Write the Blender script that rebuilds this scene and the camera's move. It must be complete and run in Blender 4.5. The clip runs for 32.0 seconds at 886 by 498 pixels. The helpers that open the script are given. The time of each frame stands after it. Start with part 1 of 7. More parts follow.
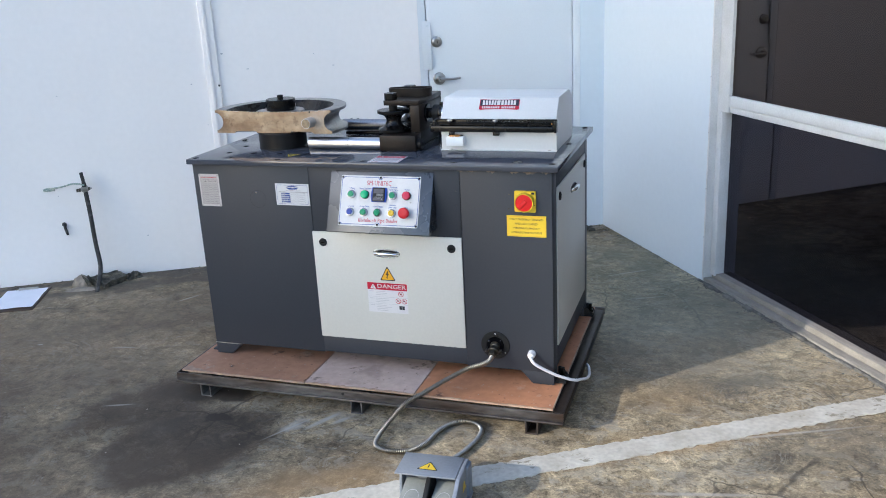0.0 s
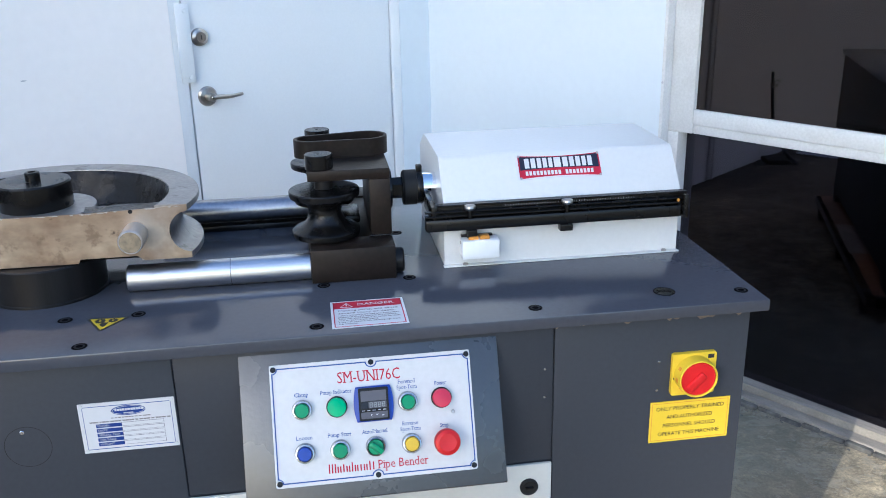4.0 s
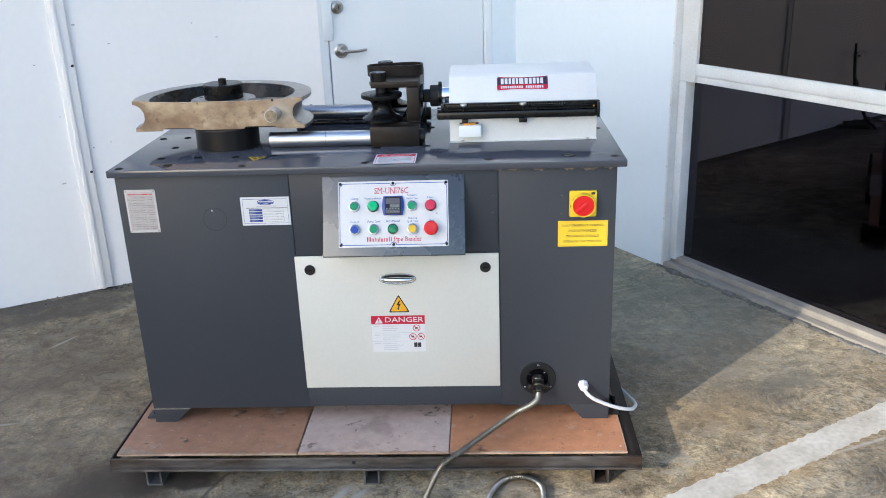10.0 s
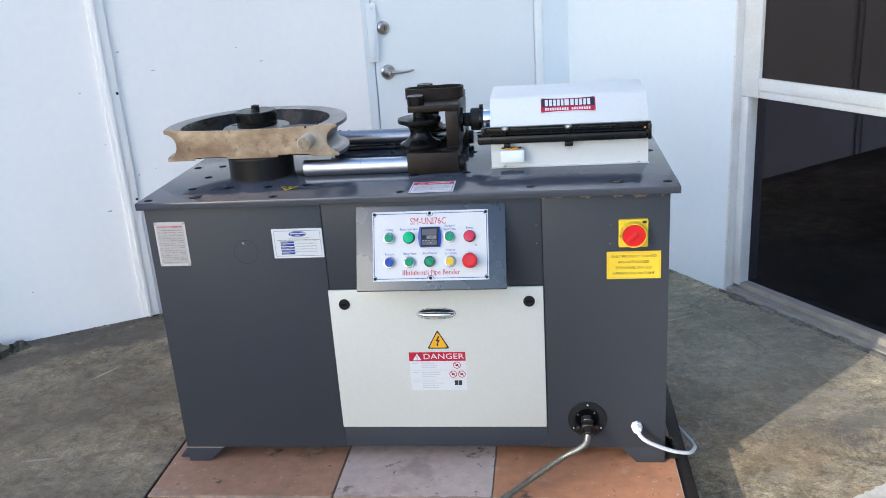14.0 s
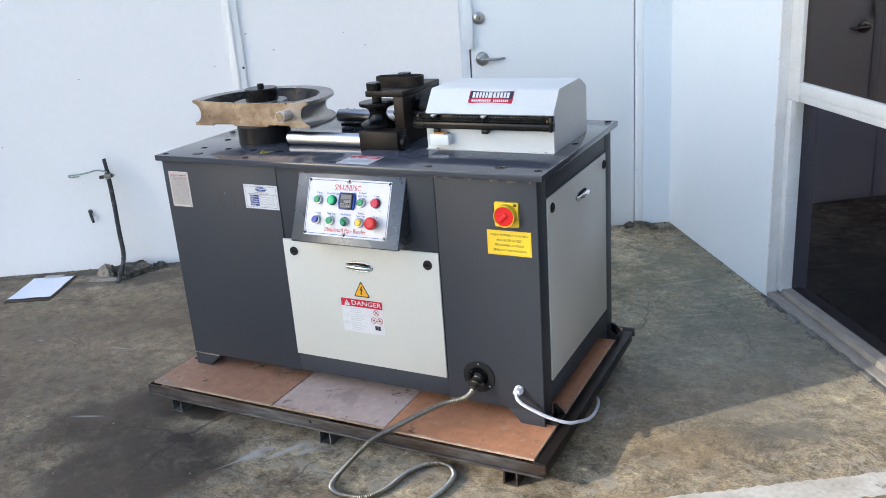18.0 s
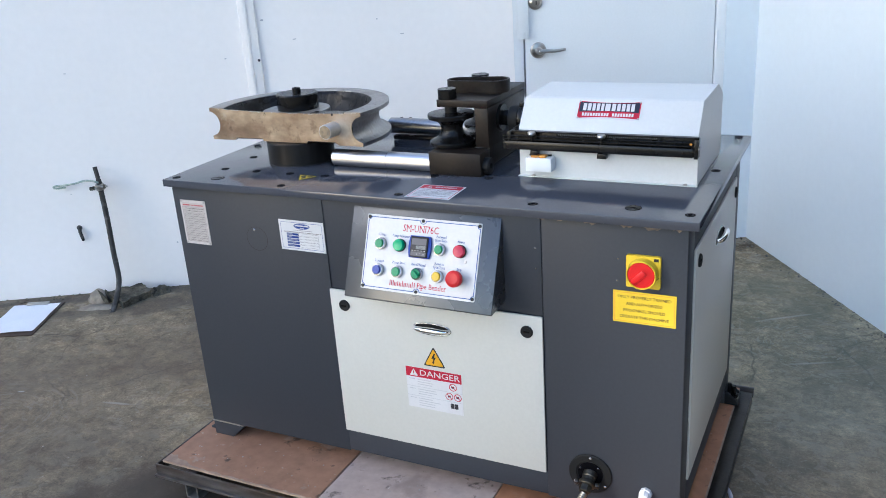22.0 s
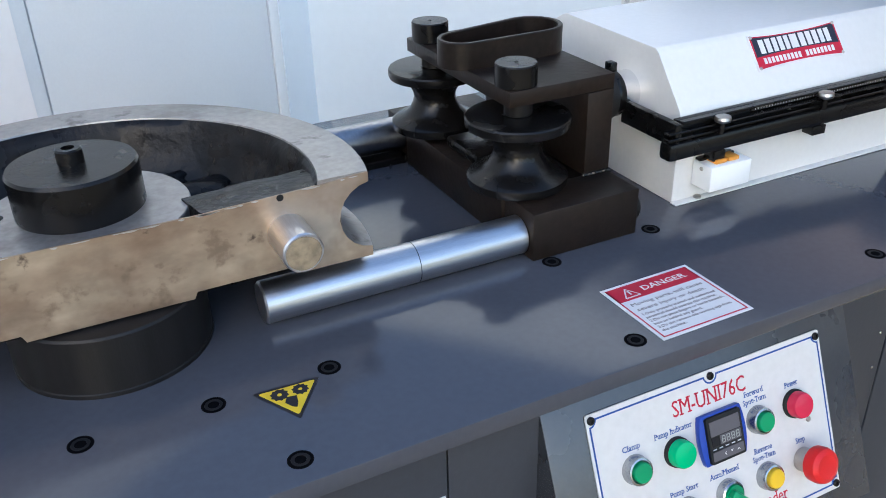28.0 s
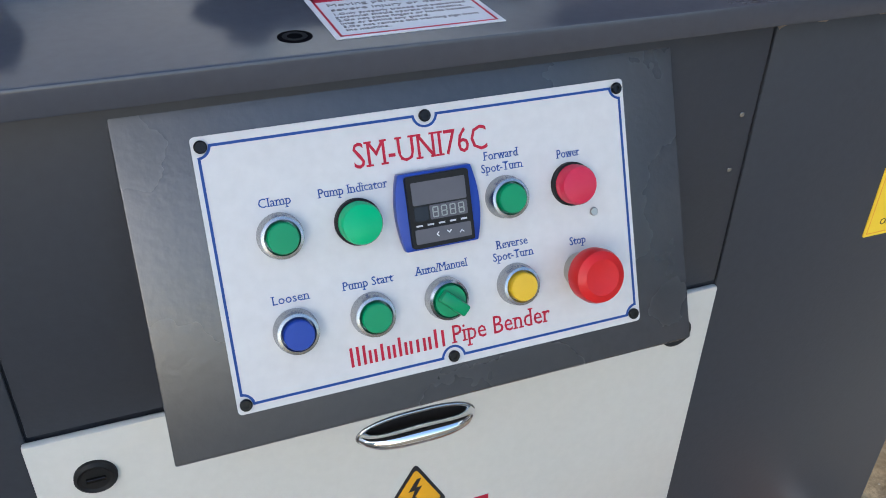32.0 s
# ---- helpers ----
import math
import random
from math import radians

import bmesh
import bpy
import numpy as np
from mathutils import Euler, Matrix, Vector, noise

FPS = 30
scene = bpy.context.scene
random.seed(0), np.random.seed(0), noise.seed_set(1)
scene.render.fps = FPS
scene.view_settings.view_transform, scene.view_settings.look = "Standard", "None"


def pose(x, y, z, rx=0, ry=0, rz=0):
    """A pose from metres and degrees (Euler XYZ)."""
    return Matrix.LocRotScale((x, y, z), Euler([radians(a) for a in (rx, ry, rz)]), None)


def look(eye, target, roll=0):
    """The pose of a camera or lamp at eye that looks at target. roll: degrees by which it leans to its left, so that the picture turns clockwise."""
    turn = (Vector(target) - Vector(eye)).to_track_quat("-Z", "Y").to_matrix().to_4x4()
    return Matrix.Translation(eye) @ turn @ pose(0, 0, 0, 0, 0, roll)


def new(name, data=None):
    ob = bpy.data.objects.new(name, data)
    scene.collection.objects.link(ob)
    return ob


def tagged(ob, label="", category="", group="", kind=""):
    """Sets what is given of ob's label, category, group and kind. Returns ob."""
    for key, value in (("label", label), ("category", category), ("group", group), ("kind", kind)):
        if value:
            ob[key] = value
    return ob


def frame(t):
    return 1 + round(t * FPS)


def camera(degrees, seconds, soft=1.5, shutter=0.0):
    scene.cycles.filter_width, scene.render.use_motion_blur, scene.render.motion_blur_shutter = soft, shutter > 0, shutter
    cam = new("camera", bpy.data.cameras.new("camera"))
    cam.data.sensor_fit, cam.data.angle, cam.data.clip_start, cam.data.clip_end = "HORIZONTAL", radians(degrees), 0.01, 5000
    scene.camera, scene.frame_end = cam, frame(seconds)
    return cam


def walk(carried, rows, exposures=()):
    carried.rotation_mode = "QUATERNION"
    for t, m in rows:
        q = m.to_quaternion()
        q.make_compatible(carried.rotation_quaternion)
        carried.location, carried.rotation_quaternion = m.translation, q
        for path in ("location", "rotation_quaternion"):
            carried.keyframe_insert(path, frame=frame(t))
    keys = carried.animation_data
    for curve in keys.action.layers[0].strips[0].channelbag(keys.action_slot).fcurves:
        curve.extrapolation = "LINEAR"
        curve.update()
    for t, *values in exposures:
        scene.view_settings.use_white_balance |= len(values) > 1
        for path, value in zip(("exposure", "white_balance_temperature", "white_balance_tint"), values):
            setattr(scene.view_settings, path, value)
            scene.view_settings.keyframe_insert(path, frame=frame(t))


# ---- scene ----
cam = camera(54.1, 32.0, soft=0.95)
PATH = [
    (0, (1.975, -2.823, 1.555), (1.36, -1.02, 0.948), -2.9),
    (0.5, (1.723, -2.813, 1.553), (1.239, -0.975, 0.931), -2.9),
    (1, (1.508, -2.712, 1.53), (1.085, -0.851, 0.932), -2.8),
    (1.5, (1.256, -2.53, 1.536), (0.89, -0.643, 0.984), -3.3),
    (2, (0.928, -2.337, 1.525), (0.747, -0.423, 0.974), -3.5),
    (2.5, (0.756, -2.102, 1.521), (0.753, -0.184, 0.956), -3.8),
    (3, (0.752, -1.772, 1.501), (0.826, 0.138, 0.913), -2.7),
    (3.5, (0.715, -1.485, 1.481), (0.893, 0.408, 0.862), -1.9),
    (5.5, (0.879, -0.702, 1.422), (1.227, 1.116, 0.663), 0.1),
    (6, (0.778, -0.916, 1.43), (1.02, 0.915, 0.664), 0.0),
    (6.5, (0.717, -1.127, 1.471), (0.869, 0.717, 0.712), -0.3),
    (7, (0.775, -1.325, 1.484), (0.769, 0.533, 0.744), -1.2),
    (7.5, (0.84, -1.49, 1.493), (0.726, 0.369, 0.765), -1.8),
    (8, (0.831, -1.638, 1.51), (0.718, 0.232, 0.809), -1.9),
    (8.5, (0.801, -1.819, 1.499), (0.736, 0.052, 0.795), -1.9),
    (9, (0.832, -1.958, 1.51), (0.803, -0.091, 0.794), -2.0),
    (9.5, (0.959, -2.154, 1.512), (0.906, -0.282, 0.809), -1.9),
    (10, (1.05, -2.318, 1.526), (0.95, -0.446, 0.83), -2.1),
    (10.5, (1.053, -2.366, 1.537), (0.922, -0.481, 0.882), -2.0),
    (11, (1.043, -2.381, 1.54), (0.898, -0.483, 0.926), -1.6),
    (11.5, (1.041, -2.389, 1.541), (0.882, -0.487, 0.942), -1.9),
    (12, (1.039, -2.383, 1.539), (0.889, -0.481, 0.94), -1.9),
    (12.5, (1.036, -2.38, 1.531), (0.896, -0.486, 0.906), -1.7),
    (13, (1.036, -2.38, 1.532), (0.888, -0.492, 0.888), -2.1),
    (13.5, (1.025, -2.274, 1.525), (0.878, -0.387, 0.878), -3.3),
    (15.5, (1.772, -2.089, 1.515), (1.08, -0.342, 0.829), -3.4),
    (16, (1.969, -2.165, 1.531), (1.247, -0.43, 0.848), -3.1),
    (16.5, (2.178, -2.215, 1.521), (1.411, -0.505, 0.822), -1.9),
    (17, (2.247, -2.218, 1.525), (1.422, -0.534, 0.828), -3.5),
    (17.5, (2.258, -2.213, 1.533), (1.401, -0.535, 0.861), -4.1),
    (18, (2.269, -2.224, 1.536), (1.39, -0.551, 0.881), -4.2),
    (18.5, (2.257, -2.216, 1.525), (1.371, -0.55, 0.863), -4.4),
    (19, (2.122, -2.078, 1.5), (1.255, -0.411, 0.814), -3.9),
    (19.5, (1.95, -1.91, 1.518), (1.124, -0.227, 0.82), -3.5),
    (20, (1.933, -1.853, 1.519), (1.129, -0.163, 0.811), -3.0),
    (20.5, (1.982, -1.821, 1.517), (1.151, -0.144, 0.813), -2.9),
    (21, (2.024, -1.796, 1.509), (1.14, -0.149, 0.797), -2.4),
    (21.5, (1.94, -1.764, 1.505), (1.043, -0.127, 0.787), -2.6),
    (22, (1.725, -1.74, 1.52), (0.872, -0.071, 0.824), -4.0),
    (22.5, (1.618, -1.718, 1.516), (0.831, -0.014, 0.825), -4.1),
    (23, (1.593, -1.706, 1.505), (0.889, 0.022, 0.784), -3.6),
    (23.5, (1.57, -1.679, 1.497), (0.921, 0.04, 0.709), -3.8),
    (24, (1.448, -1.536, 1.472), (0.841, 0.183, 0.65), -4.3),
    (24.5, (1.217, -1.249, 1.467), (0.699, 0.502, 0.652), -5.1),
    (25, (0.906, -1.049, 1.468), (0.681, 0.758, 0.64), -5.3),
    (25.5, (0.681, -0.81, 1.449), (0.785, 0.991, 0.584), -5.1),
    (27.5, (0.396, -0.313, 1.372), (1.289, 1.177, 0.379), -1.9),
    (28, (0.242, -0.529, 1.409), (1.015, 1.046, 0.448), -1.6),
    (28.5, (0.09, -0.632, 1.441), (0.788, 0.999, 0.518), -3.1),
    (29, (-0.059, -0.704, 1.451), (0.733, 0.911, 0.577), -3.4),
    (29.5, (-0.127, -0.739, 1.449), (0.697, 0.86, 0.574), -3.0),
    (30, (-0.015, -0.743, 1.362), (0.864, 0.783, 0.414), -3.2),
    (30.5, (0.233, -0.754, 1.28), (1.143, 0.711, 0.268), -0.6),
    (31, (0.402, -0.717, 1.214), (1.255, 0.775, 0.192), 1.8),
    (31.5, (0.537, -0.562, 1.139), (1.255, 0.984, 0.094), 1.2),
    (32, (0.609, -0.511, 1.11), (1.233, 1.038, 0.009), 1.5),
]
walk(cam, [(t, look(eye, target, roll)) for t, eye, target, roll in PATH], [(0.0, 1.49, 5600, 8), (1.0, 1.6, 5780, 8), (2.0, 1.61, 5430, 8), (3.5, 1.62, 5390, 8), (6.0, 1.75, 5600, 8), (7.0, 1.69, 5640, 8), (9.0, 1.66, 5650, 8), (10.0, 1.7, 5800, 8), (12.0, 1.67, 5620, 8), (13.0, 1.67, 5620, 8), (17.0, 1.7, 5830, 8), (20.0, 1.68, 5640, 8), (22.0, 1.67, 5620, 8), (24.0, 1.67, 5640, 8), (25.5, 1.6, 5560, 8), (28.0, 1.74, 5750, 8), (29.0, 1.72, 5720, 8), (30.0, 1.72, 5850, 8), (31.0, 1.64, 5740, 8), (32.0, 1.36, 5720, 8)])

# ---------------------------------------------------------------- light
SUN_AZ, SUN_EL = 46.0, 24.0          # direction the light travels over the ground, and its height
world = bpy.data.worlds.new("world")
scene.world = world
world.use_nodes = True
wn = world.node_tree
sky = wn.nodes.new("ShaderNodeTexSky")
sky.sky_type = 'NISHITA'
sky.sun_disc = False
sky.sun_elevation = radians(SUN_EL)
sky.sun_rotation = radians(90 - SUN_AZ + 180)
sky.dust_density, sky.ozone_density = 1.5, 1.2
wn.links.new(sky.outputs[0], wn.nodes["Background"].inputs[0])
wn.nodes["Background"].inputs[1].default_value = 0.13
sun = new("sun", bpy.data.lights.new("sun", 'SUN'))
sun.data.energy, sun.data.angle, sun.data.color = 1.62, radians(0.6), (1.0, 0.86, 0.68)
sdx, sdy = math.cos(radians(SUN_AZ)), math.sin(radians(SUN_AZ))
sun.matrix_world = look((-6 * sdx, -6 * sdy, 6 * math.tan(radians(SUN_EL))), (0, 0, 0))


# ---------------------------------------------------------------- materials
def material(name, color, rough=0.5, metal=0.0, var=0.12, scale=8.0, bump=0.0, bump_scale=200.0, grain=0.06,
             grain_scale=120.0, second=None, second_at=0.55, coat=0.0, rough_var=0.1, stretch=(1, 1, 1), spec=0.5):
    m = bpy.data.materials.new(name)
    m.use_nodes = True
    nt = m.node_tree
    b = nt.nodes["Principled BSDF"]
    co = nt.nodes.new("ShaderNodeTexCoord")
    mp = nt.nodes.new("ShaderNodeMapping")
    mp.inputs["Scale"].default_value = stretch
    nt.links.new(co.outputs["Object"], mp.inputs[0])
    big = nt.nodes.new("ShaderNodeTexNoise")
    big.inputs["Scale"].default_value, big.inputs["Detail"].default_value = scale, 6
    fine = nt.nodes.new("ShaderNodeTexNoise")
    fine.inputs["Scale"].default_value, fine.inputs["Detail"].default_value = grain_scale, 3
    nt.links.new(mp.outputs[0], big.inputs["Vector"])
    nt.links.new(mp.outputs[0], fine.inputs["Vector"])
    ramp = nt.nodes.new("ShaderNodeValToRGB")
    c2 = second or tuple(c * (1 - var) for c in color)
    ramp.color_ramp.elements[0].position, ramp.color_ramp.elements[1].position = second_at - 0.18, second_at + 0.18
    ramp.color_ramp.elements[0].color, ramp.color_ramp.elements[1].color = (*c2, 1), (*color, 1)
    nt.links.new(big.outputs[0], ramp.inputs[0])
    mul = nt.nodes.new("ShaderNodeMixRGB")
    mul.blend_type = 'MULTIPLY'
    mul.inputs[0].default_value = 1.0
    r2 = nt.nodes.new("ShaderNodeMapRange")
    r2.inputs["From Min"].default_value, r2.inputs["From Max"].default_value = 0.3, 0.7
    r2.inputs["To Min"].default_value, r2.inputs["To Max"].default_value = 1 - grain, 1 + grain
    nt.links.new(fine.outputs[0], r2.inputs["Value"])
    nt.links.new(ramp.outputs[0], mul.inputs[1])
    nt.links.new(r2.outputs[0], mul.inputs[2])
    nt.links.new(mul.outputs[0], b.inputs["Base Color"])
    rr = nt.nodes.new("ShaderNodeMapRange")
    rr.inputs["To Min"].default_value, rr.inputs["To Max"].default_value = max(0.02, rough - rough_var), min(1, rough + rough_var)
    nt.links.new(big.outputs[0], rr.inputs["Value"])
    nt.links.new(rr.outputs[0], b.inputs["Roughness"])
    b.inputs["Metallic"].default_value = metal
    b.inputs["Coat Weight"].default_value = coat
    b.inputs["Specular IOR Level"].default_value = spec
    if bump:
        f2 = nt.nodes.new("ShaderNodeTexNoise")
        f2.inputs["Scale"].default_value, f2.inputs["Detail"].default_value = bump_scale, 4
        nt.links.new(mp.outputs[0], f2.inputs["Vector"])
        bp = nt.nodes.new("ShaderNodeBump")
        bp.inputs["Strength"].default_value, bp.inputs["Distance"].default_value = bump, 0.002
        nt.links.new(f2.outputs[0], bp.inputs["Height"])
        nt.links.new(bp.outputs[0], b.inputs["Normal"])
    return m


def plain(name, color, rough=0.5, metal=0.0, spec=0.35):
    return material(name, color, rough, metal, var=0.05, grain=0.02, spec=spec)


M = {}
M["charcoal"] = material("charcoal_paint", (0.040, 0.044, 0.053), 0.44, var=0.06, scale=1.5, bump=0.07, bump_scale=260, grain=0.04, rough_var=0.03, spec=0.26)
M["panelpaint"] = material("orange_peel_paint", (0.044, 0.049, 0.058), 0.27, 0.12, var=0.10, scale=4, bump=0.12, bump_scale=150, grain=0.06, rough_var=0.05, spec=0.85)
# near-black puts the shade inside holes and recesses into the colour
M["hole"] = material("recess_shade", (0.003, 0.003, 0.004), 0.95, spec=0.03)
M["screwhead"] = material("black_screw", (0.010, 0.010, 0.012), 0.55, spec=0.12)
M["navy"] = plain("navy_print", (0.006, 0.038, 0.22), 0.5)
M["amber"] = plain("amber_yellow", (0.76, 0.39, 0.015), 0.42)
M["filler"] = material("exposed_filler", (0.20, 0.145, 0.095), 0.75, second=(0.060, 0.058, 0.058), second_at=0.47, scale=90)
M["table"] = material("table_paint", (0.060, 0.065, 0.081), 0.12, var=0.10, scale=3, bump=0.035, bump_scale=120, grain=0.04, rough_var=0.05, spec=0.5)
M["ivory"] = material("ivory_paint", (0.575, 0.568, 0.522), 0.32, var=0.03, scale=2, bump=0.05, bump_scale=300, grain=0.02, rough_var=0.02)
M["hoodpaint"] = material("off_white_hood_paint", (0.635, 0.640, 0.628), 0.30, var=0.03, scale=2, bump=0.05, bump_scale=300, grain=0.02, rough_var=0.02)
M["white"] = material("white_plastic", (0.80, 0.82, 0.82), 0.4, var=0.03, grain=0.01)
M["black"] = material("black_oxide_steel", (0.0075, 0.0070, 0.0068), 0.26, 0.10, var=0.3, scale=20, bump=0.1, bump_scale=150, spec=0.30)
M["blackbrown"] = material("blackened_steel_plate", (0.0120, 0.0085, 0.0066), 0.42, 0.10, second=(0.020, 0.013, 0.009), second_at=0.36, scale=14, bump=0.2, bump_scale=110, grain=0.25, spec=0.24)
# also drawn flat for holes, hollows and gaps, where black stands in for shade
M["rubber"] = material("black_rubber", (0.012, 0.012, 0.012), 0.6, spec=0.25)
M["chrome"] = material("chrome", (0.85, 0.86, 0.88), 0.08, 1.0, var=0.03, grain=0.01, rough_var=0.04)
M["shaft"] = material("ground_steel_shaft", (0.60, 0.60, 0.62), 0.34, 1.0, var=0.12, scale=10, stretch=(40, 1, 1), grain=0.08, rough_var=0.06)
M["bezel"] = material("bezel_chrome", (0.40, 0.41, 0.42), 0.26, 0.95, var=0.05, grain=0.02, rough_var=0.04)
M["bronze"] = material("dark_fitting_metal", (0.12, 0.11, 0.09), 0.38, 0.9, var=0.4, scale=40, grain=0.15)
M["crimson"] = plain("crimson_lens", (0.55, 0.02, 0.06), 0.2)
M["ply_edge"] = material("pale_plywood_edge", (0.50, 0.36, 0.25), 0.7, second=(0.30, 0.20, 0.14), scale=25)
M["ash"] = plain("pale_flakes", (0.40, 0.36, 0.32), 0.8)
M["machined"] = material("machined_cast_steel", (0.40, 0.38, 0.36), 0.42, 0.75, var=0.25, scale=12, bump=0.12, bump_scale=180, grain=0.12)
M["rusty"] = material("oiled_raw_steel_face", (0.445, 0.354, 0.252), 0.36, 0.5, second=(0.225, 0.152, 0.102), second_at=0.50, scale=13, bump=0.35, bump_scale=32, grain=0.16, grain_scale=48, stretch=(0.8, 1, 1.4), rough_var=0.2)


def bare_patch(m, spot, size, color):
    """A patch rubbed bare, with a ragged edge, round one spot of the object."""
    nt = m.node_tree
    b = nt.nodes["Principled BSDF"]
    old = b.inputs["Base Color"].links[0].from_socket
    co, sub, ln, ns, ad, rp, mx = (nt.nodes.new(n) for n in ("ShaderNodeTexCoord", "ShaderNodeVectorMath", "ShaderNodeVectorMath", "ShaderNodeTexNoise", "ShaderNodeMath", "ShaderNodeValToRGB", "ShaderNodeMixRGB"))
    sub.operation, ln.operation, ad.operation = 'SUBTRACT', 'LENGTH', 'MULTIPLY_ADD'
    sub.inputs[1].default_value = spot
    ns.inputs["Scale"].default_value, ns.inputs["Detail"].default_value = 22, 6
    nt.links.new(co.outputs["Object"], sub.inputs[0])
    nt.links.new(co.outputs["Object"], ns.inputs["Vector"])
    nt.links.new(sub.outputs[0], ln.inputs[0])
    ad.inputs[1].default_value = size * 1.3
    nt.links.new(ns.outputs[0], ad.inputs[0])
    nt.links.new(ln.outputs["Value"], ad.inputs[2])
    el = rp.color_ramp.elements
    el[0].position, el[0].color = size * 1.05, (0.45, 0.45, 0.45, 1)
    el[1].position, el[1].color = size * 1.75, (0, 0, 0, 1)
    nt.links.new(ad.outputs[0], rp.inputs[0])
    nt.links.new(rp.outputs[0], mx.inputs[0])
    nt.links.new(old, mx.inputs[1])
    mx.inputs[2].default_value = (*color, 1)
    nt.links.new(mx.outputs[0], b.inputs["Base Color"])


bare_patch(M["rusty"], (0.205, -0.06, 1.035), 0.062, (0.56, 0.50, 0.43))
M["pinend"] = material("tarnished_pin_end", (0.33, 0.26, 0.17), 0.55, 0.2, second=(0.075, 0.060, 0.040), second_at=0.46, scale=70, bump=0.3, bump_scale=150)
M["turned"] = material("dark_turned_steel", (0.018, 0.017, 0.017), 0.40, 0.25, var=0.3, scale=6, stretch=(9, 9, 0.6), grain=0.1, rough_var=0.06, spec=0.22)
M["darkshaft"] = material("darkened_steel_rod", (0.36, 0.36, 0.38), 0.32, 1.0, var=0.2, scale=10, grain=0.1)
M["casting"] = material("greasy_black_casting", (0.0065, 0.0065, 0.0072), 0.30, 0.0, second=(0.014, 0.010, 0.007), second_at=0.40, scale=30, bump=1.0, bump_scale=55, grain=0.3, rough_var=0.18, spec=0.20)
M["ply_red"] = material("brown_formply", (0.375, 0.205, 0.125), 0.5, second=(0.290, 0.155, 0.098), second_at=0.46, scale=3.5, bump=0.12, bump_scale=60, grain=0.11, grain_scale=30, spec=0.2)
M["ply_orange"] = material("orange_brown_formply", (0.47, 0.225, 0.118), 0.5, second=(0.385, 0.180, 0.096), second_at=0.44, scale=3.5, bump=0.12, bump_scale=60, grain=0.10, grain_scale=32, spec=0.2)
M["ply_grey"] = material("grey_dusty_formply", (0.52, 0.405, 0.340), 0.55, second=(0.42, 0.315, 0.26), second_at=0.46, scale=3.5, bump=0.12, bump_scale=60, grain=0.09, grain_scale=35, spec=0.15)


def smudges(m, scale, at, color, amount):
    """Small ragged spots scattered over a sheet."""
    nt = m.node_tree
    b = nt.nodes["Principled BSDF"]
    old = b.inputs["Base Color"].links[0].from_socket
    co, ns, rp, mx = (nt.nodes.new(n) for n in ("ShaderNodeTexCoord", "ShaderNodeTexNoise", "ShaderNodeValToRGB", "ShaderNodeMixRGB"))
    ns.inputs["Scale"].default_value, ns.inputs["Detail"].default_value, ns.inputs["Roughness"].default_value = scale, 5, 0.62
    nt.links.new(co.outputs["Object"], ns.inputs["Vector"])
    el = rp.color_ramp.elements
    el[0].position, el[0].color = at, (0, 0, 0, 1)
    el[1].position, el[1].color = at + 0.07, (amount, amount, amount, 1)
    nt.links.new(ns.outputs[0], rp.inputs[0])
    nt.links.new(rp.outputs[0], mx.inputs[0])
    nt.links.new(old, mx.inputs[1])
    mx.inputs[2].default_value = (*color, 1)
    nt.links.new(mx.outputs[0], b.inputs["Base Color"])


for key in ("ply_red", "ply_orange", "ply_grey"):
    smudges(M[key], 13, 0.615, (0.060, 0.045, 0.036), 0.8)
    smudges(M[key], 4.5, 0.60, (0.13, 0.085, 0.060), 0.30)
    smudges(M[key], 30, 0.64, (0.085, 0.060, 0.046), 0.7)
    smudges(M[key], 9, 0.62, (0.52, 0.44, 0.37), 0.35)
    smudges(M[key], 55, 0.67, (0.62, 0.55, 0.48), 0.7)
smudges(M["machined"], 7, 0.57, (0.13, 0.115, 0.10), 0.55)
smudges(M["machined"], 22, 0.63, (0.07, 0.06, 0.05), 0.6)
smudges(M["rusty"], 6, 0.54, (0.17, 0.115, 0.075), 0.45)
smudges(M["rusty"], 24, 0.60, (0.13, 0.09, 0.06), 0.45)
smudges(M["rusty"], 16, 0.62, (0.10, 0.07, 0.05), 0.7)
smudges(M["rusty"], 42, 0.66, (0.05, 0.035, 0.025), 0.8)
smudges(M["rusty"], 9, 0.60, (0.50, 0.44, 0.37), 0.55)
M["pallet_steel"] = material("weathered_mild_steel", (0.150, 0.145, 0.140), 0.38, 0.45, second=(0.048, 0.029, 0.019), second_at=0.47, scale=9, bump=0.3, bump_scale=70, grain=0.35, grain_scale=40, stretch=(0.4, 0.4, 1.6), rough_var=0.16)
# warm bounce off the sunlit yard is put into this white
M["wall"] = material("bounce_tinted_masonry_paint", (0.920, 0.886, 0.854), 0.6, var=0.03, scale=1.3, bump=0.18, bump_scale=40, grain=0.012, grain_scale=30, spec=0.3)
# a little bluish skylight is put into the door's white
M["doorp"] = material("white_door_paint", (0.760, 0.785, 0.795), 0.45, var=0.03, scale=2, bump=0.08, bump_scale=40, grain=0.012)
M["alu"] = material("white_window_frame", (0.64, 0.65, 0.645), 0.45, second=(0.52, 0.52, 0.50), second_at=0.38, scale=6, bump=0.1, bump_scale=80)
M["sill"] = material("dusty_aluminium_sill", (0.33, 0.30, 0.255), 0.55, 0.1, second=(0.22, 0.20, 0.17), second_at=0.45, scale=10, grain=0.12, stretch=(1, 6, 1))
M["upstand"] = material("broken_mortar", (0.19, 0.18, 0.155), 0.9, second=(0.075, 0.072, 0.065), scale=14, bump=0.7, bump_scale=45, grain=0.25, grain_scale=60)
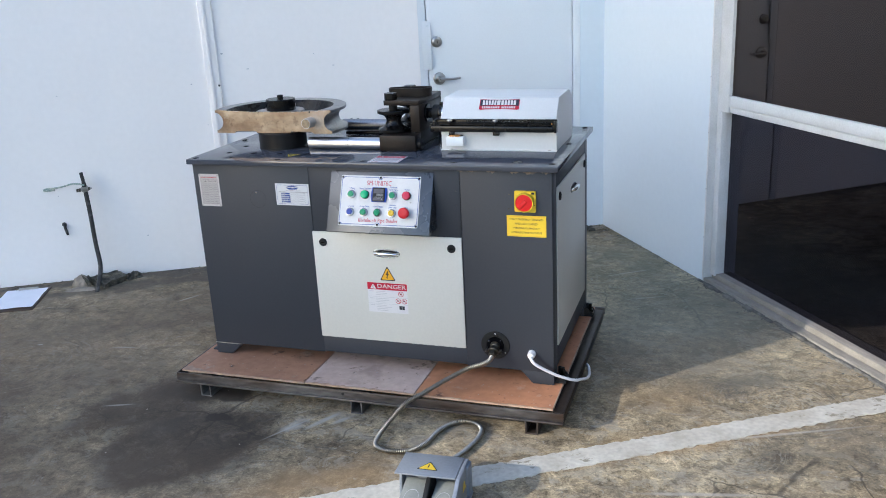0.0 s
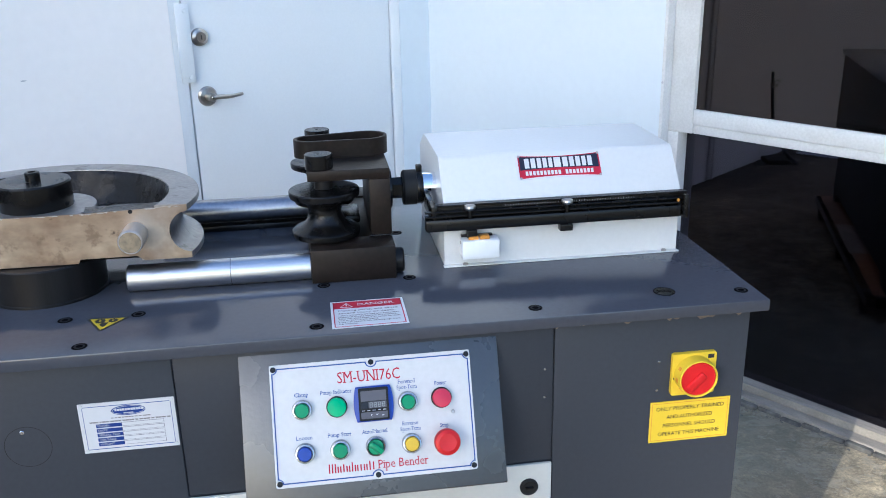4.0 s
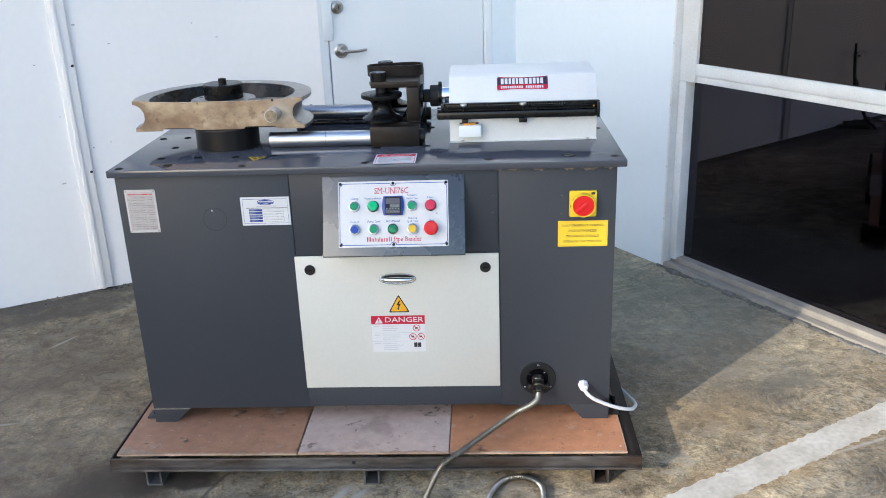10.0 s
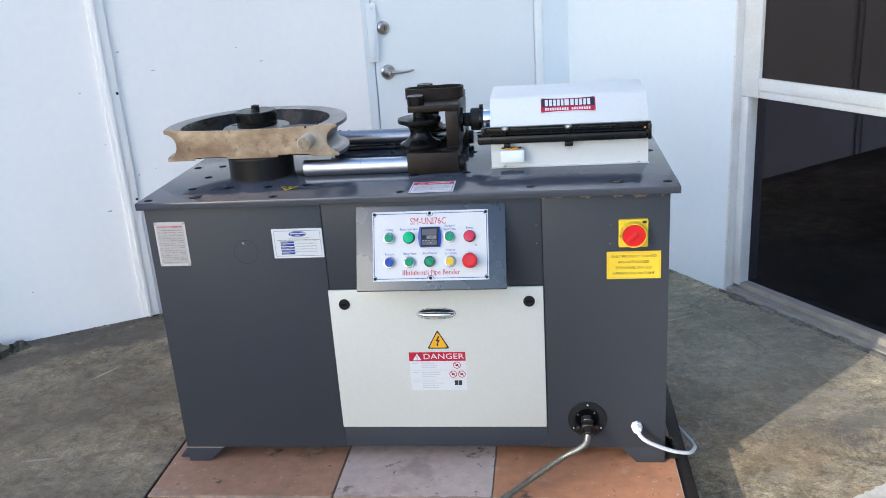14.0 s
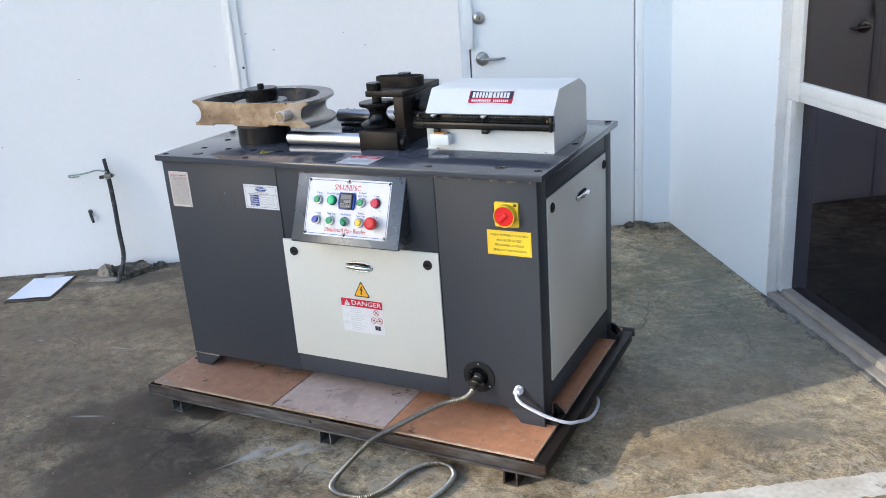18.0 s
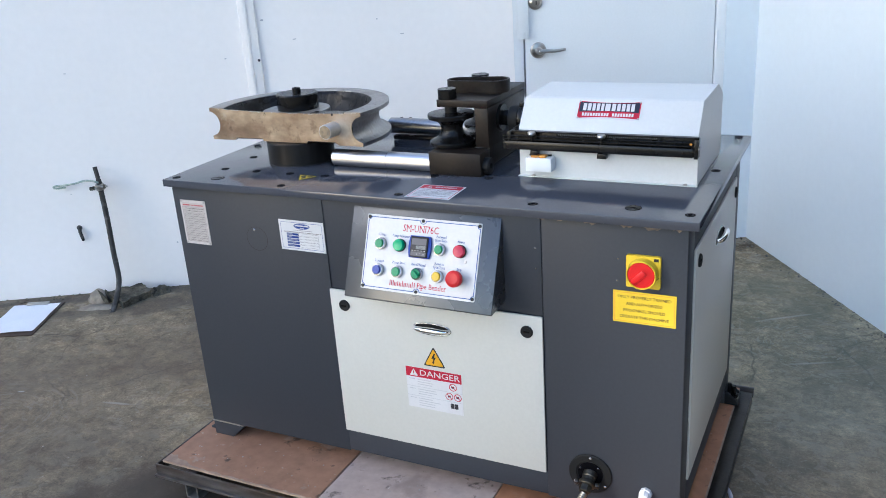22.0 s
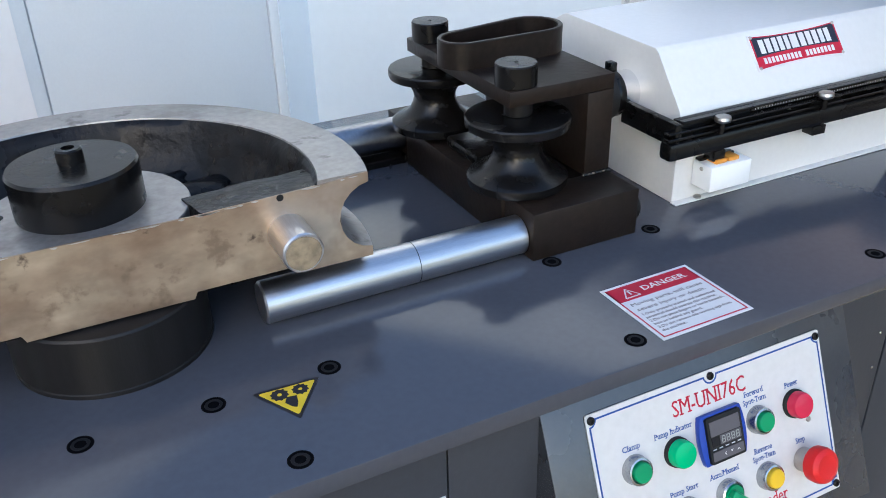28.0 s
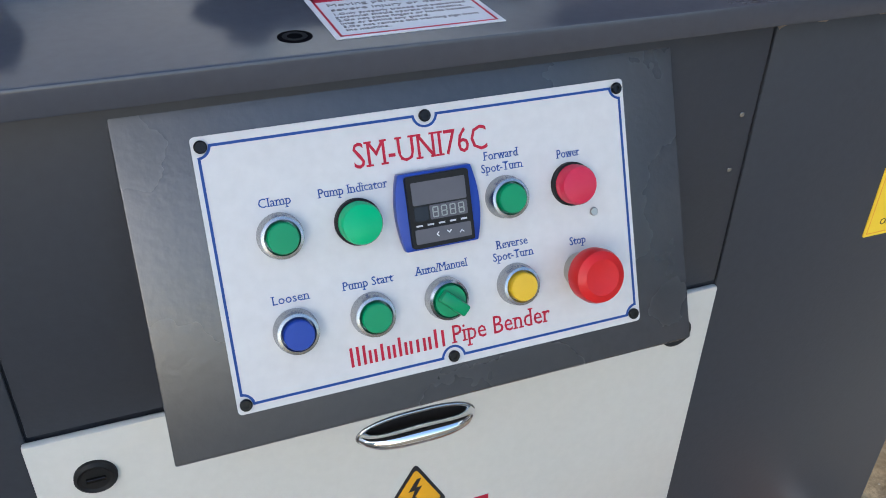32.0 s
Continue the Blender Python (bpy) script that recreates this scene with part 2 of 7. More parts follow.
M["satin"] = material("satin_steel", (0.45, 0.43, 0.40), 0.32, 1.0, var=0.1)
M["yellow"] = plain("safety_yellow", (0.72, 0.51, 0.03), 0.42)
M["red"] = plain("red_plastic", (0.58, 0.012, 0.014), 0.36)
M["redprint"] = plain("red_print", (0.46, 0.02, 0.045), 0.5, spec=0.15)
M["blueprint"] = plain("blue_print", (0.012, 0.06, 0.26), 0.5)
M["blackprint"] = plain("black_print", (0.02, 0.02, 0.025), 0.5)
M["navyblack"] = plain("blue_black_print", (0.012, 0.018, 0.035), 0.4)
M["greyprint"] = plain("grey_print", (0.48, 0.48, 0.50), 0.5)
M["plate"] = material("satin_aluminium_plate", (0.60, 0.59, 0.58), 0.45, 0.1, var=0.03, scale=4, stretch=(1, 1, 30), grain=0.03)
M["inkgrey"] = plain("faded_black_ink", (0.24, 0.22, 0.215), 0.5)
M["labelw"] = plain("white_label", (0.65, 0.645, 0.65), 0.5)
M["tapew"] = material("sticker_alu", (0.58, 0.55, 0.53), 0.4, 0.2, var=0.06)
M["chart"] = plain("beige_chart_paper", (0.50, 0.455, 0.425), 0.5)
M["green"] = plain("green_button", (0.01, 0.26, 0.10), 0.3)
M["greenl"] = plain("green_lens", (0.01, 0.42, 0.16), 0.2)
M["blueb"] = plain("blue_button", (0.015, 0.05, 0.32), 0.3)
M["yellowb"] = plain("yellow_button", (0.72, 0.46, 0.02), 0.3)
M["orange"] = plain("orange_plastic", (0.62, 0.27, 0.04), 0.4)
M["lcd"] = plain("dark_display", (0.014, 0.014, 0.017), 0.14, spec=0.3)
M["lcdg"] = plain("grey_display_window", (0.105, 0.100, 0.110), 0.18, spec=0.3)
M["lcdd"] = plain("display_digit", (0.26, 0.28, 0.26), 0.3)
M["greymetal"] = material("grey_hammer_paint", (0.24, 0.26, 0.29), 0.4, 0.2, var=0.1, bump=0.1)
M["pedalgrey"] = material("grey_cast_pedal", (0.26, 0.27, 0.25), 0.55, var=0.15, bump=0.2, bump_scale=150)
M["conduit"] = material("steel_conduit", (0.36, 0.335, 0.29), 0.40, 1.0, var=0.25, scale=30)
M["cable"] = plain("white_cable", (0.74, 0.73, 0.74), 0.45)
M["paper"] = plain("white_paper", (0.82, 0.83, 0.88), 0.7)
M["clip"] = plain("brown_board", (0.075, 0.048, 0.034), 0.6)
M["rock"] = material("concrete_lump", (0.175, 0.155, 0.115), 0.9, second=(0.045, 0.042, 0.034), scale=22, bump=1.0, bump_scale=45, grain=0.3, spec=0.2)
M["stone"] = material("sandy_stone", (0.40, 0.34, 0.27), 0.9, var=0.4, scale=18, bump=0.6, bump_scale=60, spec=0.2)
M["oldpipe"] = material("old_black_pipe", (0.04, 0.037, 0.034), 0.6, 0.3, second=(0.22, 0.205, 0.19), second_at=0.25, scale=26, bump=0.3, bump_scale=80)
M["wire"] = material("grey_green_wire", (0.42, 0.46, 0.38), 0.6, second=(0.16, 0.26, 0.23), second_at=0.5, scale=40)

# grey of the unseen screen added across the yard to block the sun
M["screen_grey"] = material("screen_paint", (0.40, 0.39, 0.38), 0.8, var=0.1, scale=0.4, bump=0.2, bump_scale=20)
# bluish skylight on the walls right of the door is put into this white
M["wall_skylit"] = material("sky_tinted_masonry_paint", (0.680, 0.742, 0.785), 0.6, var=0.03, scale=1.3, bump=0.18, bump_scale=40, grain=0.012, grain_scale=30, spec=0.3)
# near-black puts the darkness of an unlit room into the colour
M["dark_room"] = material("unlit_room_black", (0.03, 0.03, 0.035), 0.8)


def glass_material(name, seen, shine):
    m = bpy.data.materials.new(name)
    m.use_nodes = True
    nt = m.node_tree
    nt.nodes.remove(nt.nodes["Principled BSDF"])
    out = nt.nodes["Material Output"]
    tr, gl, mix, fr = (nt.nodes.new(n) for n in ("ShaderNodeBsdfTransparent", "ShaderNodeBsdfGlossy", "ShaderNodeMixShader", "ShaderNodeFresnel"))
    tr.inputs[0].default_value = (*seen, 1)
    gl.inputs["Roughness"].default_value = 0.015
    gl.inputs[0].default_value = (*shine, 1)
    fr.inputs[0].default_value = 1.75
    nt.links.new(fr.outputs[0], mix.inputs[0])
    nt.links.new(tr.outputs[0], mix.inputs[1])
    nt.links.new(gl.outputs[0], mix.inputs[2])
    nt.links.new(mix.outputs[0], out.inputs[0])
    return m


M["glass"] = glass_material("smoked_glass", (0.13, 0.115, 0.16), (0.68, 0.65, 0.78))
# upper panes: browner in both see-through and mirror colour
M["brown_glass"] = glass_material("brownish_glass", (0.155, 0.12, 0.11), (0.80, 0.67, 0.62))


def concrete_material():
    m = bpy.data.materials.new("stained_concrete")
    m.use_nodes = True
    nt = m.node_tree
    N, L = nt.nodes, nt.links
    b = N["Principled BSDF"]
    co = N.new("ShaderNodeTexCoord")

    def noise_tex(scale, detail=8, rough=0.6, dist=0.0):
        n = N.new("ShaderNodeTexNoise")
        n.inputs["Scale"].default_value, n.inputs["Detail"].default_value = scale, detail
        n.inputs["Roughness"].default_value, n.inputs["Distortion"].default_value = rough, dist
        L.new(co.outputs["Object"], n.inputs["Vector"])
        return n.outputs[0]

    def ramp(src, stops):
        r = N.new("ShaderNodeValToRGB")
        el = r.color_ramp.elements
        while len(el) < len(stops):
            el.new(0.5)
        for e, (p, c) in zip(el, stops):
            e.position, e.color = p, (*c, 1)
        L.new(src, r.inputs[0])
        return r.outputs[0]

    def mix(fac, a, c, mode='MIX'):
        x = N.new("ShaderNodeMixRGB")
        x.blend_type = mode
        for i, v in enumerate((fac, a, c)):
            if isinstance(v, (int, float)):
                x.inputs[i].default_value = v
            elif isinstance(v, tuple):
                x.inputs[i].default_value = (*v, 1)
            else:
                L.new(v, x.inputs[i])
        return x.outputs[0]

    base = ramp(noise_tex(1.5, 9, 0.66, 0.8), [(0.31, (0.146, 0.112, 0.070)), (0.43, (0.238, 0.190, 0.121)), (0.56, (0.334, 0.276, 0.182)), (0.70, (0.416, 0.357, 0.252))])
    mott = ramp(noise_tex(6.5, 10, 0.72, 0.8), [(0.36, (0.56, 0.55, 0.55)), (0.49, (0.96, 0.95, 0.94)), (0.64, (1.26, 1.24, 1.20))])
    col = mix(1.0, base, mott, 'MULTIPLY')
    fine = ramp(noise_tex(23, 9, 0.74, 0.8), [(0.38, (0.46, 0.45, 0.44)), (0.47, (0.88, 0.88, 0.87)), (0.55, (1.10, 1.09, 1.08)), (0.64, (1.55, 1.53, 1.48))])
    col = mix(1.0, col, fine, 'MULTIPLY')
    cloud = ramp(noise_tex(3.4, 7, 0.62, 1.4), [(0.34, (0.68, 0.66, 0.63)), (0.50, (1.0, 1.0, 1.0)), (0.64, (1.20, 1.19, 1.16))])
    col = mix(1.0, col, cloud, 'MULTIPLY')
    grit = ramp(noise_tex(120, 5, 0.7), [(0.37, (0.70, 0.69, 0.68)), (0.5, (1, 1, 1)), (0.63, (1.28, 1.27, 1.25))])
    col = mix(1.0, col, grit, 'MULTIPLY')
    pits = ramp(noise_tex(46, 4, 0.6), [(0.655, (0, 0, 0)), (0.70, (0.7, 0.7, 0.7))])
    col = mix(pits, col, (0.055, 0.049, 0.038))
    specks = ramp(noise_tex(57, 4, 0.55, 0.5), [(0.665, (0, 0, 0)), (0.72, (0.6, 0.6, 0.6))])
    col = mix(specks, col, (0.46, 0.44, 0.37))
    # worn-through skin and dirt, with sharp ragged edges
    wm2 = N.new("ShaderNodeMapping")
    wm2.inputs["Rotation"].default_value, wm2.inputs["Scale"].default_value = (0, 0, radians(24)), (0.85, 1.1, 1)
    L.new(co.outputs["Object"], wm2.inputs[0])
    for scale, lo, hi, amount, tone in ((9.0, 0.545, 0.575, 0.42, (0.36, 0.325, 0.255)), (15.0, 0.43, 0.40, 0.48, (0.105, 0.090, 0.066)), (5.0, 0.425, 0.40, 0.35, (0.135, 0.115, 0.082)), (26.0, 0.60, 0.625, 0.5, (0.40, 0.37, 0.30))):
        wn2 = N.new("ShaderNodeTexNoise")
        wn2.inputs["Scale"].default_value, wn2.inputs["Detail"].default_value = scale, 8
        wn2.inputs["Roughness"].default_value, wn2.inputs["Distortion"].default_value = 0.68, 0.7
        L.new(wm2.outputs[0], wn2.inputs["Vector"])
        edge = N.new("ShaderNodeMapRange")
        edge.inputs["From Min"].default_value, edge.inputs["From Max"].default_value = lo, hi
        edge.inputs["To Min"].default_value, edge.inputs["To Max"].default_value = 0.0, amount
        L.new(wn2.outputs[0], edge.inputs["Value"])
        col = mix(edge.outputs[0], col, tone)
    ochre = ramp(noise_tex(2.3, 6, 0.7, 0.6), [(0.54, (0, 0, 0)), (0.74, (0.6, 0.6, 0.6))])
    col = mix(ochre, col, (0.255, 0.20, 0.138))

    # hairline cracks, broken off here and there
    shift = N.new("ShaderNodeTexNoise")
    shift.inputs["Scale"].default_value, shift.inputs["Detail"].default_value = 3.0, 6
    L.new(co.outputs["Object"], shift.inputs["Vector"])
    bent = N.new("ShaderNodeVectorMath")
    bent.operation = 'MULTIPLY_ADD'
    bent.inputs[1].default_value = (0.22, 0.22, 0)
    L.new(shift.outputs["Color"], bent.inputs[0])
    L.new(co.outputs["Object"], bent.inputs[2])
    cells = N.new("ShaderNodeTexVoronoi")
    cells.feature = 'DISTANCE_TO_EDGE'
    cells.inputs["Scale"].default_value = 1.9
    L.new(bent.outputs[0], cells.inputs["Vector"])
    seam = ramp(cells.outputs["Distance"], [(0.0025, (0.75, 0.75, 0.75)), (0.0075, (0, 0, 0))])
    seam = mix(1.0, seam, ramp(noise_tex(1.3, 3, 0.5), [(0.50, (0, 0, 0)), (0.58, (1, 1, 1))]), 'MULTIPLY')
    col = mix(seam, col, (0.045, 0.040, 0.032))

    # drag marks: thin pale and dark streaks, all lying one way
    sm = N.new("ShaderNodeMapping")
    sm.inputs["Rotation"].default_value, sm.inputs["Scale"].default_value = (0, 0, radians(-14)), (2.0, 6.5, 1)
    L.new(co.outputs["Object"], sm.inputs[0])
    sn = N.new("ShaderNodeTexNoise")
    sn.inputs["Scale"].default_value, sn.inputs["Detail"].default_value, sn.inputs["Roughness"].default_value = 2.4, 10, 0.72
    sn.inputs["Distortion"].default_value = 0.7
    L.new(sm.outputs[0], sn.inputs["Vector"])
    gate = ramp(noise_tex(1.7, 3, 0.5), [(0.36, (0, 0, 0)), (0.56, (1, 1, 1))])
    pale = mix(1.0, ramp(sn.outputs[0], [(0.54, (0, 0, 0)), (0.67, (0.42, 0.42, 0.42))]), gate, 'MULTIPLY')
    col = mix(pale, col, (0.36, 0.335, 0.29))
    dark = mix(1.0, ramp(sn.outputs[0], [(0.30, (0.38, 0.38, 0.38)), (0.44, (0, 0, 0))]), gate, 'MULTIPLY')
    col = mix(dark, col, (0.085, 0.078, 0.066))

    # trowel swirls: broken arcs round a few centres on the open side of the yard
    for cx, cy, reach, wide in SWIRLS:
        wm = N.new("ShaderNodeMapping")
        wm.vector_type = 'TEXTURE'
        wm.inputs["Location"].default_value = (cx, cy, 0)
        L.new(co.outputs["Object"], wm.inputs[0])
        parts = N.new("ShaderNodeSeparateXYZ")
        L.new(wm.outputs[0], parts.inputs[0])
        turn = N.new("ShaderNodeMath")
        turn.operation = 'ARCTAN2'
        L.new(parts.outputs[1], turn.inputs[0])
        L.new(parts.outputs[0], turn.inputs[1])
        ln = N.new("ShaderNodeVectorMath")
        ln.operation = 'LENGTH'
        L.new(wm.outputs[0], ln.inputs[0])
        arcs = N.new("ShaderNodeCombineXYZ")
        L.new(ln.outputs["Value"], arcs.inputs[0])
        L.new(turn.outputs[0], arcs.inputs[1])
        thin = N.new("ShaderNodeVectorMath")
        thin.operation = 'MULTIPLY'
        thin.inputs[1].default_value = (wide, 3.0, 1.0)
        L.new(arcs.outputs[0], thin.inputs[0])
        wv = N.new("ShaderNodeTexNoise")
        wv.inputs["Scale"].default_value, wv.inputs["Detail"].default_value, wv.inputs["Roughness"].default_value = 1.0, 7, 0.62
        wv.inputs["Distortion"].default_value = 0.5
        L.new(thin.outputs[0], wv.inputs["Vector"])
        near = N.new("ShaderNodeMapRange")
        near.interpolation_type = 'SMOOTHSTEP'
        near.inputs["From Min"].default_value, near.inputs["From Max"].default_value = reach * 0.5, reach
        near.inputs["To Min"].default_value, near.inputs["To Max"].default_value = 1.0, 0.0
        L.new(ln.outputs["Value"], near.inputs["Value"])
        torn = mix(1.0, near.outputs[0], ramp(noise_tex(5.5, 6, 0.65, 1.0), [(0.40, (0, 0, 0)), (0.52, (1, 1, 1))]), 'MULTIPLY')
        lines = mix(1.0, torn, ramp(wv.outputs[0], [(0.53, (0, 0, 0)), (0.64, (0.66, 0.66, 0.66))]), 'MULTIPLY')
        col = mix(lines, col, (0.40, 0.375, 0.315))
        troughs = mix(1.0, torn, ramp(wv.outputs[0], [(0.36, (0.72, 0.72, 0.72)), (0.47, (0, 0, 0))]), 'MULTIPLY')
        col = mix(troughs, col, (0.105, 0.096, 0.078))

    # oil stains and other toned blobs: soft, with ragged edges
    sep = N.new("ShaderNodeVectorMath")
    sep.operation = 'ADD'
    wob = N.new("ShaderNodeTexNoise")
    wob.inputs["Scale"].default_value, wob.inputs["Detail"].default_value = 5, 6
    L.new(co.outputs["Object"], wob.inputs["Vector"])
    sc = N.new("ShaderNodeVectorMath")
    sc.operation = 'MULTIPLY_ADD'
    sc.inputs[1].default_value, sc.inputs[2].default_value = (0.3, 0.3, 0), (-0.15, -0.15, 0)
    L.new(wob.outputs["Color"], sc.inputs[0])
    L.new(co.outputs["Object"], sep.inputs[0])
    L.new(sc.outputs[0], sep.inputs[1])
    pm = N.new("ShaderNodeMapRange")
    pm.inputs["From Min"].default_value, pm.inputs["From Max"].default_value = 0.36, 0.52
    pm.inputs["To Min"].default_value, pm.inputs["To Max"].default_value = 0.82, 1.0
    L.new(noise_tex(11, 8, 0.7, 0.6), pm.inputs["Value"])
    patchy = pm.outputs[0]
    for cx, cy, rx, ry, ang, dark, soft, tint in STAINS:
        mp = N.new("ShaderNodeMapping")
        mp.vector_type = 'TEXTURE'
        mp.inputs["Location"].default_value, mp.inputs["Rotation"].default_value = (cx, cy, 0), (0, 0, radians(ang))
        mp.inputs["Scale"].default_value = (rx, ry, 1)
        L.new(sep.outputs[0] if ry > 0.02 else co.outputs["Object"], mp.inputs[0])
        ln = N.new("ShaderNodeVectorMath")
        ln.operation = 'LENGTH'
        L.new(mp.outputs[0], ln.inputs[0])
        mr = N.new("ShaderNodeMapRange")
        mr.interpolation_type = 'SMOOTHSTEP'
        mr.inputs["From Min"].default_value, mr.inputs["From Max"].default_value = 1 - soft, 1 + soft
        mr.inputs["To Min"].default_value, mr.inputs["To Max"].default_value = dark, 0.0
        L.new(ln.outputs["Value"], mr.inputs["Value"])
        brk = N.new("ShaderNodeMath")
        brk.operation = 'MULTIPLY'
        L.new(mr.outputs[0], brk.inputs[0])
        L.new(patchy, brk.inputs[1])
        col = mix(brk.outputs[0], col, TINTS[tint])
    L.new(col, b.inputs["Base Color"])
    b.inputs["Roughness"].default_value = 0.85
    b.inputs["Specular IOR Level"].default_value = 0.22
    bp = N.new("ShaderNodeBump")
    bp.inputs["Strength"].default_value, bp.inputs["Distance"].default_value = 0.5, 0.004
    L.new(mix(0.5, noise_tex(60, 6, 0.75), noise_tex(14, 8, 0.7, 2.0)), bp.inputs["Height"])
    L.new(bp.outputs[0], b.inputs["Normal"])
    return m


def line_paint():
    """Thick old paint, worn through to the concrete in ragged patches."""
    m = material("worn_line_paint", (0.54, 0.51, 0.44), 0.8, second=(0.40, 0.36, 0.29), second_at=0.45, scale=9, bump=0.4, bump_scale=70, grain=0.12, grain_scale=60)
    nt = m.node_tree
    b = nt.nodes["Principled BSDF"]
    col = b.inputs["Base Color"].links[0].from_socket
    co = nt.nodes.new("ShaderNodeTexCoord")
    mp = nt.nodes.new("ShaderNodeMapping")
    mp.inputs["Scale"].default_value = (1.0, 1.6, 1)
    n = nt.nodes.new("ShaderNodeTexNoise")
    n.inputs["Scale"].default_value, n.inputs["Detail"].default_value, n.inputs["Roughness"].default_value = 13, 12, 0.72
    r = nt.nodes.new("ShaderNodeMapRange")
    r.inputs["From Min"].default_value, r.inputs["From Max"].default_value = 0.455, 0.41
    mix = nt.nodes.new("ShaderNodeMixRGB")
    mix.inputs[2].default_value = (0.26, 0.23, 0.175, 1)
    n2 = nt.nodes.new("ShaderNodeTexNoise")
    n2.inputs["Scale"].default_value, n2.inputs["Detail"].default_value = 1.7, 4
    add = nt.nodes.new("ShaderNodeMath")
    add.operation = 'MULTIPLY_ADD'
    add.inputs[1].default_value = 0.55
    ofs = nt.nodes.new("ShaderNodeMath")
    ofs.operation = 'SUBTRACT'
    ofs.inputs[1].default_value = 0.225
    nt.links.new(co.outputs["Object"], mp.inputs[0])
    nt.links.new(co.outputs["Object"], n2.inputs["Vector"])
    nt.links.new(mp.outputs[0], n.inputs["Vector"])
    nt.links.new(n2.outputs[0], add.inputs[0])
    nt.links.new(n.outputs[0], add.inputs[2])
    nt.links.new(add.outputs[0], ofs.inputs[0])
    nt.links.new(ofs.outputs[0], r.inputs["Value"])
    nt.links.new(r.outputs[0], mix.inputs[0])
    nt.links.new(col, mix.inputs[1])
    nt.links.new(mix.outputs[0], b.inputs["Base Color"])
    return m


M["linepaint"] = line_paint()
TINTS = {"oil": (0.024, 0.022, 0.020), "pale": (0.42, 0.40, 0.36), "ochre": (0.29, 0.19, 0.09), "dark_tone": (0.070, 0.066, 0.058), "green": (0.13, 0.13, 0.095), "pale_green": (0.215, 0.225, 0.165), "grey": (0.36, 0.34, 0.28), "brown": (0.215, 0.150, 0.092)}
STAINS = [(0.20, -0.52, 0.33, 0.25, 35, 0.92, 0.24, "oil"), (-0.14, -0.30, 0.30, 0.17, 38, 0.84, 0.32, "oil"), (0.02, -0.10, 0.24, 0.10, 5, 0.90, 0.35, "oil"), (0.178, -0.338, 0.062, 0.030, 12, 0.95, 0.18, "oil"), (0.12, -0.16, 0.13, 0.05, 10, 0.9, 0.3, "oil"), (0.02, -0.42, 0.12, 0.06, 20, 0.35, 0.8, "dark_tone"),
          # wide darker areas on the left, and dark strips along the foot of the walls
          (-0.40, -0.62, 0.30, 0.10, 30, 0.5, 0.6, "oil"), (-0.75, -0.25, 0.75, 0.30, 24, 0.55, 0.8, "dark_tone"), (-1.3, 0.35, 0.9, 0.45, 25, 0.40, 0.8, "dark_tone"), (-0.6, -0.9, 0.7, 0.25, 10, 0.4, 0.8, "dark_tone"), (-0.95, 0.30, 0.6, 0.16, 28, 0.4, 0.7, "dark_tone"), (-1.0, 0.97, 0.9, 0.07, 31, 0.7, 0.6, "dark_tone"),
          # the grey blob brightens ground lying in the machine's shadow, light put into colour
          (1.62, 1.60, 0.6, 0.10, -50, 0.4, 0.7, "dark_tone"), (2.08, 0.38, 0.16, 0.07, 30, 0.50, 0.6, "dark_tone"), (2.40, -0.05, 0.40, 0.16, 30, 0.45, 0.7, "dark_tone"), (-0.50, 0.72, 0.45, 0.36, 30, 0.42, 0.7, "dark_tone"), (-1.00, 1.178, 1.5, 0.050, 30.4, 0.85, 0.5, "dark_tone"), (-0.86, 1.16, 0.35, 0.14, 30.4, 0.65, 0.6, "dark_tone"), (1.95, 0.28, 0.28, 0.18, 35, 0.25, 0.8, "dark_tone"), (1.80, 0.80, 0.5, 0.40, 40, 0.40, 0.8, "grey"),
          (0.75, -0.62, 0.24, 0.09, 30, 0.55, 0.6, "ochre"), (1.85, -0.12, 0.55, 0.07, 31, 0.5, 0.7, "ochre"), (1.72, 0.20, 0.22, 0.12, 10, 0.35, 0.8, "ochre"), (0.600, -0.262, 0.075, 0.012, 62, 0.8, 0.5, "pale"), (0.505, -0.335, 0.10, 0.005, 60, 0.6, 0.6, "pale"),
          (0.665, -0.245, 0.035, 0.011, 55, 0.7, 0.6, "pale"), (2.22, 0.02, 0.22, 0.006, 24, 0.6, 0.8, "pale"), (1.95, -0.42, 0.16, 0.008, 12, 0.6, 0.8, "pale"), (1.64, -0.56, 0.14, 0.010, 10, 0.5, 0.8, "pale"),
          # includes a wide greenish area on the ground near the return wall
          (-0.60, 0.16, 0.050, 0.006, 12, 0.75, 0.7, "pale"), (-0.25, -0.33, 0.05, 0.006, 20, 0.6, 0.6, "pale"), (1.60, 2.0, 0.3, 0.2, -55, 0.4, 0.8, "green"), (1.62, 1.45, 0.75, 0.45, -58, 0.45, 0.8, "pale_green"), (-1.1, 0.0, 1.3, 0.8, 25, 0.42, 0.9, "brown"), (1.75, 0.55, 0.4, 0.15, 30, 0.25, 0.9, "brown"), (-0.2, -1.0, 1.2, 0.35, 15, 0.35, 0.9, "brown"),
          (1.62, 1.25, 0.07, 0.005, 25, 0.5, 0.8, "pale"), (1.50, 1.62, 0.09, 0.006, 35, 0.5, 0.8, "pale"), (-0.68, 0.80, 0.055, 0.006, 62, 0.6, 0.8, "pale"), (-1.02, 0.10, 0.012, 0.004, 20, 0.8, 0.5, "pale"), (0.520, -0.300, 0.055, 0.030, 55, 0.6, 0.6, "pale")]
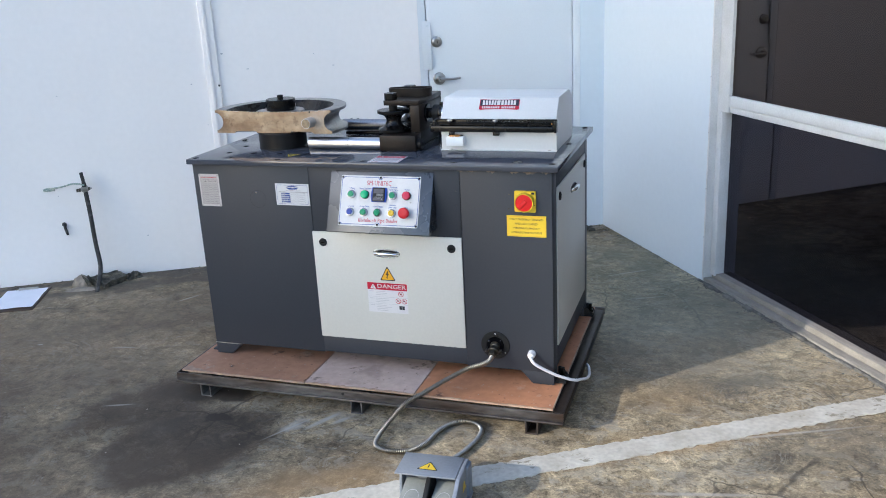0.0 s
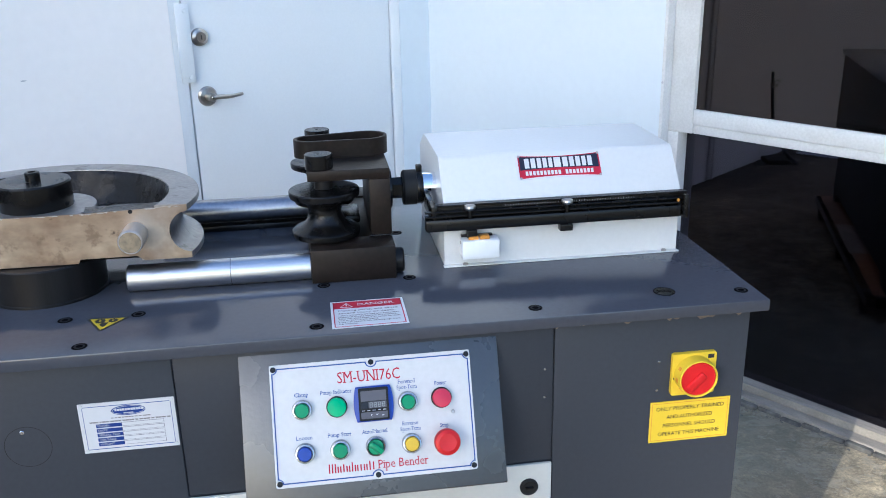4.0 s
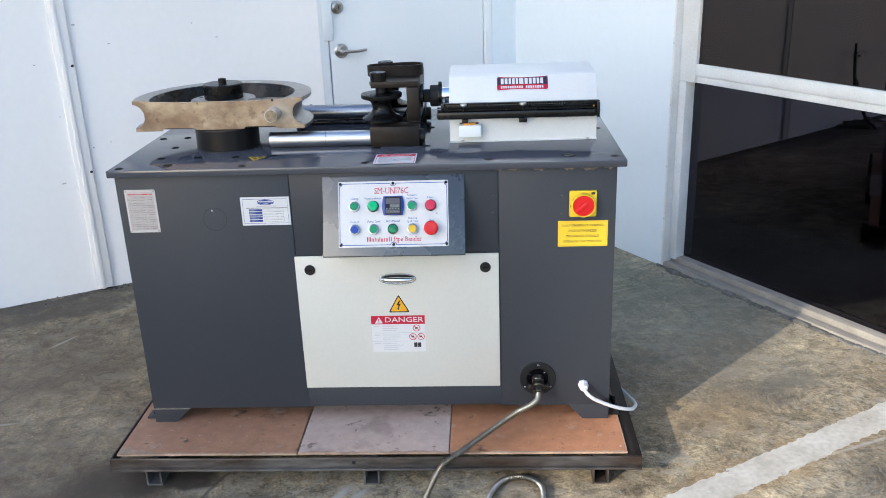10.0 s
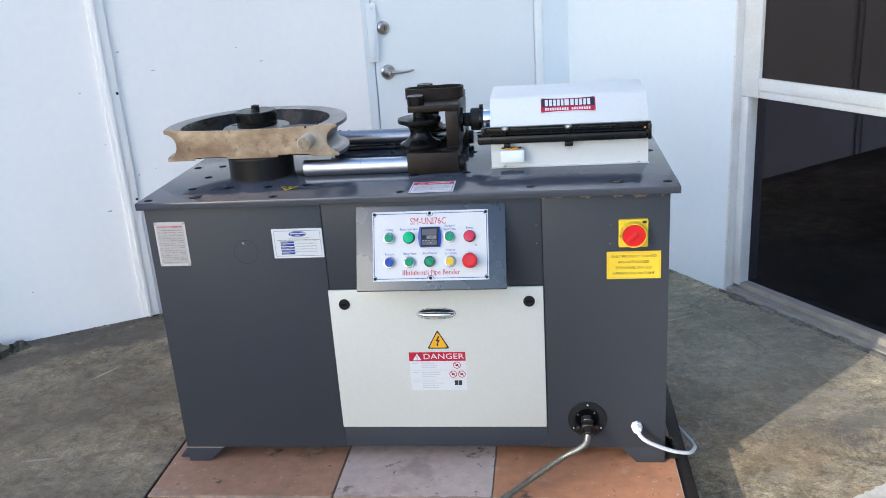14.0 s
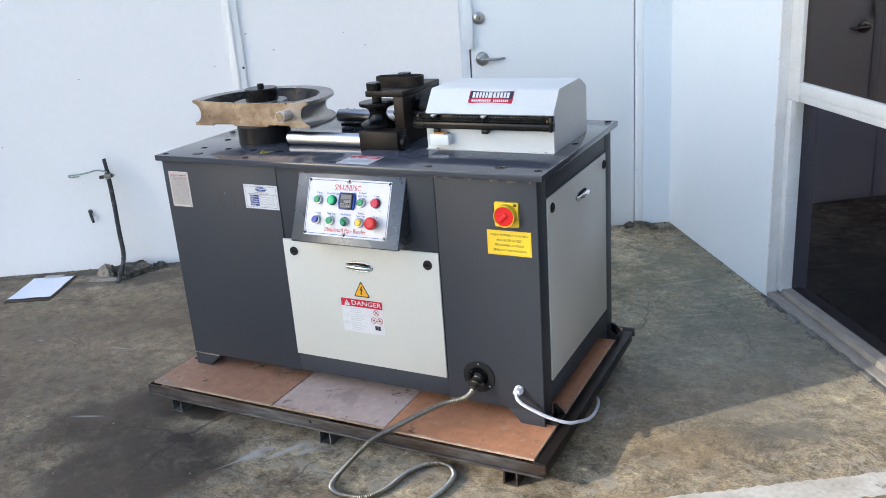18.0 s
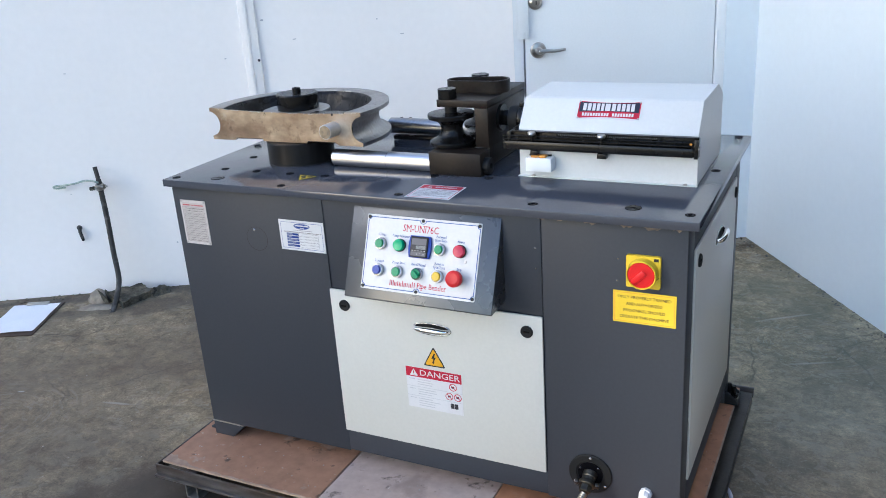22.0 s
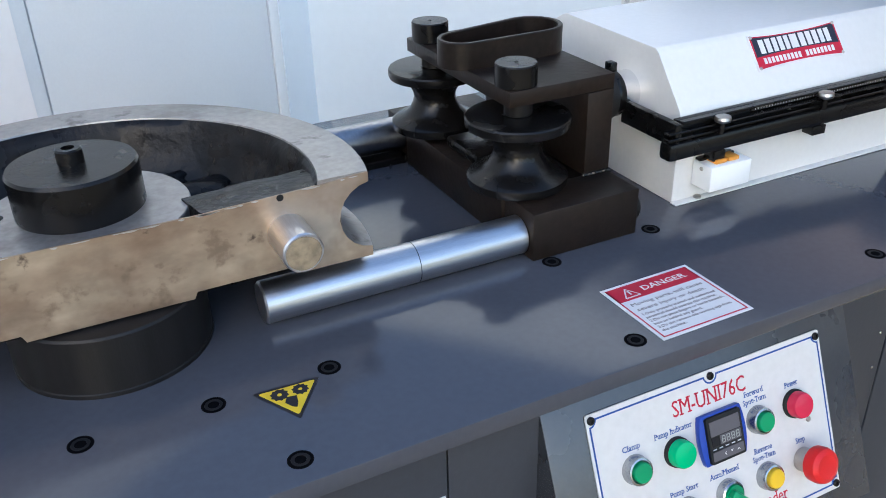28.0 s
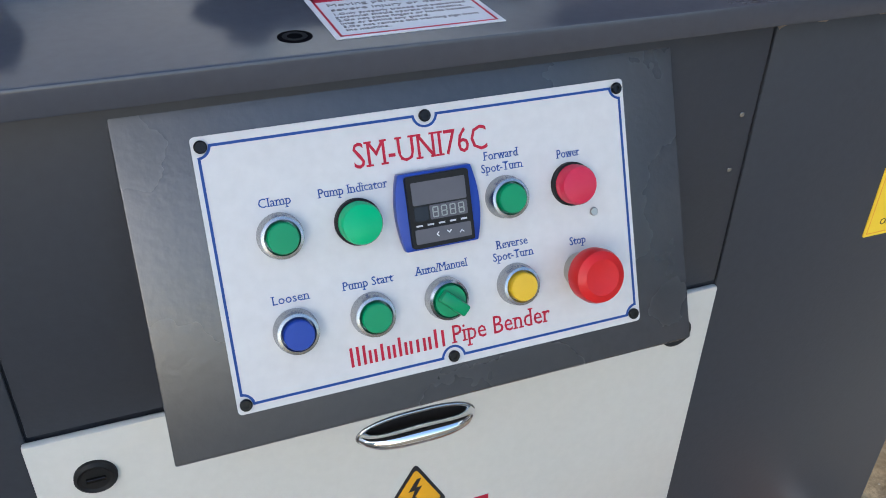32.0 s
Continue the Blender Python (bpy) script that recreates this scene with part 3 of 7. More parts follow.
SWIRLS = [(2.20, 0.25, 0.36, 110.0), (2.02, -0.12, 0.26, 120.0), (1.62, 1.42, 0.34, 80.0), (-0.95, -0.10, 0.45, 60.0)]
M["concrete"] = concrete_material()


# ---------------------------------------------------------------- mesh helpers
def mesh_of(bm, name, mat, smooth=30):
    bmesh.ops.recalc_face_normals(bm, faces=bm.faces)
    me = bpy.data.meshes.new(name)
    bm.to_mesh(me)
    bm.free()
    if smooth:
        me.polygons.foreach_set("use_smooth", [True] * len(me.polygons))
        me.set_sharp_from_angle(angle=radians(smooth))
    me.materials.append(M[mat] if isinstance(mat, str) else mat)
    return me


def part(name, bm, mat, parent=None, label="", m=None, smooth=30):
    ob = new(name, mesh_of(bm, name, mat, smooth))
    if m is not None:
        ob.matrix_basis = m
    if parent is not None:
        ob.parent = parent
    if label:
        tagged(ob, label)
    return ob


def thing(name, label, category, group="", kind="", m=None):
    ob = new(name)
    ob.empty_display_size = 0.05
    if m is not None:
        ob.matrix_basis = m
    return tagged(ob, label, category, group, kind)


def box(x0, x1, y0, y1, z0, z1, bevel=0.0, seg=2, bm=None):
    b = bmesh.new()
    bmesh.ops.create_cube(b, size=1)
    bmesh.ops.transform(b, matrix=Matrix.Translation(((x0 + x1) / 2, (y0 + y1) / 2, (z0 + z1) / 2)) @ Matrix.Diagonal((x1 - x0, y1 - y0, z1 - z0, 1)), verts=b.verts)
    if bevel:
        bmesh.ops.bevel(b, geom=b.edges[:], offset=bevel, segments=seg, affect='EDGES', profile=0.5)
    if bm is None:
        return b
    return join(bm, b)


def join(bm, other, m=None):
    me = bpy.data.meshes.new("tmp")
    other.to_mesh(me)
    other.free()
    if m is not None:
        me.transform(m)
    bm.from_mesh(me)
    bpy.data.meshes.remove(me)
    return bm


def lathe(profile, seg=48, closed=False):
    """Turns (radius, height) pairs round z."""
    b = bmesh.new()
    rings = []
    for r, z in profile:
        if r < 1e-6:
            rings.append([b.verts.new((0, 0, z))])
        else:
            rings.append([b.verts.new((r * math.cos(2 * math.pi * i / seg), r * math.sin(2 * math.pi * i / seg), z)) for i in range(seg)])
    pairs = list(zip(rings, rings[1:])) + ([(rings[-1], rings[0])] if closed else [])
    for a, c in pairs:
        for i in range(seg):
            j = (i + 1) % seg
            if len(a) == 1 and len(c) > 1:
                b.faces.new((a[0], c[i], c[j]))
            elif len(c) == 1 and len(a) > 1:
                b.faces.new((a[i], a[j], c[0]))
            elif len(a) > 1:
                b.faces.new((a[i], a[j], c[j], c[i]))
    return b


def disc(r, z0, z1, ch=0.001, seg=40):
    return lathe([(0, z0), (r - ch, z0), (r, z0 + ch), (r, z1 - ch), (r - ch, z1), (0, z1)], seg)


def prism(pts, axis, a, c, bevel=0.0):
    """A closed outline of 2D points pushed along an axis from a to c."""
    b = bmesh.new()

    def at(p, h):
        return {"x": (h, p[0], p[1]), "y": (p[0], h, p[1]), "z": (p[0], p[1], h)}[axis]

    lo, hi = [b.verts.new(at(p, a)) for p in pts], [b.verts.new(at(p, c)) for p in pts]
    b.faces.new(lo)
    b.faces.new(hi[::-1])
    for i in range(len(pts)):
        j = (i + 1) % len(pts)
        b.faces.new((lo[i], lo[j], hi[j], hi[i]))
    bmesh.ops.recalc_face_normals(b, faces=b.faces)
    if bevel:
        bmesh.ops.bevel(b, geom=b.edges[:], offset=bevel, segments=2, affect='EDGES', profile=0.5)
    return b


def smooth_path(pts, n=12):
    """A Catmull-Rom line through the points."""
    P = [Vector(p) for p in pts]
    P = [2 * P[0] - P[1]] + P + [2 * P[-1] - P[-2]]
    out = []
    for i in range(1, len(P) - 2):
        p0, p1, p2, p3 = P[i - 1:i + 3]
        for k in range(n):
            t = k / n
            out.append(0.5 * ((2 * p1) + (p2 - p0) * t + (2 * p0 - 5 * p1 + 4 * p2 - p3) * t * t + (3 * p1 - p0 - 3 * p2 + p3) * t ** 3))
    return out + [P[-2]]


def tube(pts, radius, seg=12, caps=True):
    """A tube along points; radius is a number or a function of the point's number."""
    b = bmesh.new()
    rings, up = [], Vector((0, 0, 1))
    prev = None
    for i, p in enumerate(pts):
        d = (Vector(pts[min(i + 1, len(pts) - 1)]) - Vector(pts[max(i - 1, 0)])).normalized()
        if prev is None:
            n = d.cross(up if abs(d.z) < 0.95 else Vector((1, 0, 0))).normalized()
        else:
            n = (prev - d * prev.dot(d)).normalized()
        prev = n
        q = d.cross(n)
        r = radius(i) if callable(radius) else radius
        rings.append([b.verts.new(Vector(p) + r * (math.cos(2 * math.pi * k / seg) * n + math.sin(2 * math.pi * k / seg) * q)) for k in range(seg)])
    for a, c in zip(rings, rings[1:]):
        for k in range(seg):
            b.faces.new((a[k], a[(k + 1) % seg], c[(k + 1) % seg], c[k]))
    if caps:
        b.faces.new(rings[0][::-1])
        b.faces.new(rings[-1])
    return b


def resample(pts, step):
    out, left = [Vector(pts[0])], step
    for a, c in zip(pts, pts[1:]):
        a, c = Vector(a), Vector(c)
        while (c - a).length >= left:
            a = a + (c - a).normalized() * left
            out.append(a.copy())
            left = step
        left -= (c - a).length
    return out


def add_serifs(me, size):
    """Small feet on the flat ends of the letters' stems."""
    b = bmesh.new()
    b.from_mesh(me)
    b.normal_update()
    top = max(v.co.z for v in b.verts)
    feet = []
    reach = 0.075 if size > 0.015 else 0.090
    for e in b.edges:
        p, q = e.verts[0].co, e.verts[1].co
        if min(p.z, q.z) < top - 1e-6 or abs(p.y - q.y) > 0.004 * size or not 0.02 * size < abs(p.x - q.x) < 0.17 * size:
            continue
        front = [f for f in e.link_faces if abs(f.normal.z) > 0.9]
        if len(front) == 1:
            feet.append((min(p.x, q.x), max(p.x, q.x), p.y, -1 if front[0].calc_center_median().y > p.y else 1))
    for x0, x1, y, ny in feet:
        y0, y1 = (y, y + 0.055 * size) if ny < 0 else (y - 0.055 * size, y)
        box(x0 - reach * size, x1 + reach * size, y0, y1, 0, top + 0.00005, bm=b)
    b.to_mesh(me)
    b.free()


def words(name, text, size, mat, parent, m, align='CENTER', width=0.0, depth=0.0003, serif=False):
    """Lettering as a thin mesh in the local xy plane."""
    cu = bpy.data.curves.new(name, 'FONT')
    cu.body, cu.size, cu.align_x, cu.align_y, cu.extrude = text, size, align, 'CENTER', depth
    cu.resolution_u = 2
    tmp = new("tmp_text", cu)
    me = bpy.data.meshes.new_from_object(tmp)
    bpy.data.objects.remove(tmp)
    bpy.data.curves.remove(cu)
    if width:
        xs = [v.co.x for v in me.vertices]
        k = width / (max(xs) - min(xs))
        me.transform(Matrix.Diagonal((k, 1, 1, 1)))
    if serif:
        add_serifs(me, size)
    me.materials.clear()
    me.materials.append(M[mat])
    ob = new(name, me)
    ob.matrix_basis = m
    ob.parent = parent
    return ob


def sheet(w, h, t=0.001, r=0.0, seg=4):
    """A thin plate of w by h centred in the local xy plane, its face at z = t."""
    if not r:
        return box(-w / 2, w / 2, -h / 2, h / 2, 0, t)
    pts = []
    for cx, cy, a0 in ((w / 2 - r, h / 2 - r, 0), (-w / 2 + r, h / 2 - r, 90), (-w / 2 + r, -h / 2 + r, 180), (w / 2 - r, -h / 2 + r, 270)):
        for k in range(seg + 1):
            a = radians(a0 + 90 * k / seg)
            pts.append((cx + r * math.cos(a), cy + r * math.sin(a)))
    return prism(pts, "z", 0, t)


FRONT = pose(0, 0, 0, 90, 0, 0)      # local x right, y up, z out of a face that looks along -y


def on_front(x, z, y=0.0):
    return Matrix.Translation((x, y, z)) @ FRONT



# ---------------------------------------------------------------- ground and building
def gz(y):
    """Height of the yard, which falls slightly towards the building."""
    return -0.0115 * max(0.0, y)


def ground():
    b = bmesh.new()
    S = 400.0
    xs, ys = [-S, -40, -8, 8, 40, S], [-S, -40, -8, 0, 3, 8, S]
    vs = [[b.verts.new((x, y, gz(min(y, 3.0)))) for x in xs] for y in ys]
    for j in range(6):
        for i in range(5):
            b.faces.new((vs[j][i], vs[j][i + 1], vs[j + 1][i + 1], vs[j + 1][i]))
    tagged(part("ground", b, "concrete"), "stained worn concrete yard with oil patches", "ground", kind="structure")


ground()
CORNER = (1.231, 2.545)
WALL = pose(*CORNER, 0, 0, 0, 30.4)      # local x along the door wall (leftwards is minus), local -y out of it
GLAZ = pose(*CORNER, 0, 0, 0, -56.8)     # local x along the window wall
TOP = 3.4
D0, D1, DH = -1.085, -0.197, 2.03        # door opening


def door_wall():
    w = thing("wall_north", "white painted masonry wall with a door in it", "wall", kind="structure", m=WALL)
    part("wall_panel", box(-12, D0 - 0.045, 0, 0.2, -0.3, TOP), "wall", w)
    part("wall_panel", box(D0 - 0.045, D1 + 0.045, 0, 0.2, DH + 0.045, TOP), "wall", w)
    # strip right of the door takes the white with skylight in it
    part("wall_panel", box(D1 + 0.045, 0.0, 0, 0.2, -0.3, TOP), "wall_skylit", w)
    return w


north = door_wall()


def joint_strip():
    t = thing("trim", "white vertical joint cover strip on the masonry wall", "trim", kind="structure", m=WALL)
    part("cover_strip", box(-2.328, -2.256, -0.018, -0.001, -0.01, TOP, 0.006), "wall", t)
    part("cover_strip", box(-2.310, -2.292, -0.027, -0.019, -0.01, TOP, 0.003), "wall", t)
    for z in (0.55, 1.02, 1.5):
        part("screw", disc(0.006, 0, 0.003, 0.0005, 10), "blackprint", t, m=pose(-2.265, -0.018, z, 90))
    part("hole", disc(0.028, 0, 0.004, 0.001, 12), "rubber", t, "dark gap at the foot of the strip", m=pose(-2.290, -0.006, -0.004, 90))


joint_strip()


def wall_marks():
    t = thing("wall_marks", "small dark scuffs and chips on the white wall", "scuff marks", kind="structure", m=WALL)
    rnd = random.Random(41)
    for i in range(16):
        x, z, w, h = rnd.uniform(-3.6, -1.4), rnd.uniform(0.02, 1.7) ** 1.3 * 0.6 + 0.02, rnd.uniform(0.003, 0.012), rnd.uniform(0.002, 0.005)
        pts = [(x + w * math.cos(a) * rnd.uniform(0.5, 1), z + h * math.sin(a) * rnd.uniform(0.5, 1)) for a in [k * 0.9 for k in range(7)]]
        part("scuff", prism(pts, "y", -0.0008, -0.0002), "greyprint", t)


wall_marks()


def door():
    d = thing("door_1", "closed white flush door with lever handle", "door", kind="structure", m=WALL)
    part("door_leaf", box(D0 + 0.007, D1 - 0.006, 0.006, 0.045, -0.026, DH - 0.005, 0.002), "doorp", d)
    # black board added behind the leaf so that the gap looks dark
    part("gap_backing", box(D0 - 0.02, D1 + 0.02, 0.050, 0.10, -0.028, DH + 0.02), "rubber", d, "black backing added behind the leaf to darken the gap round it")
    for x0, x1, z0, z1 in ((D0 - 0.045, D0, -0.08, DH + 0.045), (D1, D1 + 0.045, -0.08, DH + 0.045), (D0, D1, DH, DH + 0.045)):
        part("door_frame", box(x0, x1, 0.002, 0.12, z0, z1, 0.002), "doorp", d)
    part("sill", box(D0, D1, -0.02, 0.12, -0.09, -0.030, 0.002), "upstand", d)
    lever = part("door_handle", lathe([(0, 0), (0.036, 0), (0.036, 0.004), (0.030, 0.011), (0.016, 0.014), (0.014, 0.040), (0.016, 0.044), (0.012, 0.052), (0, 0.053)], 32), "satin", d, "satin steel lever on a round rose", m=pose(-1.019, 0.006, 0.966, 90))
    part("lever", tube(smooth_path([(0, 0, 0.046), (0.03, 0, 0.05), (0.07, -0.002, 0.052), (0.115, 0.002, 0.050)], 6), lambda i: 0.0095 - 0.0002 * i, 12), "satin", lever)
    part("keyhole", disc(0.006, 0.052, 0.0545, 0.001, 12), "chrome", lever)
    bolt = part("deadbolt", lathe([(0, 0), (0.032, 0), (0.030, 0.010), (0.020, 0.016), (0.018, 0.020), (0, 0.021)], 32), "satin", d, m=pose(-1.026, 0.006, 1.176, 90))
    part("keyhole", box(-0.002, 0.002, -0.008, 0.008, 0.0205, 0.0225), "blackprint", bolt)
    part("latch_guard", box(D0 - 0.028, D0 + 0.022, -0.014, -0.009, 1.022, 1.294, 0.002), "doorp", d, "white painted anti-jemmy plate")
    for z in (1.04, 1.27):
        part("rivet", disc(0.008, 0, 0.004, 0.001, 14), "doorp", d, m=pose(D0 + 0.005, -0.014, z, 90))
    for z in (0.25, 0.95, 1.75):
        part("hinge", lathe([(0, -0.045), (0.007, -0.045), (0.007, 0.045), (0, 0.045)], 12), "doorp", d, m=pose(D1 + 0.002, -0.006, z))
    pts = [(0, -0.036), (0.016, -0.024), (0.026, -0.004), (0.028, 0.030), (-0.028, 0.030), (-0.026, -0.004), (-0.016, -0.024)]
    part("sticker", prism(pts, "z", 0, 0.001), "blackprint", d, "small black shield sticker", m=pose(-1.006, 0.005, 1.440, 90))
    part("sticker_bar", box(-0.017, 0.017, -0.006, -0.001, 0.001, 0.0015), "greyprint", d, m=pose(-1.006, 0.005, 1.430, 90))


door()
P0, P1, R0, R1 = 1.180, 1.286, 0.856, 0.936     # corner post and middle rail of the window wall


def window_wall():
    w = thing("wall_east", "white painted masonry return wall beside the glazing", "wall", kind="structure", m=GLAZ)
    part("wall_panel", box(0.0, P0, 0, 0.2, -0.3, TOP), "wall_skylit", w)
    part("wall_panel", box(P0, 9.0, 0, 0.2, 2.5, TOP), "wall_skylit", w)
    f = thing("window_1", "tinted shopfront glazing in a white frame", "window", kind="structure", m=GLAZ)
    part("window_frame", box(P0, P0 + 0.012, -0.004, 0.14, -0.03, 2.5, 0.002), "alu", f)
    part("window_frame", box(P0 + 0.0125, 1.234, 0.034, 0.0935, 0.02, R0 - 0.001, 0.003), "alu", f)
    part("window_frame", box(P0 + 0.0125, P1, 0.034, 0.14, R0, 2.5, 0.003), "alu", f)
    part("window_frame", box(P1, 9.0, 0.034, 0.14, R0 + 0.030, R1, 0.003), "alu", f)
    part("window_frame", box(P1, 9.0, 0.040, 0.14, R0, R0 + 0.0295, 0.003), "alu", f)
    for z in (0.22, 0.47, 0.75, 1.02):
        part("screw", disc(0.004, 0, 0.002, 0.0005, 10), "greyprint", f, m=pose(P0 + 0.006, -0.004, z, 90))
    part("window_frame", box(P1, 9.0, 0.034, 0.14, 2.40, 2.5, 0.003), "alu", f)
    for s in (3.6, 6.0):
        part("window_frame", box(s, s + 0.06, 0.030, 0.14, 0.002, 2.40, 0.003), "alu", f)
    part("window_sill", box(P0 + 0.014, 9.0, -0.004, 0.042, -0.08, 0.006, 0.004), "sill", f)
    part("window_sill", box(P0 + 0.014, 9.0, 0.043, 0.15, -0.08, 0.030, 0.004), "sill", f)
    rnd = random.Random(4)
    b = bmesh.new()
    x = P0 - 0.02
    while x < 9:                                   # crumbling mortar bed under the sill
        n = x + rnd.uniform(0.03, 0.09)
        box(x, n - 0.002, -0.016 - rnd.uniform(0, 0.022), -0.005, -0.09, -0.012 + 0.0096 * max(0, x - 1.2) + rnd.uniform(0, 0.009), 0.004, 1, b)
        x = n
    part("mortar_bed", b, "upstand", f)
    for z0, z1, g in ((0.03, R0, 0.088), (R1, 2.40, 0.050)):
        for a, c in ((1.234 if g > 0.06 else P1, 3.6), (3.66, 6.0), (6.06, 9.0)):
            part("pane", box(a, c, g, g + 0.006, z0, z1), "glass" if g > 0.06 else "brown_glass", f, smooth=0)
    # plain shell added behind the panes, its near-black colour standing in for darkness
    r = thing("room_beyond", "plain near-black room shell added behind the tinted glass", "room", kind="structure", m=GLAZ)
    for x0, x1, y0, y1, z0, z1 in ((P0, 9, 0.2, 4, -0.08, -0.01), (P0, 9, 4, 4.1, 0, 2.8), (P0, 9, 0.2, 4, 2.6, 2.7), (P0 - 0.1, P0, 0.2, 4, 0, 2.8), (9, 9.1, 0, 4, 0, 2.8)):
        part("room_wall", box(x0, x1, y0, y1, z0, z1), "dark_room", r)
    return f


window_wall()


def parking_line():
    rnd = random.Random(9)
    L, n = 3.18, 222
    b = bmesh.new()
    lo, hi = [], []
    for i in range(n + 1):
        x = -1.6 + L * i / n
        lo.append(b.verts.new((x, -0.052 + rnd.uniform(-0.005, 0.006), 0.004)))
        hi.append(b.verts.new((x, 0.052 + rnd.uniform(-0.006, 0.004), 0.004)))
    for i in range(n):
        b.faces.new((lo[i], lo[i + 1], hi[i + 1], hi[i]))
    r = bmesh.ops.extrude_face_region(b, geom=b.faces[:])
    bmesh.ops.translate(b, vec=(0, 0, -0.003), verts=[v for v in r["geom"] if isinstance(v, bmesh.types.BMVert)])
    tagged(part("parking_line", b, "linepaint", m=pose(1.258, -0.484, 0, 0, 0, 31.6)), "worn white painted parking line on the concrete", "road marking", kind="structure")


parking_line()


# ---------------------------------------------------------------- pallet
def pallet():
    p = thing("steel_pallet", "low welded steel pallet frame on short tube legs", "pallet")
    X0, X1, Y0, Y1, Z0, Z1 = -0.067, 1.482, -0.190, 0.822, 0.060, 0.094
    part("rail", box(X0, X1, Y0, Y0 + 0.006, Z0, Z1, 0.0015), "pallet_steel", p)
    part("rail", box(X0, X1, Y0 - 0.010, Y0 + 0.002, Z0 - 0.004, Z0 + 0.003, 0.0015), "pallet_steel", p)
    part("rail", box(X0, X1, Y1 - 0.006, Y1, Z0, Z1, 0.0015), "pallet_steel", p)
    part("rail", box(X0, X0 + 0.006, Y0 + 0.007, Y1 - 0.007, Z0, Z1, 0.0015), "pallet_steel", p)
    part("rail", box(X1 - 0.0385, X1 + 0.0005, Y0 + 0.007, Y1 - 0.04, Z1 - 0.005, Z1 + 0.002, 0.0015), "blackbrown", p)
    part("rail", box(X1 - 0.006, X1, Y0 + 0.007, Y1 - 0.04, Z0 - 0.003, Z1 - 0.0055, 0.0015), "blackbrown", p)
    part("bolt_hole", disc(0.006, 0, 0.001, 0.0002, 12), "rubber", p, m=on_front(0.655, 0.080, Y0 - 0.0005))
    for x in (0.055, 0.703, 1.368):
        for y in (-0.186, 0.40, 0.715):
            part("leg", hollow(x - 0.023, x + 0.023, y, y + 0.10, gz(y) + 0.0005, Z0 - 0.0045, 0.005), "pallet_steel", p)
        part("crossbar", box(x - 0.02, x + 0.02, Y0 + 0.008, Y1 - 0.008, Z0 + 0.001, Z1 - 0.004, 0.002), "pallet_steel", p)
    return p


def hollow(x0, x1, y0, y1, z0, z1, t):
    """A short square tube that lies along y, open at both ends."""
    b = bmesh.new()
    out = [(x0, z0), (x1, z0), (x1, z1), (x0, z1)]
    inn = [(x0 + t, z0 + t), (x1 - t, z0 + t), (x1 - t, z1 - t), (x0 + t, z1 - t)]
    vs = {(k, y): [b.verts.new((p[0], y, p[1])) for p in (out, inn)[k]] for k in (0, 1) for y in (y0, y1)}
    for i in range(4):
        j = (i + 1) % 4
        b.faces.new((vs[0, y0][i], vs[0, y0][j], vs[0, y1][j], vs[0, y1][i]))
        b.faces.new((vs[1, y0][j], vs[1, y0][i], vs[1, y1][i], vs[1, y1][j]))
        for y in (y0, y1):
            b.faces.new((vs[0, y][i], vs[1, y][i], vs[1, y][j], vs[0, y][j]))
    return b


pallet()

def frayed(x0, x1, y, depth, seed, corner=0.0):
    """A strip of bare veneer along a sheet's front edge, torn unevenly."""
    rnd = random.Random(seed)
    n = int((x1 - x0) / 0.012)
    far = []
    for k in range(n + 1):
        x = x0 + (x1 - x0) * k / n
        far.append((x, y + 0.0012 + depth * rnd.uniform(0.05, 1.0) ** 2 + corner * max(0.0, 1 - k / (0.22 * n)) * rnd.uniform(0.6, 1.0)))
    return prism([(x0, y), (x1, y)] + far[::-1], "z", 0.1026, 0.1030)


for k, (x0, x1, y0, y1, mat, corner, txt) in enumerate(((-0.050, 0.486, -0.175, 0.80, "ply_red", 0.045, "scuffed brown form-faced plywood sheet on the pallet"),
                                                        (0.490, 0.931, -0.173, 0.80, "ply_grey", 0.0, "dusty greyish form-faced plywood sheet on the pallet"),
                                                        (0.933, 1.4435, -0.176, 0.79, "ply_orange", 0.0, "brown form-faced plywood sheet with drips on the pallet"))):
    sheet_thing = thing("plywood_sheet", txt, "plywood", "sheets on the pallet")
    part("core", box(x0, x1, y0, y1, 0.0945, 0.1008, 0.0008, 1), "ply_edge", sheet_thing, "pale raw plywood edge")
    part("face", box(x0 + 0.001, x1 - 0.001, y0 + 0.0015, y1 - 0.001, 0.1010, 0.1025, 0.0005, 1), mat, sheet_thing)
    part("frayed_edge", frayed(x0 + 0.002, x1 - 0.002, y0 + 0.0005, 0.007, 50 + k, corner), "ply_edge", sheet_thing, "torn pale veneer along the front edge")
    if k == 2:
        part("frayed_edge", box(x1 - 0.0035, x1 - 0.0005, y0 + 0.010, y1 - 0.010, 0.1026, 0.1029), "ply_edge", sheet_thing, "worn pale side edge")

# ---------------------------------------------------------------- machine cabinet
TZ = 0.918
BZ = 0.152
bender = thing("pipe_bender", "charcoal grey hydraulic pipe bending machine with ivory doors", "machine")
bx0, bx1, by1 = 0.007, 1.412, 0.745
DX0, DX1, DZ0, DZ1 = 0.4965, 1.0845, 0.2225, 0.6505


CHIPS = [(1.072, 0.030, 0.009), (1.104, 0.052, 0.007), (1.178, 0.045, 0.010), (1.226, 0.018, 0.004), (1.262, 0.040, 0.012), (1.306, 0.062, 0.016), (1.372, 0.036, 0.010)]


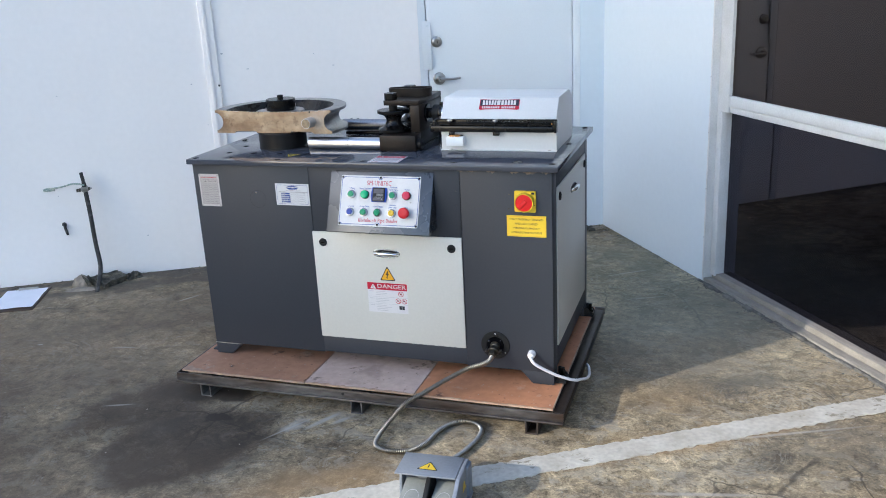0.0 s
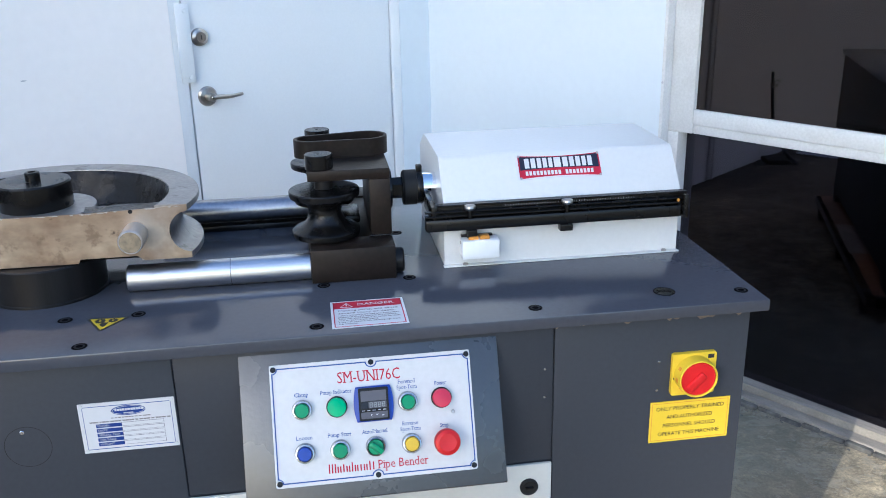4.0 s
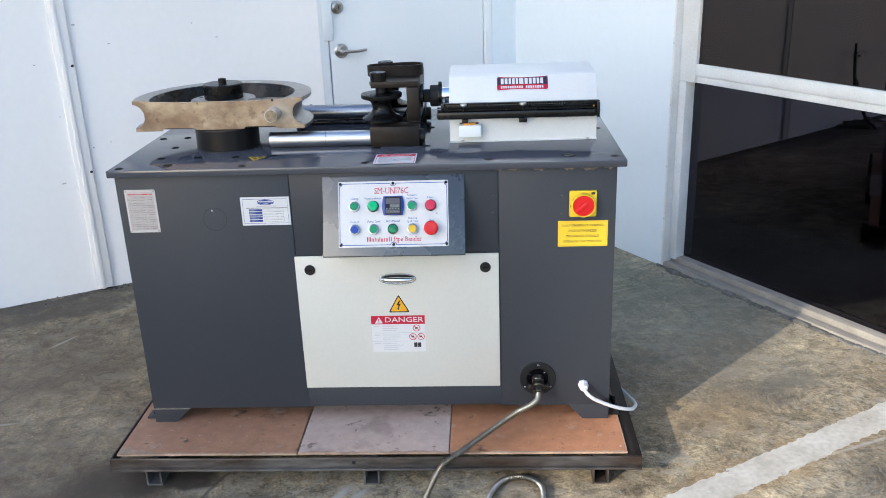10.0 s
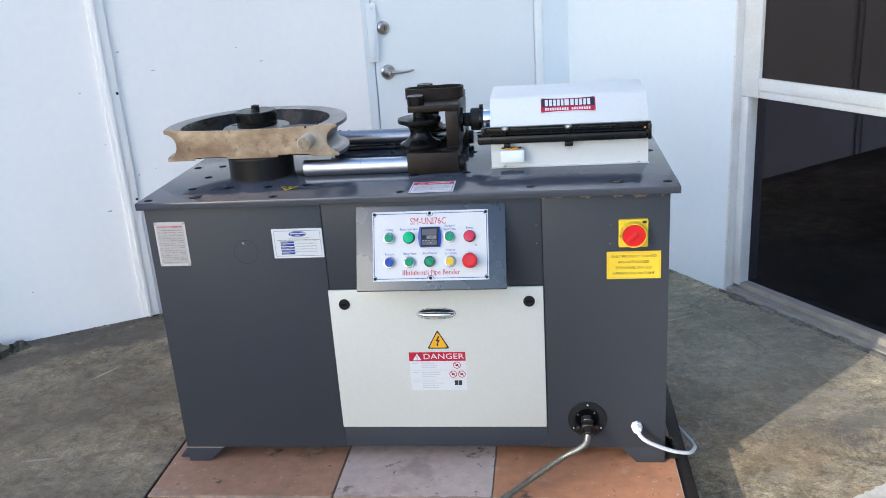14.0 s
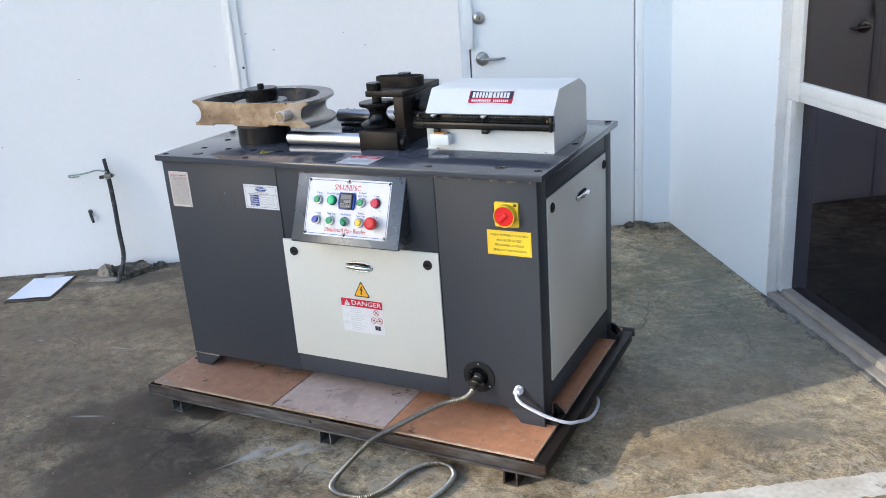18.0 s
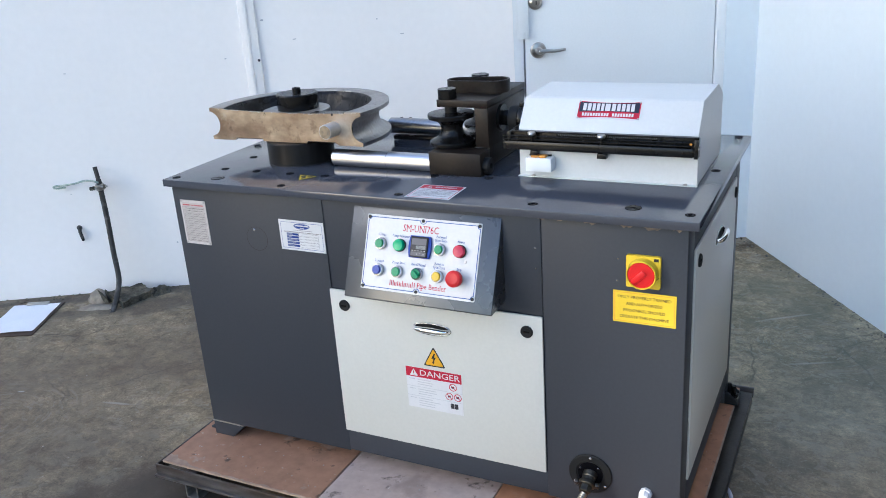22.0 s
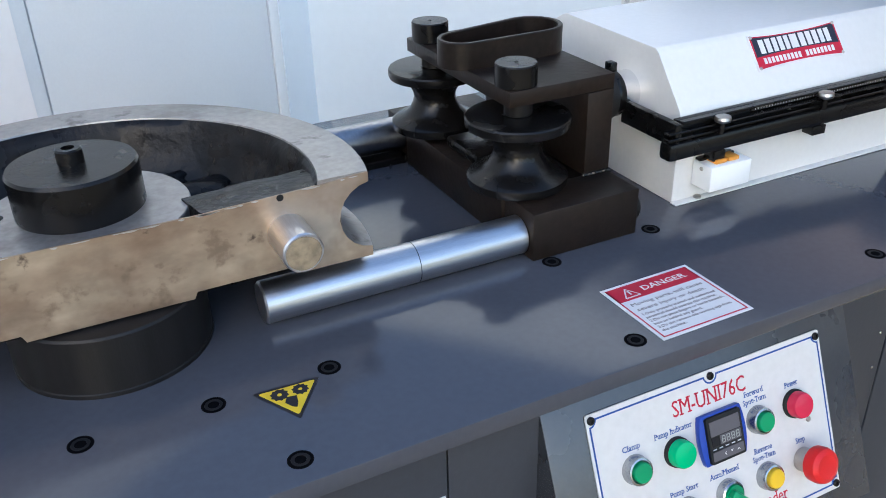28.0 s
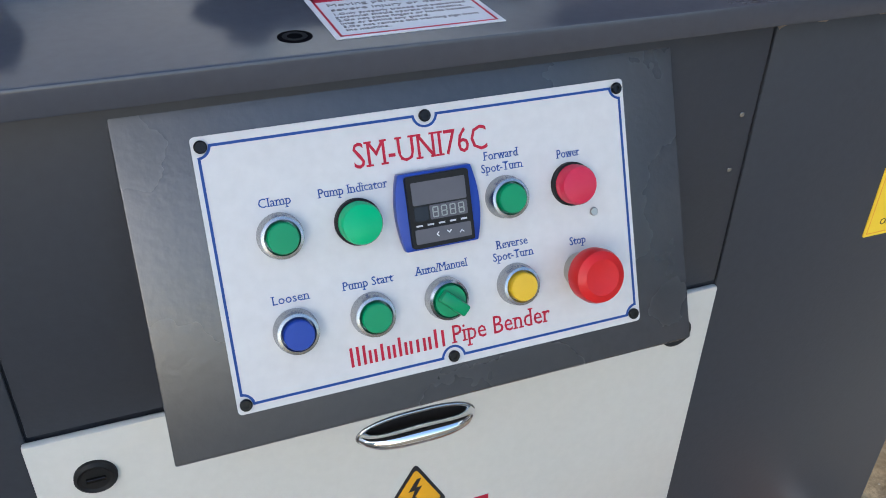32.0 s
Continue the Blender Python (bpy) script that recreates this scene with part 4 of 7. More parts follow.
def cabinet():
    # tabletop
    part("tabletop", box(-0.008, 1.436, -0.016, 0.757, 0.898, TZ, 0.0025), "table", bender, "thick charcoal steel tabletop, glossy")
    # front skins
    f = 0.004
    part("front_panel", box(bx0, 0.4995, 0, f, BZ, 0.897, 0.0012), "charcoal", bender)
    part("front_panel", box(1.0865, bx1, 0, f, BZ, 0.897, 0.0012), "charcoal", bender)
    part("front_panel", box(0.5015, 1.0845, 0.001, f, DZ1 + 0.003, 0.897, 0.0008), "charcoal", bender)
    part("plinth_panel", box(0.4995, 1.0865, 0.0005, f, BZ + 0.004, DZ0 - 0.002, 0.0008), "charcoal", bender)
    # inner carcass, set back so that joints read as dark lines
    part("carcass", box(bx0 + 0.003, bx1 - 0.004, f + 0.001, by1 - 0.004, BZ + 0.002, 0.8975), "charcoal", bender)
    # right side frame round its door
    for y0, y1, z0, z1 in ((0.0045, 0.072, BZ, 0.897), (0.668, by1, BZ, 0.897), (0.072, 0.668, 0.826, 0.897), (0.072, 0.668, BZ, 0.228)):
        part("side_frame", box(bx1 - 0.0035, bx1, y0, y1, z0, z1, 0.0008), "charcoal", bender)
    for y0, y1, z0, z1 in ((0.0045, 0.072, BZ, 0.897), (0.668, by1, BZ, 0.897), (0.072, 0.668, 0.826, 0.897), (0.072, 0.668, BZ, 0.228)):
        part("side_frame", box(bx0, bx0 + 0.0025, y0, y1, z0, z1, 0.0008), "charcoal", bender)
    part("back_panel", box(bx0, bx1, by1 - 0.003, by1, BZ, 0.897, 0.0008), "charcoal", bender)
    # doors
    d = part("cabinet_door", box(DX0, DX1, -0.006, 0.001, DZ0, DZ1, 0.002), "ivory", bender, "ivory painted electrical cabinet door")
    for x in (0.539, 1.046):
        door_lock(bender, on_front(x, 0.609, -0.006))
    grip(d, on_front(0.792, 0.577, -0.006), 0.102)
    s = part("cabinet_door", box(bx1 - 0.001, bx1 + 0.005, 0.074, 0.666, 0.230, 0.824, 0.002), "ivory", bender, "ivory painted side access door")
    side = Matrix.Translation((bx1 + 0.005, 0, 0)) @ pose(0, 0, 0, 90, 0, 90)
    for y in (0.110, 0.640):
        door_lock(bender, side @ pose(y, 0.787, 0))
    grip(s, side @ pose(0.385, 0.751, 0), 0.105)
    l = part("cabinet_door", box(bx0 - 0.005, bx0 + 0.001, 0.074, 0.666, 0.230, 0.824, 0.002), "ivory", bender, "ivory painted side access door")
    left = Matrix.Translation((bx0 - 0.005, 0, 0)) @ pose(0, 0, 0, 90, 0, -90)
    for y in (0.110, 0.640):
        door_lock(bender, left @ pose(-y, 0.787, 0))
    grip(l, left @ pose(-0.385, 0.751, 0), 0.105)
    # feet: folded plate with a slanting inner edge
    for a, c, y in ((bx0, 0.078, 0.0), (bx0, 0.078, by1 - 0.07)):
        part("foot", prism([(a, 0.103), (c - 0.004, 0.103), (c + 0.046, BZ - 0.0005), (a, BZ - 0.0005)], "y", y + 0.001, y + 0.07, 0.001), "charcoal", bender)
        part("foot", prism([(bx1 - 0.078, 0.103), (bx1 + 0.0, 0.103), (bx1 + 0.0, BZ - 0.0005), (bx1 - 0.122, BZ - 0.0005)], "y", y + 0.001, y + 0.07, 0.001), "charcoal", bender)
    for y in (0.02, 0.675):
        lug = part("bracket", box(bx1 + 0.0005, bx1 + 0.040, y, y + 0.070, 0.1035, 0.1115, 0.0015), "rubber", bender, "black holding-down bracket")
        part("bolt", lathe([(0, 0), (0.013, 0), (0.013, 0.011), (0.0075, 0.0115), (0.0075, 0.038), (0, 0.038)], 6), "black", lug, m=pose(bx1 + 0.022, y + 0.036, 0.113))
        part("washer", disc(0.017, 0.1116, 0.113, 0.0004, 20), "bronze", lug, m=pose(bx1 + 0.022, y + 0.036, 0))
        for k in (0.001, 0.061):
            part("bracket_rib", prism([(bx1 + 0.0005, 0.112), (bx1 + 0.036, 0.112), (bx1 + 0.034, 0.118), (bx1 + 0.010, 0.142), (bx1 + 0.0005, 0.142)], "y", y + k, y + k + 0.008, 0.001), "rubber", lug)
    part("foot_lip", box(bx0 - 0.001, 0.122, -0.0022, 0.012, BZ - 0.0030, BZ - 0.0004, 0.0005), "satin", bender, "bright folded edge over the foot")
    lug = part("bracket", box(bx0 - 0.034, 0.001, 0.02, 0.075, 0.1035, 0.109, 0.001), "charcoal", bender)
    part("bolt", lathe([(0, 0), (0.011, 0), (0.011, 0.010), (0.006, 0.0105), (0.006, 0.028), (0, 0.028)], 6), "black", lug, m=pose(-0.006, 0.047, 0.109))
    # blanked round hole with its screw, tiny rivets
    part("cover_disc", lathe([(0.0332, 0.0001), (0.0340, 0.0001), (0.0340, 0.0003), (0.0332, 0.0003)], 48, closed=True), "rubber", bender, m=on_front(0.279, 0.767))
    part("screw", disc(0.0035, 0, 0.003, 0.0008, 12), "chrome", bender, m=on_front(0.275, 0.793, -0.001))
    rnd = random.Random(6)
    for x0, w, h in CHIPS:                 # paint rubbed off under the tabletop's edge
        n = 9
        low = [(x0 + w * k / n, 0.8965 - h * rnd.uniform(0.35, 1.0) * min(1, 2.5 * k / n, 2.5 * (n - k) / n)) for k in range(n + 1)]
        part("paint_chip", prism(low + [(x0 + w, 0.8968), (x0, 0.8968)], "y", -0.0003, 0.0005), "filler", bender, "rubbed tan undercoat showing through")
    for x, z in ((1.071, 0.821), (1.071, 0.771), (1.262, 0.816), (1.261, 0.764)):
        part("rivet", disc(0.0022, 0, 0.001, 0.0003, 10), "bezel", bender, m=on_front(x, z))


def door_lock(parent, m):
    lock = part("lock", lathe([(0, 0), (0.0155, 0), (0.0155, 0.003), (0.013, 0.005), (0.0105, 0.0035), (0, 0.0035)], 28), "rubber", parent, "round black quarter-turn lock", m=m)
    part("lock_core", box(-0.007, 0.007, -0.0016, 0.0016, 0.003, 0.006, 0.0005, 1), "black", lock)


def grip(parent, m, w):
    """Oval chrome surround, a flat black oval for its shaded hollow, and a bowed pull bar across it."""
    w = w * 1.06
    n = 40
    b = bmesh.new()
    loops = []
    for rx, ry, z in ((w / 2, 0.0170, 0.0002), (w / 2, 0.0170, 0.0008), (w / 2 - 0.0015, 0.0158, 0.0022), (w / 2 - 0.0040, 0.0138, 0.0020), (w / 2 - 0.0055, 0.0126, 0.0008)):
        loops.append([b.verts.new((rx * math.copysign(abs(math.cos(a)) ** 0.75, math.cos(a)), ry * math.sin(a), z)) for a in [2 * math.pi * i / n for i in range(n)]])
    for p, q in zip(loops, loops[1:]):
        for i in range(n):
            b.faces.new((p[i], p[(i + 1) % n], q[(i + 1) % n], q[i]))
    h = part("handle", b, "bezel", parent, "polished chrome oval pull handle", m=m, smooth=60)
    # flat black oval puts the hollow's shade into colour
    part("hollow", prism([((w / 2 - 0.005) * math.copysign(abs(math.cos(a)) ** 0.75, math.cos(a)), 0.0130 * math.sin(a)) for a in [2 * math.pi * i / n for i in range(n)]], "z", 0.0006, 0.0012), "rubber", h)
    pts = [(u * (w / 2 - 0.0055), 0.0010 + 0.0015 * (1 - u * u), 0.0020 + 0.0125 * (1 - u ** 4) ** 0.7) for u in [-1 + i / 10 for i in range(21)]]
    bar = tube(pts, lambda i: 0.0052 + 0.0034 * (1 - (i / 10 - 1) ** 2), 16)
    part("bar", bar, "chrome", h, smooth=60)


cabinet()


def table_bolts():
    """Socket screws sunk in the tabletop."""
    small = [(0.103, 0.119), (0.213, 0.119), (0.326, 0.117), (0.437, 0.120), (0.372, 0.012), (0.717, 0.017), (0.731, 0.187), (0.879, 0.196),
             (1.060, 0.023), (1.408, 0.030), (0.020, 0.011), (0.102, 0.250), (0.098, 0.385), (0.020, 0.378), (1.402, 0.381), (1.406, 0.735), (0.213, 0.40), (0.02, 0.735), (0.88, 0.45)]
    ring = mesh_of(lathe([(0.0082, -0.0002), (0.0080, 0.0002), (0.0052, 0.0002), (0.0050, -0.0002)], 20, closed=True), "screw", "screwhead")
    # flat near-black disc drawn for the shaded well round the screw
    well = mesh_of(lathe([(0, 0.0001), (0.0112, 0.0001), (0.0112, 0.0004), (0, 0.0004)], 24), "screw_well", "hole")
    for x, y in small:
        o = new("screw", ring)
        o.matrix_basis, o.parent = pose(x, y, TZ + 0.0006), bender
        tagged(o, "black socket head screw sunk in the tabletop")
        w = new("socket", well)
        w.parent, w.matrix_basis = o, pose(0, 0, -0.0005)
    for x, y, a in ((0.146, 0.034, 25), (1.283, 0.048, -20)):
        o = part("lifting_plug", disc(0.0165, 0, 0.0009, 0.0005, 28), "black", bender, "slotted black lifting-hole plug", m=pose(x, y, TZ + 0.0002, 0, 0, a))
        part("slot", box(-0.012, 0.012, -0.0013, 0.0013, 0.0009, 0.0011), "hole", o)
        part("seat_ring", lathe([(0.0162, 0.0002), (0.0182, 0.0002), (0.0182, 0.0005), (0.0162, 0.0005)], 28, closed=True), "hole", o)


table_bolts()


# ---------------------------------------------------------------- sloping control panel
PS = math.atan2(0.0708, 0.1683)               # lean of the panel's face
def on_panel(x, v, out=0.0):
    """x along the machine, v metres above the plate's middle on the sloping face."""
    c = Vector((0, -0.0422, 0.7860))
    up, nrm = Vector((0, math.sin(PS), math.cos(PS))), Vector((0, -math.cos(PS), math.sin(PS)))
    m = Matrix.Identity(4)
    for i, col in enumerate((Vector((1, 0, 0)), up, nrm)):
        m.col[i][:3] = col
    m.translation = Vector((x, 0, 0)) + c + up * v + nrm * out
    return m


def control_panel():
    top, low = on_panel(0, 0.1098).translation, on_panel(0, -0.1195).translation
    k = 0.0012
    prof = [(0.003, low.z + 0.004), (low.y + 0.004, low.z), (low.y + k, low.z + 0.004), (top.y + k, top.z), (0.003, top.z)]
    b = prism([(y, z) for y, z in prof], "x", 0.597, 0.992, 0.0012)
    part("control_panel", b, "panelpaint", bender, "sloping charcoal control box with orange-peel paint")
    W, H = 0.3055, 0.1830
    plate = part("face_plate", sheet(W, H, 0.0012, 0.003), "plate", bender, "brushed white plate with blue border and red lettering", m=on_panel(0.7945, 0.0, 0.0002))
    z = 0.0013
    # blue border with scalloped corners
    for x0, x1, y0, y1 in ((-0.1411, -0.0086, 0.0844, 0.0862), (0.0086, 0.1411, 0.0844, 0.0862), (-0.1411, -0.0086, -0.0862, -0.0844), (0.0086, 0.1411, -0.0862, -0.0844), (-0.1498, -0.1480, -0.0776, 0.0776), (0.1480, 0.1498, -0.0776, 0.0776)):
        part("border", box(x0, x1, y0, y1, z, z + 0.0003), "blueprint", plate)
    for cx, cy, a0, a1 in ((-0.1498, 0.0862, 270, 360), (0.1498, 0.0862, 180, 270), (0.1498, -0.0862, 90, 180), (-0.1498, -0.0862, 0, 90)):
        part("border", arc_strip(0.0075, 0.0092, a0, a1), "blueprint", plate, m=pose(cx, cy, z))
    for cy, a0, a1 in ((0.0862, 180, 360), (-0.0862, 0, 180)):
        part("border", arc_strip(0.0075, 0.0092, a0, a1), "blueprint", plate, m=pose(0, cy, z))
    for x in (-0.1470, 0, 0.1470):
        for y in (-0.0850, 0.0850):
            part("screw", lathe([(0, 0), (0.0042, 0), (0.0042, 0.0016), (0.0034, 0.0024), (0.0018, 0.0024), (0.0016, 0.0012), (0, 0.0012)], 16), "black", plate, m=pose(x, y, z))
    words("title", "SM-UNI76C", 0.021, "redprint", plate, pose(-0.0045, 0.0640, z) @ Matrix.Diagonal((1, 1.16, 1, 1)), width=0.095, serif=True)
    words("title", "Pipe Bender", 0.0155, "redprint", plate, pose(0.0388, -0.0702, z) @ Matrix.Diagonal((1, 1.22, 1, 1)), width=0.0765, serif=True)
    x = -0.0735                            # the maker's line in front of it, as plain bars
    for w, h, n in ((0.0105, 1.0, 3), (0.0055, 0.68, 2), (0.0030, 0.88, 1), (0.0055, 0.68, 2), (0.0022, 1.0, 1), (0.0052, 0.68, 2), (0.0036, 0.68, 1), (0.0055, 0.68, 2), (0.0030, 1.0, 1), (0.0030, 0.88, 1)):
        for k in range(n):
            c = x + w * (k + 0.5) / n if n == 1 else x + 0.0008 + (w - 0.0016) * k / (n - 1)
            part("title_bar", box(c - 0.0010, c + 0.0010, -0.0765, -0.0765 + 0.0137 * h, z, z + 0.0003), "redprint", plate)
        x += w + 0.0024
    rows = ((-0.1075, 0.0220, "Clamp", "green"), (-0.0555, 0.0222, "Pump Indicator", "lamp"), (0.0520, 0.0212, "Forward\nSpot-Turn", "green"), (0.1040, 0.0222, "Power", "redlamp"),
            (-0.1072, -0.0424, "Loosen", "blueb"), (-0.0544, -0.0421, "Pump Start", "green"), (-0.0012, -0.0418, "Auto/Manuel", "selector"), (0.0535, -0.0424, "Reverse\nSpot-Turn", "yellowb"), (0.1055, -0.0423, "Stop", "stop"))
    for x, y, txt, kind in rows:
        two = "\n" in txt
        up = 0.0256 if two else 0.0220
        words("caption", txt, 0.0086, "blueprint", plate, pose(x, y + up, z), width={"Pump Indicator": 0.047, "Clamp": 0.021, "Power": 0.018, "Loosen": 0.024, "Pump Start": 0.035, "Auto/Manuel": 0.038, "Stop": 0.013}.get(txt, 0.031), serif=True)
        button(bender, on_panel(0.7945 + x, y, 0.0015), kind)
    part("earth_screw", disc(0.0032, 0, 0.002, 0.0006, 12), "satin", plate, "small steel screw", m=pose(0.1205, -0.0010, z))
    meter(bender, on_panel(0.7945, 0.0225, 0.0015))


def arc_strip(r0, r1, a0, a1, h=0.0003, n=12):
    out = [(r1 * math.cos(radians(a0 + (a1 - a0) * i / n)), r1 * math.sin(radians(a0 + (a1 - a0) * i / n))) for i in range(n + 1)]
    inn = [(r0 * math.cos(radians(a0 + (a1 - a0) * i / n)), r0 * math.sin(radians(a0 + (a1 - a0) * i / n))) for i in range(n, -1, -1)]
    return prism(out + inn, "z", 0, h)


def button(plate, m, kind):
    if kind in ("green", "blueb", "yellowb"):
        b = part("push_button", lathe([(0, 0), (0.0152, 0), (0.0152, 0.003), (0.0146, 0.005), (0.0144, 0.009), (0.0138, 0.0108), (0.0118, 0.0112), (0.0112, 0.0100), (0.0110, 0.006), (0, 0.006)], 36), "bezel", plate, "round push button in a chrome bezel", m=m)
        part("button_cap", lathe([(0, 0.006), (0.0106, 0.006), (0.0104, 0.0140), (0.0096, 0.0152), (0, 0.0154)], 32), kind, b)
    elif kind in ("lamp", "redlamp"):
        b = part("indicator_lamp", lathe([(0, 0), (0.0158, 0), (0.0158, 0.004), (0.0148, 0.005), (0, 0.005)], 36), "rubber", plate, "round indicator lamp", m=m)
        part("lens", lathe([(0, 0.005), (0.0144, 0.005), (0.0142, 0.0125), (0.0130, 0.0148), (0.006, 0.0158), (0, 0.0160)], 36), "greenl" if kind == "lamp" else "crimson", b)
    elif kind == "selector":
        b = part("selector_switch", lathe([(0, 0), (0.0152, 0), (0.0152, 0.003), (0.0142, 0.009), (0.0125, 0.0105), (0.0110, 0.008), (0, 0.008)], 36), "bezel", plate, "green selector switch in a chrome bezel", m=m)
        part("selector_knob", lathe([(0, 0.008), (0.0112, 0.008), (0.0110, 0.012), (0, 0.0122)], 32), "green", b)
        k = part("selector_lever", box(-0.0044, 0.0044, -0.0125, 0.0095, 0.012, 0.0190, 0.0018), "green", b, m=pose(0, 0, 0, 0, 0, 48))
    else:
        b = part("emergency_stop", lathe([(0, 0), (0.0135, 0), (0.0135, 0.010), (0.0125, 0.014), (0, 0.014)], 32), "satin", plate, "red mushroom emergency stop button", m=m)
        part("mushroom", lathe([(0, 0.014), (0.0150, 0.014), (0.0195, 0.018), (0.0200, 0.026), (0.0185, 0.0305), (0.013, 0.0330), (0.006, 0.0322), (0, 0.0320)], 40), "red", b)


def meter(plate, m):
    n = 10
    side = [(0.0262 + 0.0040 * (1 - (i / 5 - 1) ** 2), -0.0265 + 0.053 * i / n) for i in range(n + 1)]
    t = part("digital_meter", prism(side + [(-x, -y) for x, y in side], "z", 0, 0.0070, 0.001), "blueb", plate, "digital temperature meter in a blue collar", m=m)
    part("bezel", sheet(0.0450, 0.0490, 0.0105, 0.0020), "rubber", t)
    z = 0.0105
    part("window", sheet(0.0385, 0.0155, 0.0006, 0.001), "lcdg", t, m=pose(0, 0.0125, z))
    part("window", sheet(0.0270, 0.0098, 0.0006, 0.001), "lcdg", t, m=pose(0.0055, -0.0012, z))
    part("window", sheet(0.0100, 0.0098, 0.0006, 0.001), "lcd", t, m=pose(-0.0140, -0.0012, z))
    for i in range(4):
        x = -0.0040 + i * 0.0062
        for dx, dy, w, h in ((0, 0.0033, 0.0034, 0.0008), (0, 0, 0.0034, 0.0008), (0, -0.0033, 0.0034, 0.0008), (-0.0018, 0.0017, 0.0008, 0.003), (0.0018, 0.0017, 0.0008, 0.003), (-0.0018, -0.0017, 0.0008, 0.003), (0.0018, -0.0017, 0.0008, 0.003)):
            part("digit", box(x + dx - w / 2, x + dx + w / 2, dy - 0.0012 - h / 2, dy - 0.0012 + h / 2, z + 0.0006, z + 0.0008), "lcdd", t)
    part("key_strip", sheet(0.0400, 0.0100, 0.0008, 0.001), "lcdg", t, m=pose(0, -0.0165, z))
    for i in range(3):
        x = -0.0050 + i * 0.0090
        ch = bmesh.new()
        box(-0.0002, 0.0022, -0.0003, 0.0003, 0, 0.0002, bm=ch)
        box(-0.0003, 0.0003, -0.0002, 0.0022, 0, 0.0002, bm=ch)
        part("chevron", ch, "labelw", t, m=pose(x, -0.0165, z + 0.0008, 0, 0, (-45, 45, -135)[i]))
    for i in range(5):
        part("mark", box(-0.0185 + i * 0.0080, -0.0140 + i * 0.0080, -0.0098, -0.0086, z, z + 0.0002), "greyprint", t)


control_panel()


# ---------------------------------------------------------------- bending die and its spindle
DCX, DCY, FACE = 0.265, 0.267, 0.196
RO, ZL, ZU = 0.2635, 0.982, 1.0735


def groove(n=10):
    """The hollow in the rim, from the lower flange to the upper one, as (radius, height)."""
    cz, rad, off = (ZL + ZU) / 2, 0.036, 0.004
    a = math.acos(off / rad)
    return [(RO + off - rad * math.cos(-a + 2 * a * i / n), cz + rad * math.sin(-a + 2 * a * i / n)) for i in range(n + 1)]


def half(b, fill=True):
    """Keeps what lies behind the die's flat face (local y = FACE - DCY)."""
    bmesh.ops.bisect_plane(b, geom=b.verts[:] + b.edges[:] + b.faces[:], plane_co=(0, FACE - DCY + 0.0015, 0), plane_no=(0, -1, 0), clear_outer=True)
    if fill:
        bmesh.ops.holes_fill(b, edges=[e for e in b.edges if e.is_boundary])
    return b


def chunk(corners, seed, rough, cuts=6):
    """A broken block: eight corners, its faces cut up and roughened."""
    b = bmesh.new()
    v = [b.verts.new(c) for c in corners]
    for q in ((0, 1, 2, 3), (4, 5, 6, 7), (0, 1, 5, 4), (1, 2, 6, 5), (2, 3, 7, 6), (3, 0, 4, 7)):
        b.faces.new([v[i] for i in q])
    bmesh.ops.subdivide_edges(b, edges=b.edges[:], cuts=cuts, use_grid_fill=True)
    bmesh.ops.recalc_face_normals(b, faces=b.faces)
    for p in b.verts:
        k = Vector((seed * 3.7, 0, 0))
        p.co += Vector((noise.noise(p.co * 26 + k), noise.noise(p.co * 26 + k * 2), noise.noise(p.co * 31 - k))) * rough
        p.co += Vector((noise.noise(p.co * 90 + k), noise.noise(p.co * 90 - k), noise.noise(p.co * 80 + k * 3))) * rough * 0.45
    return b


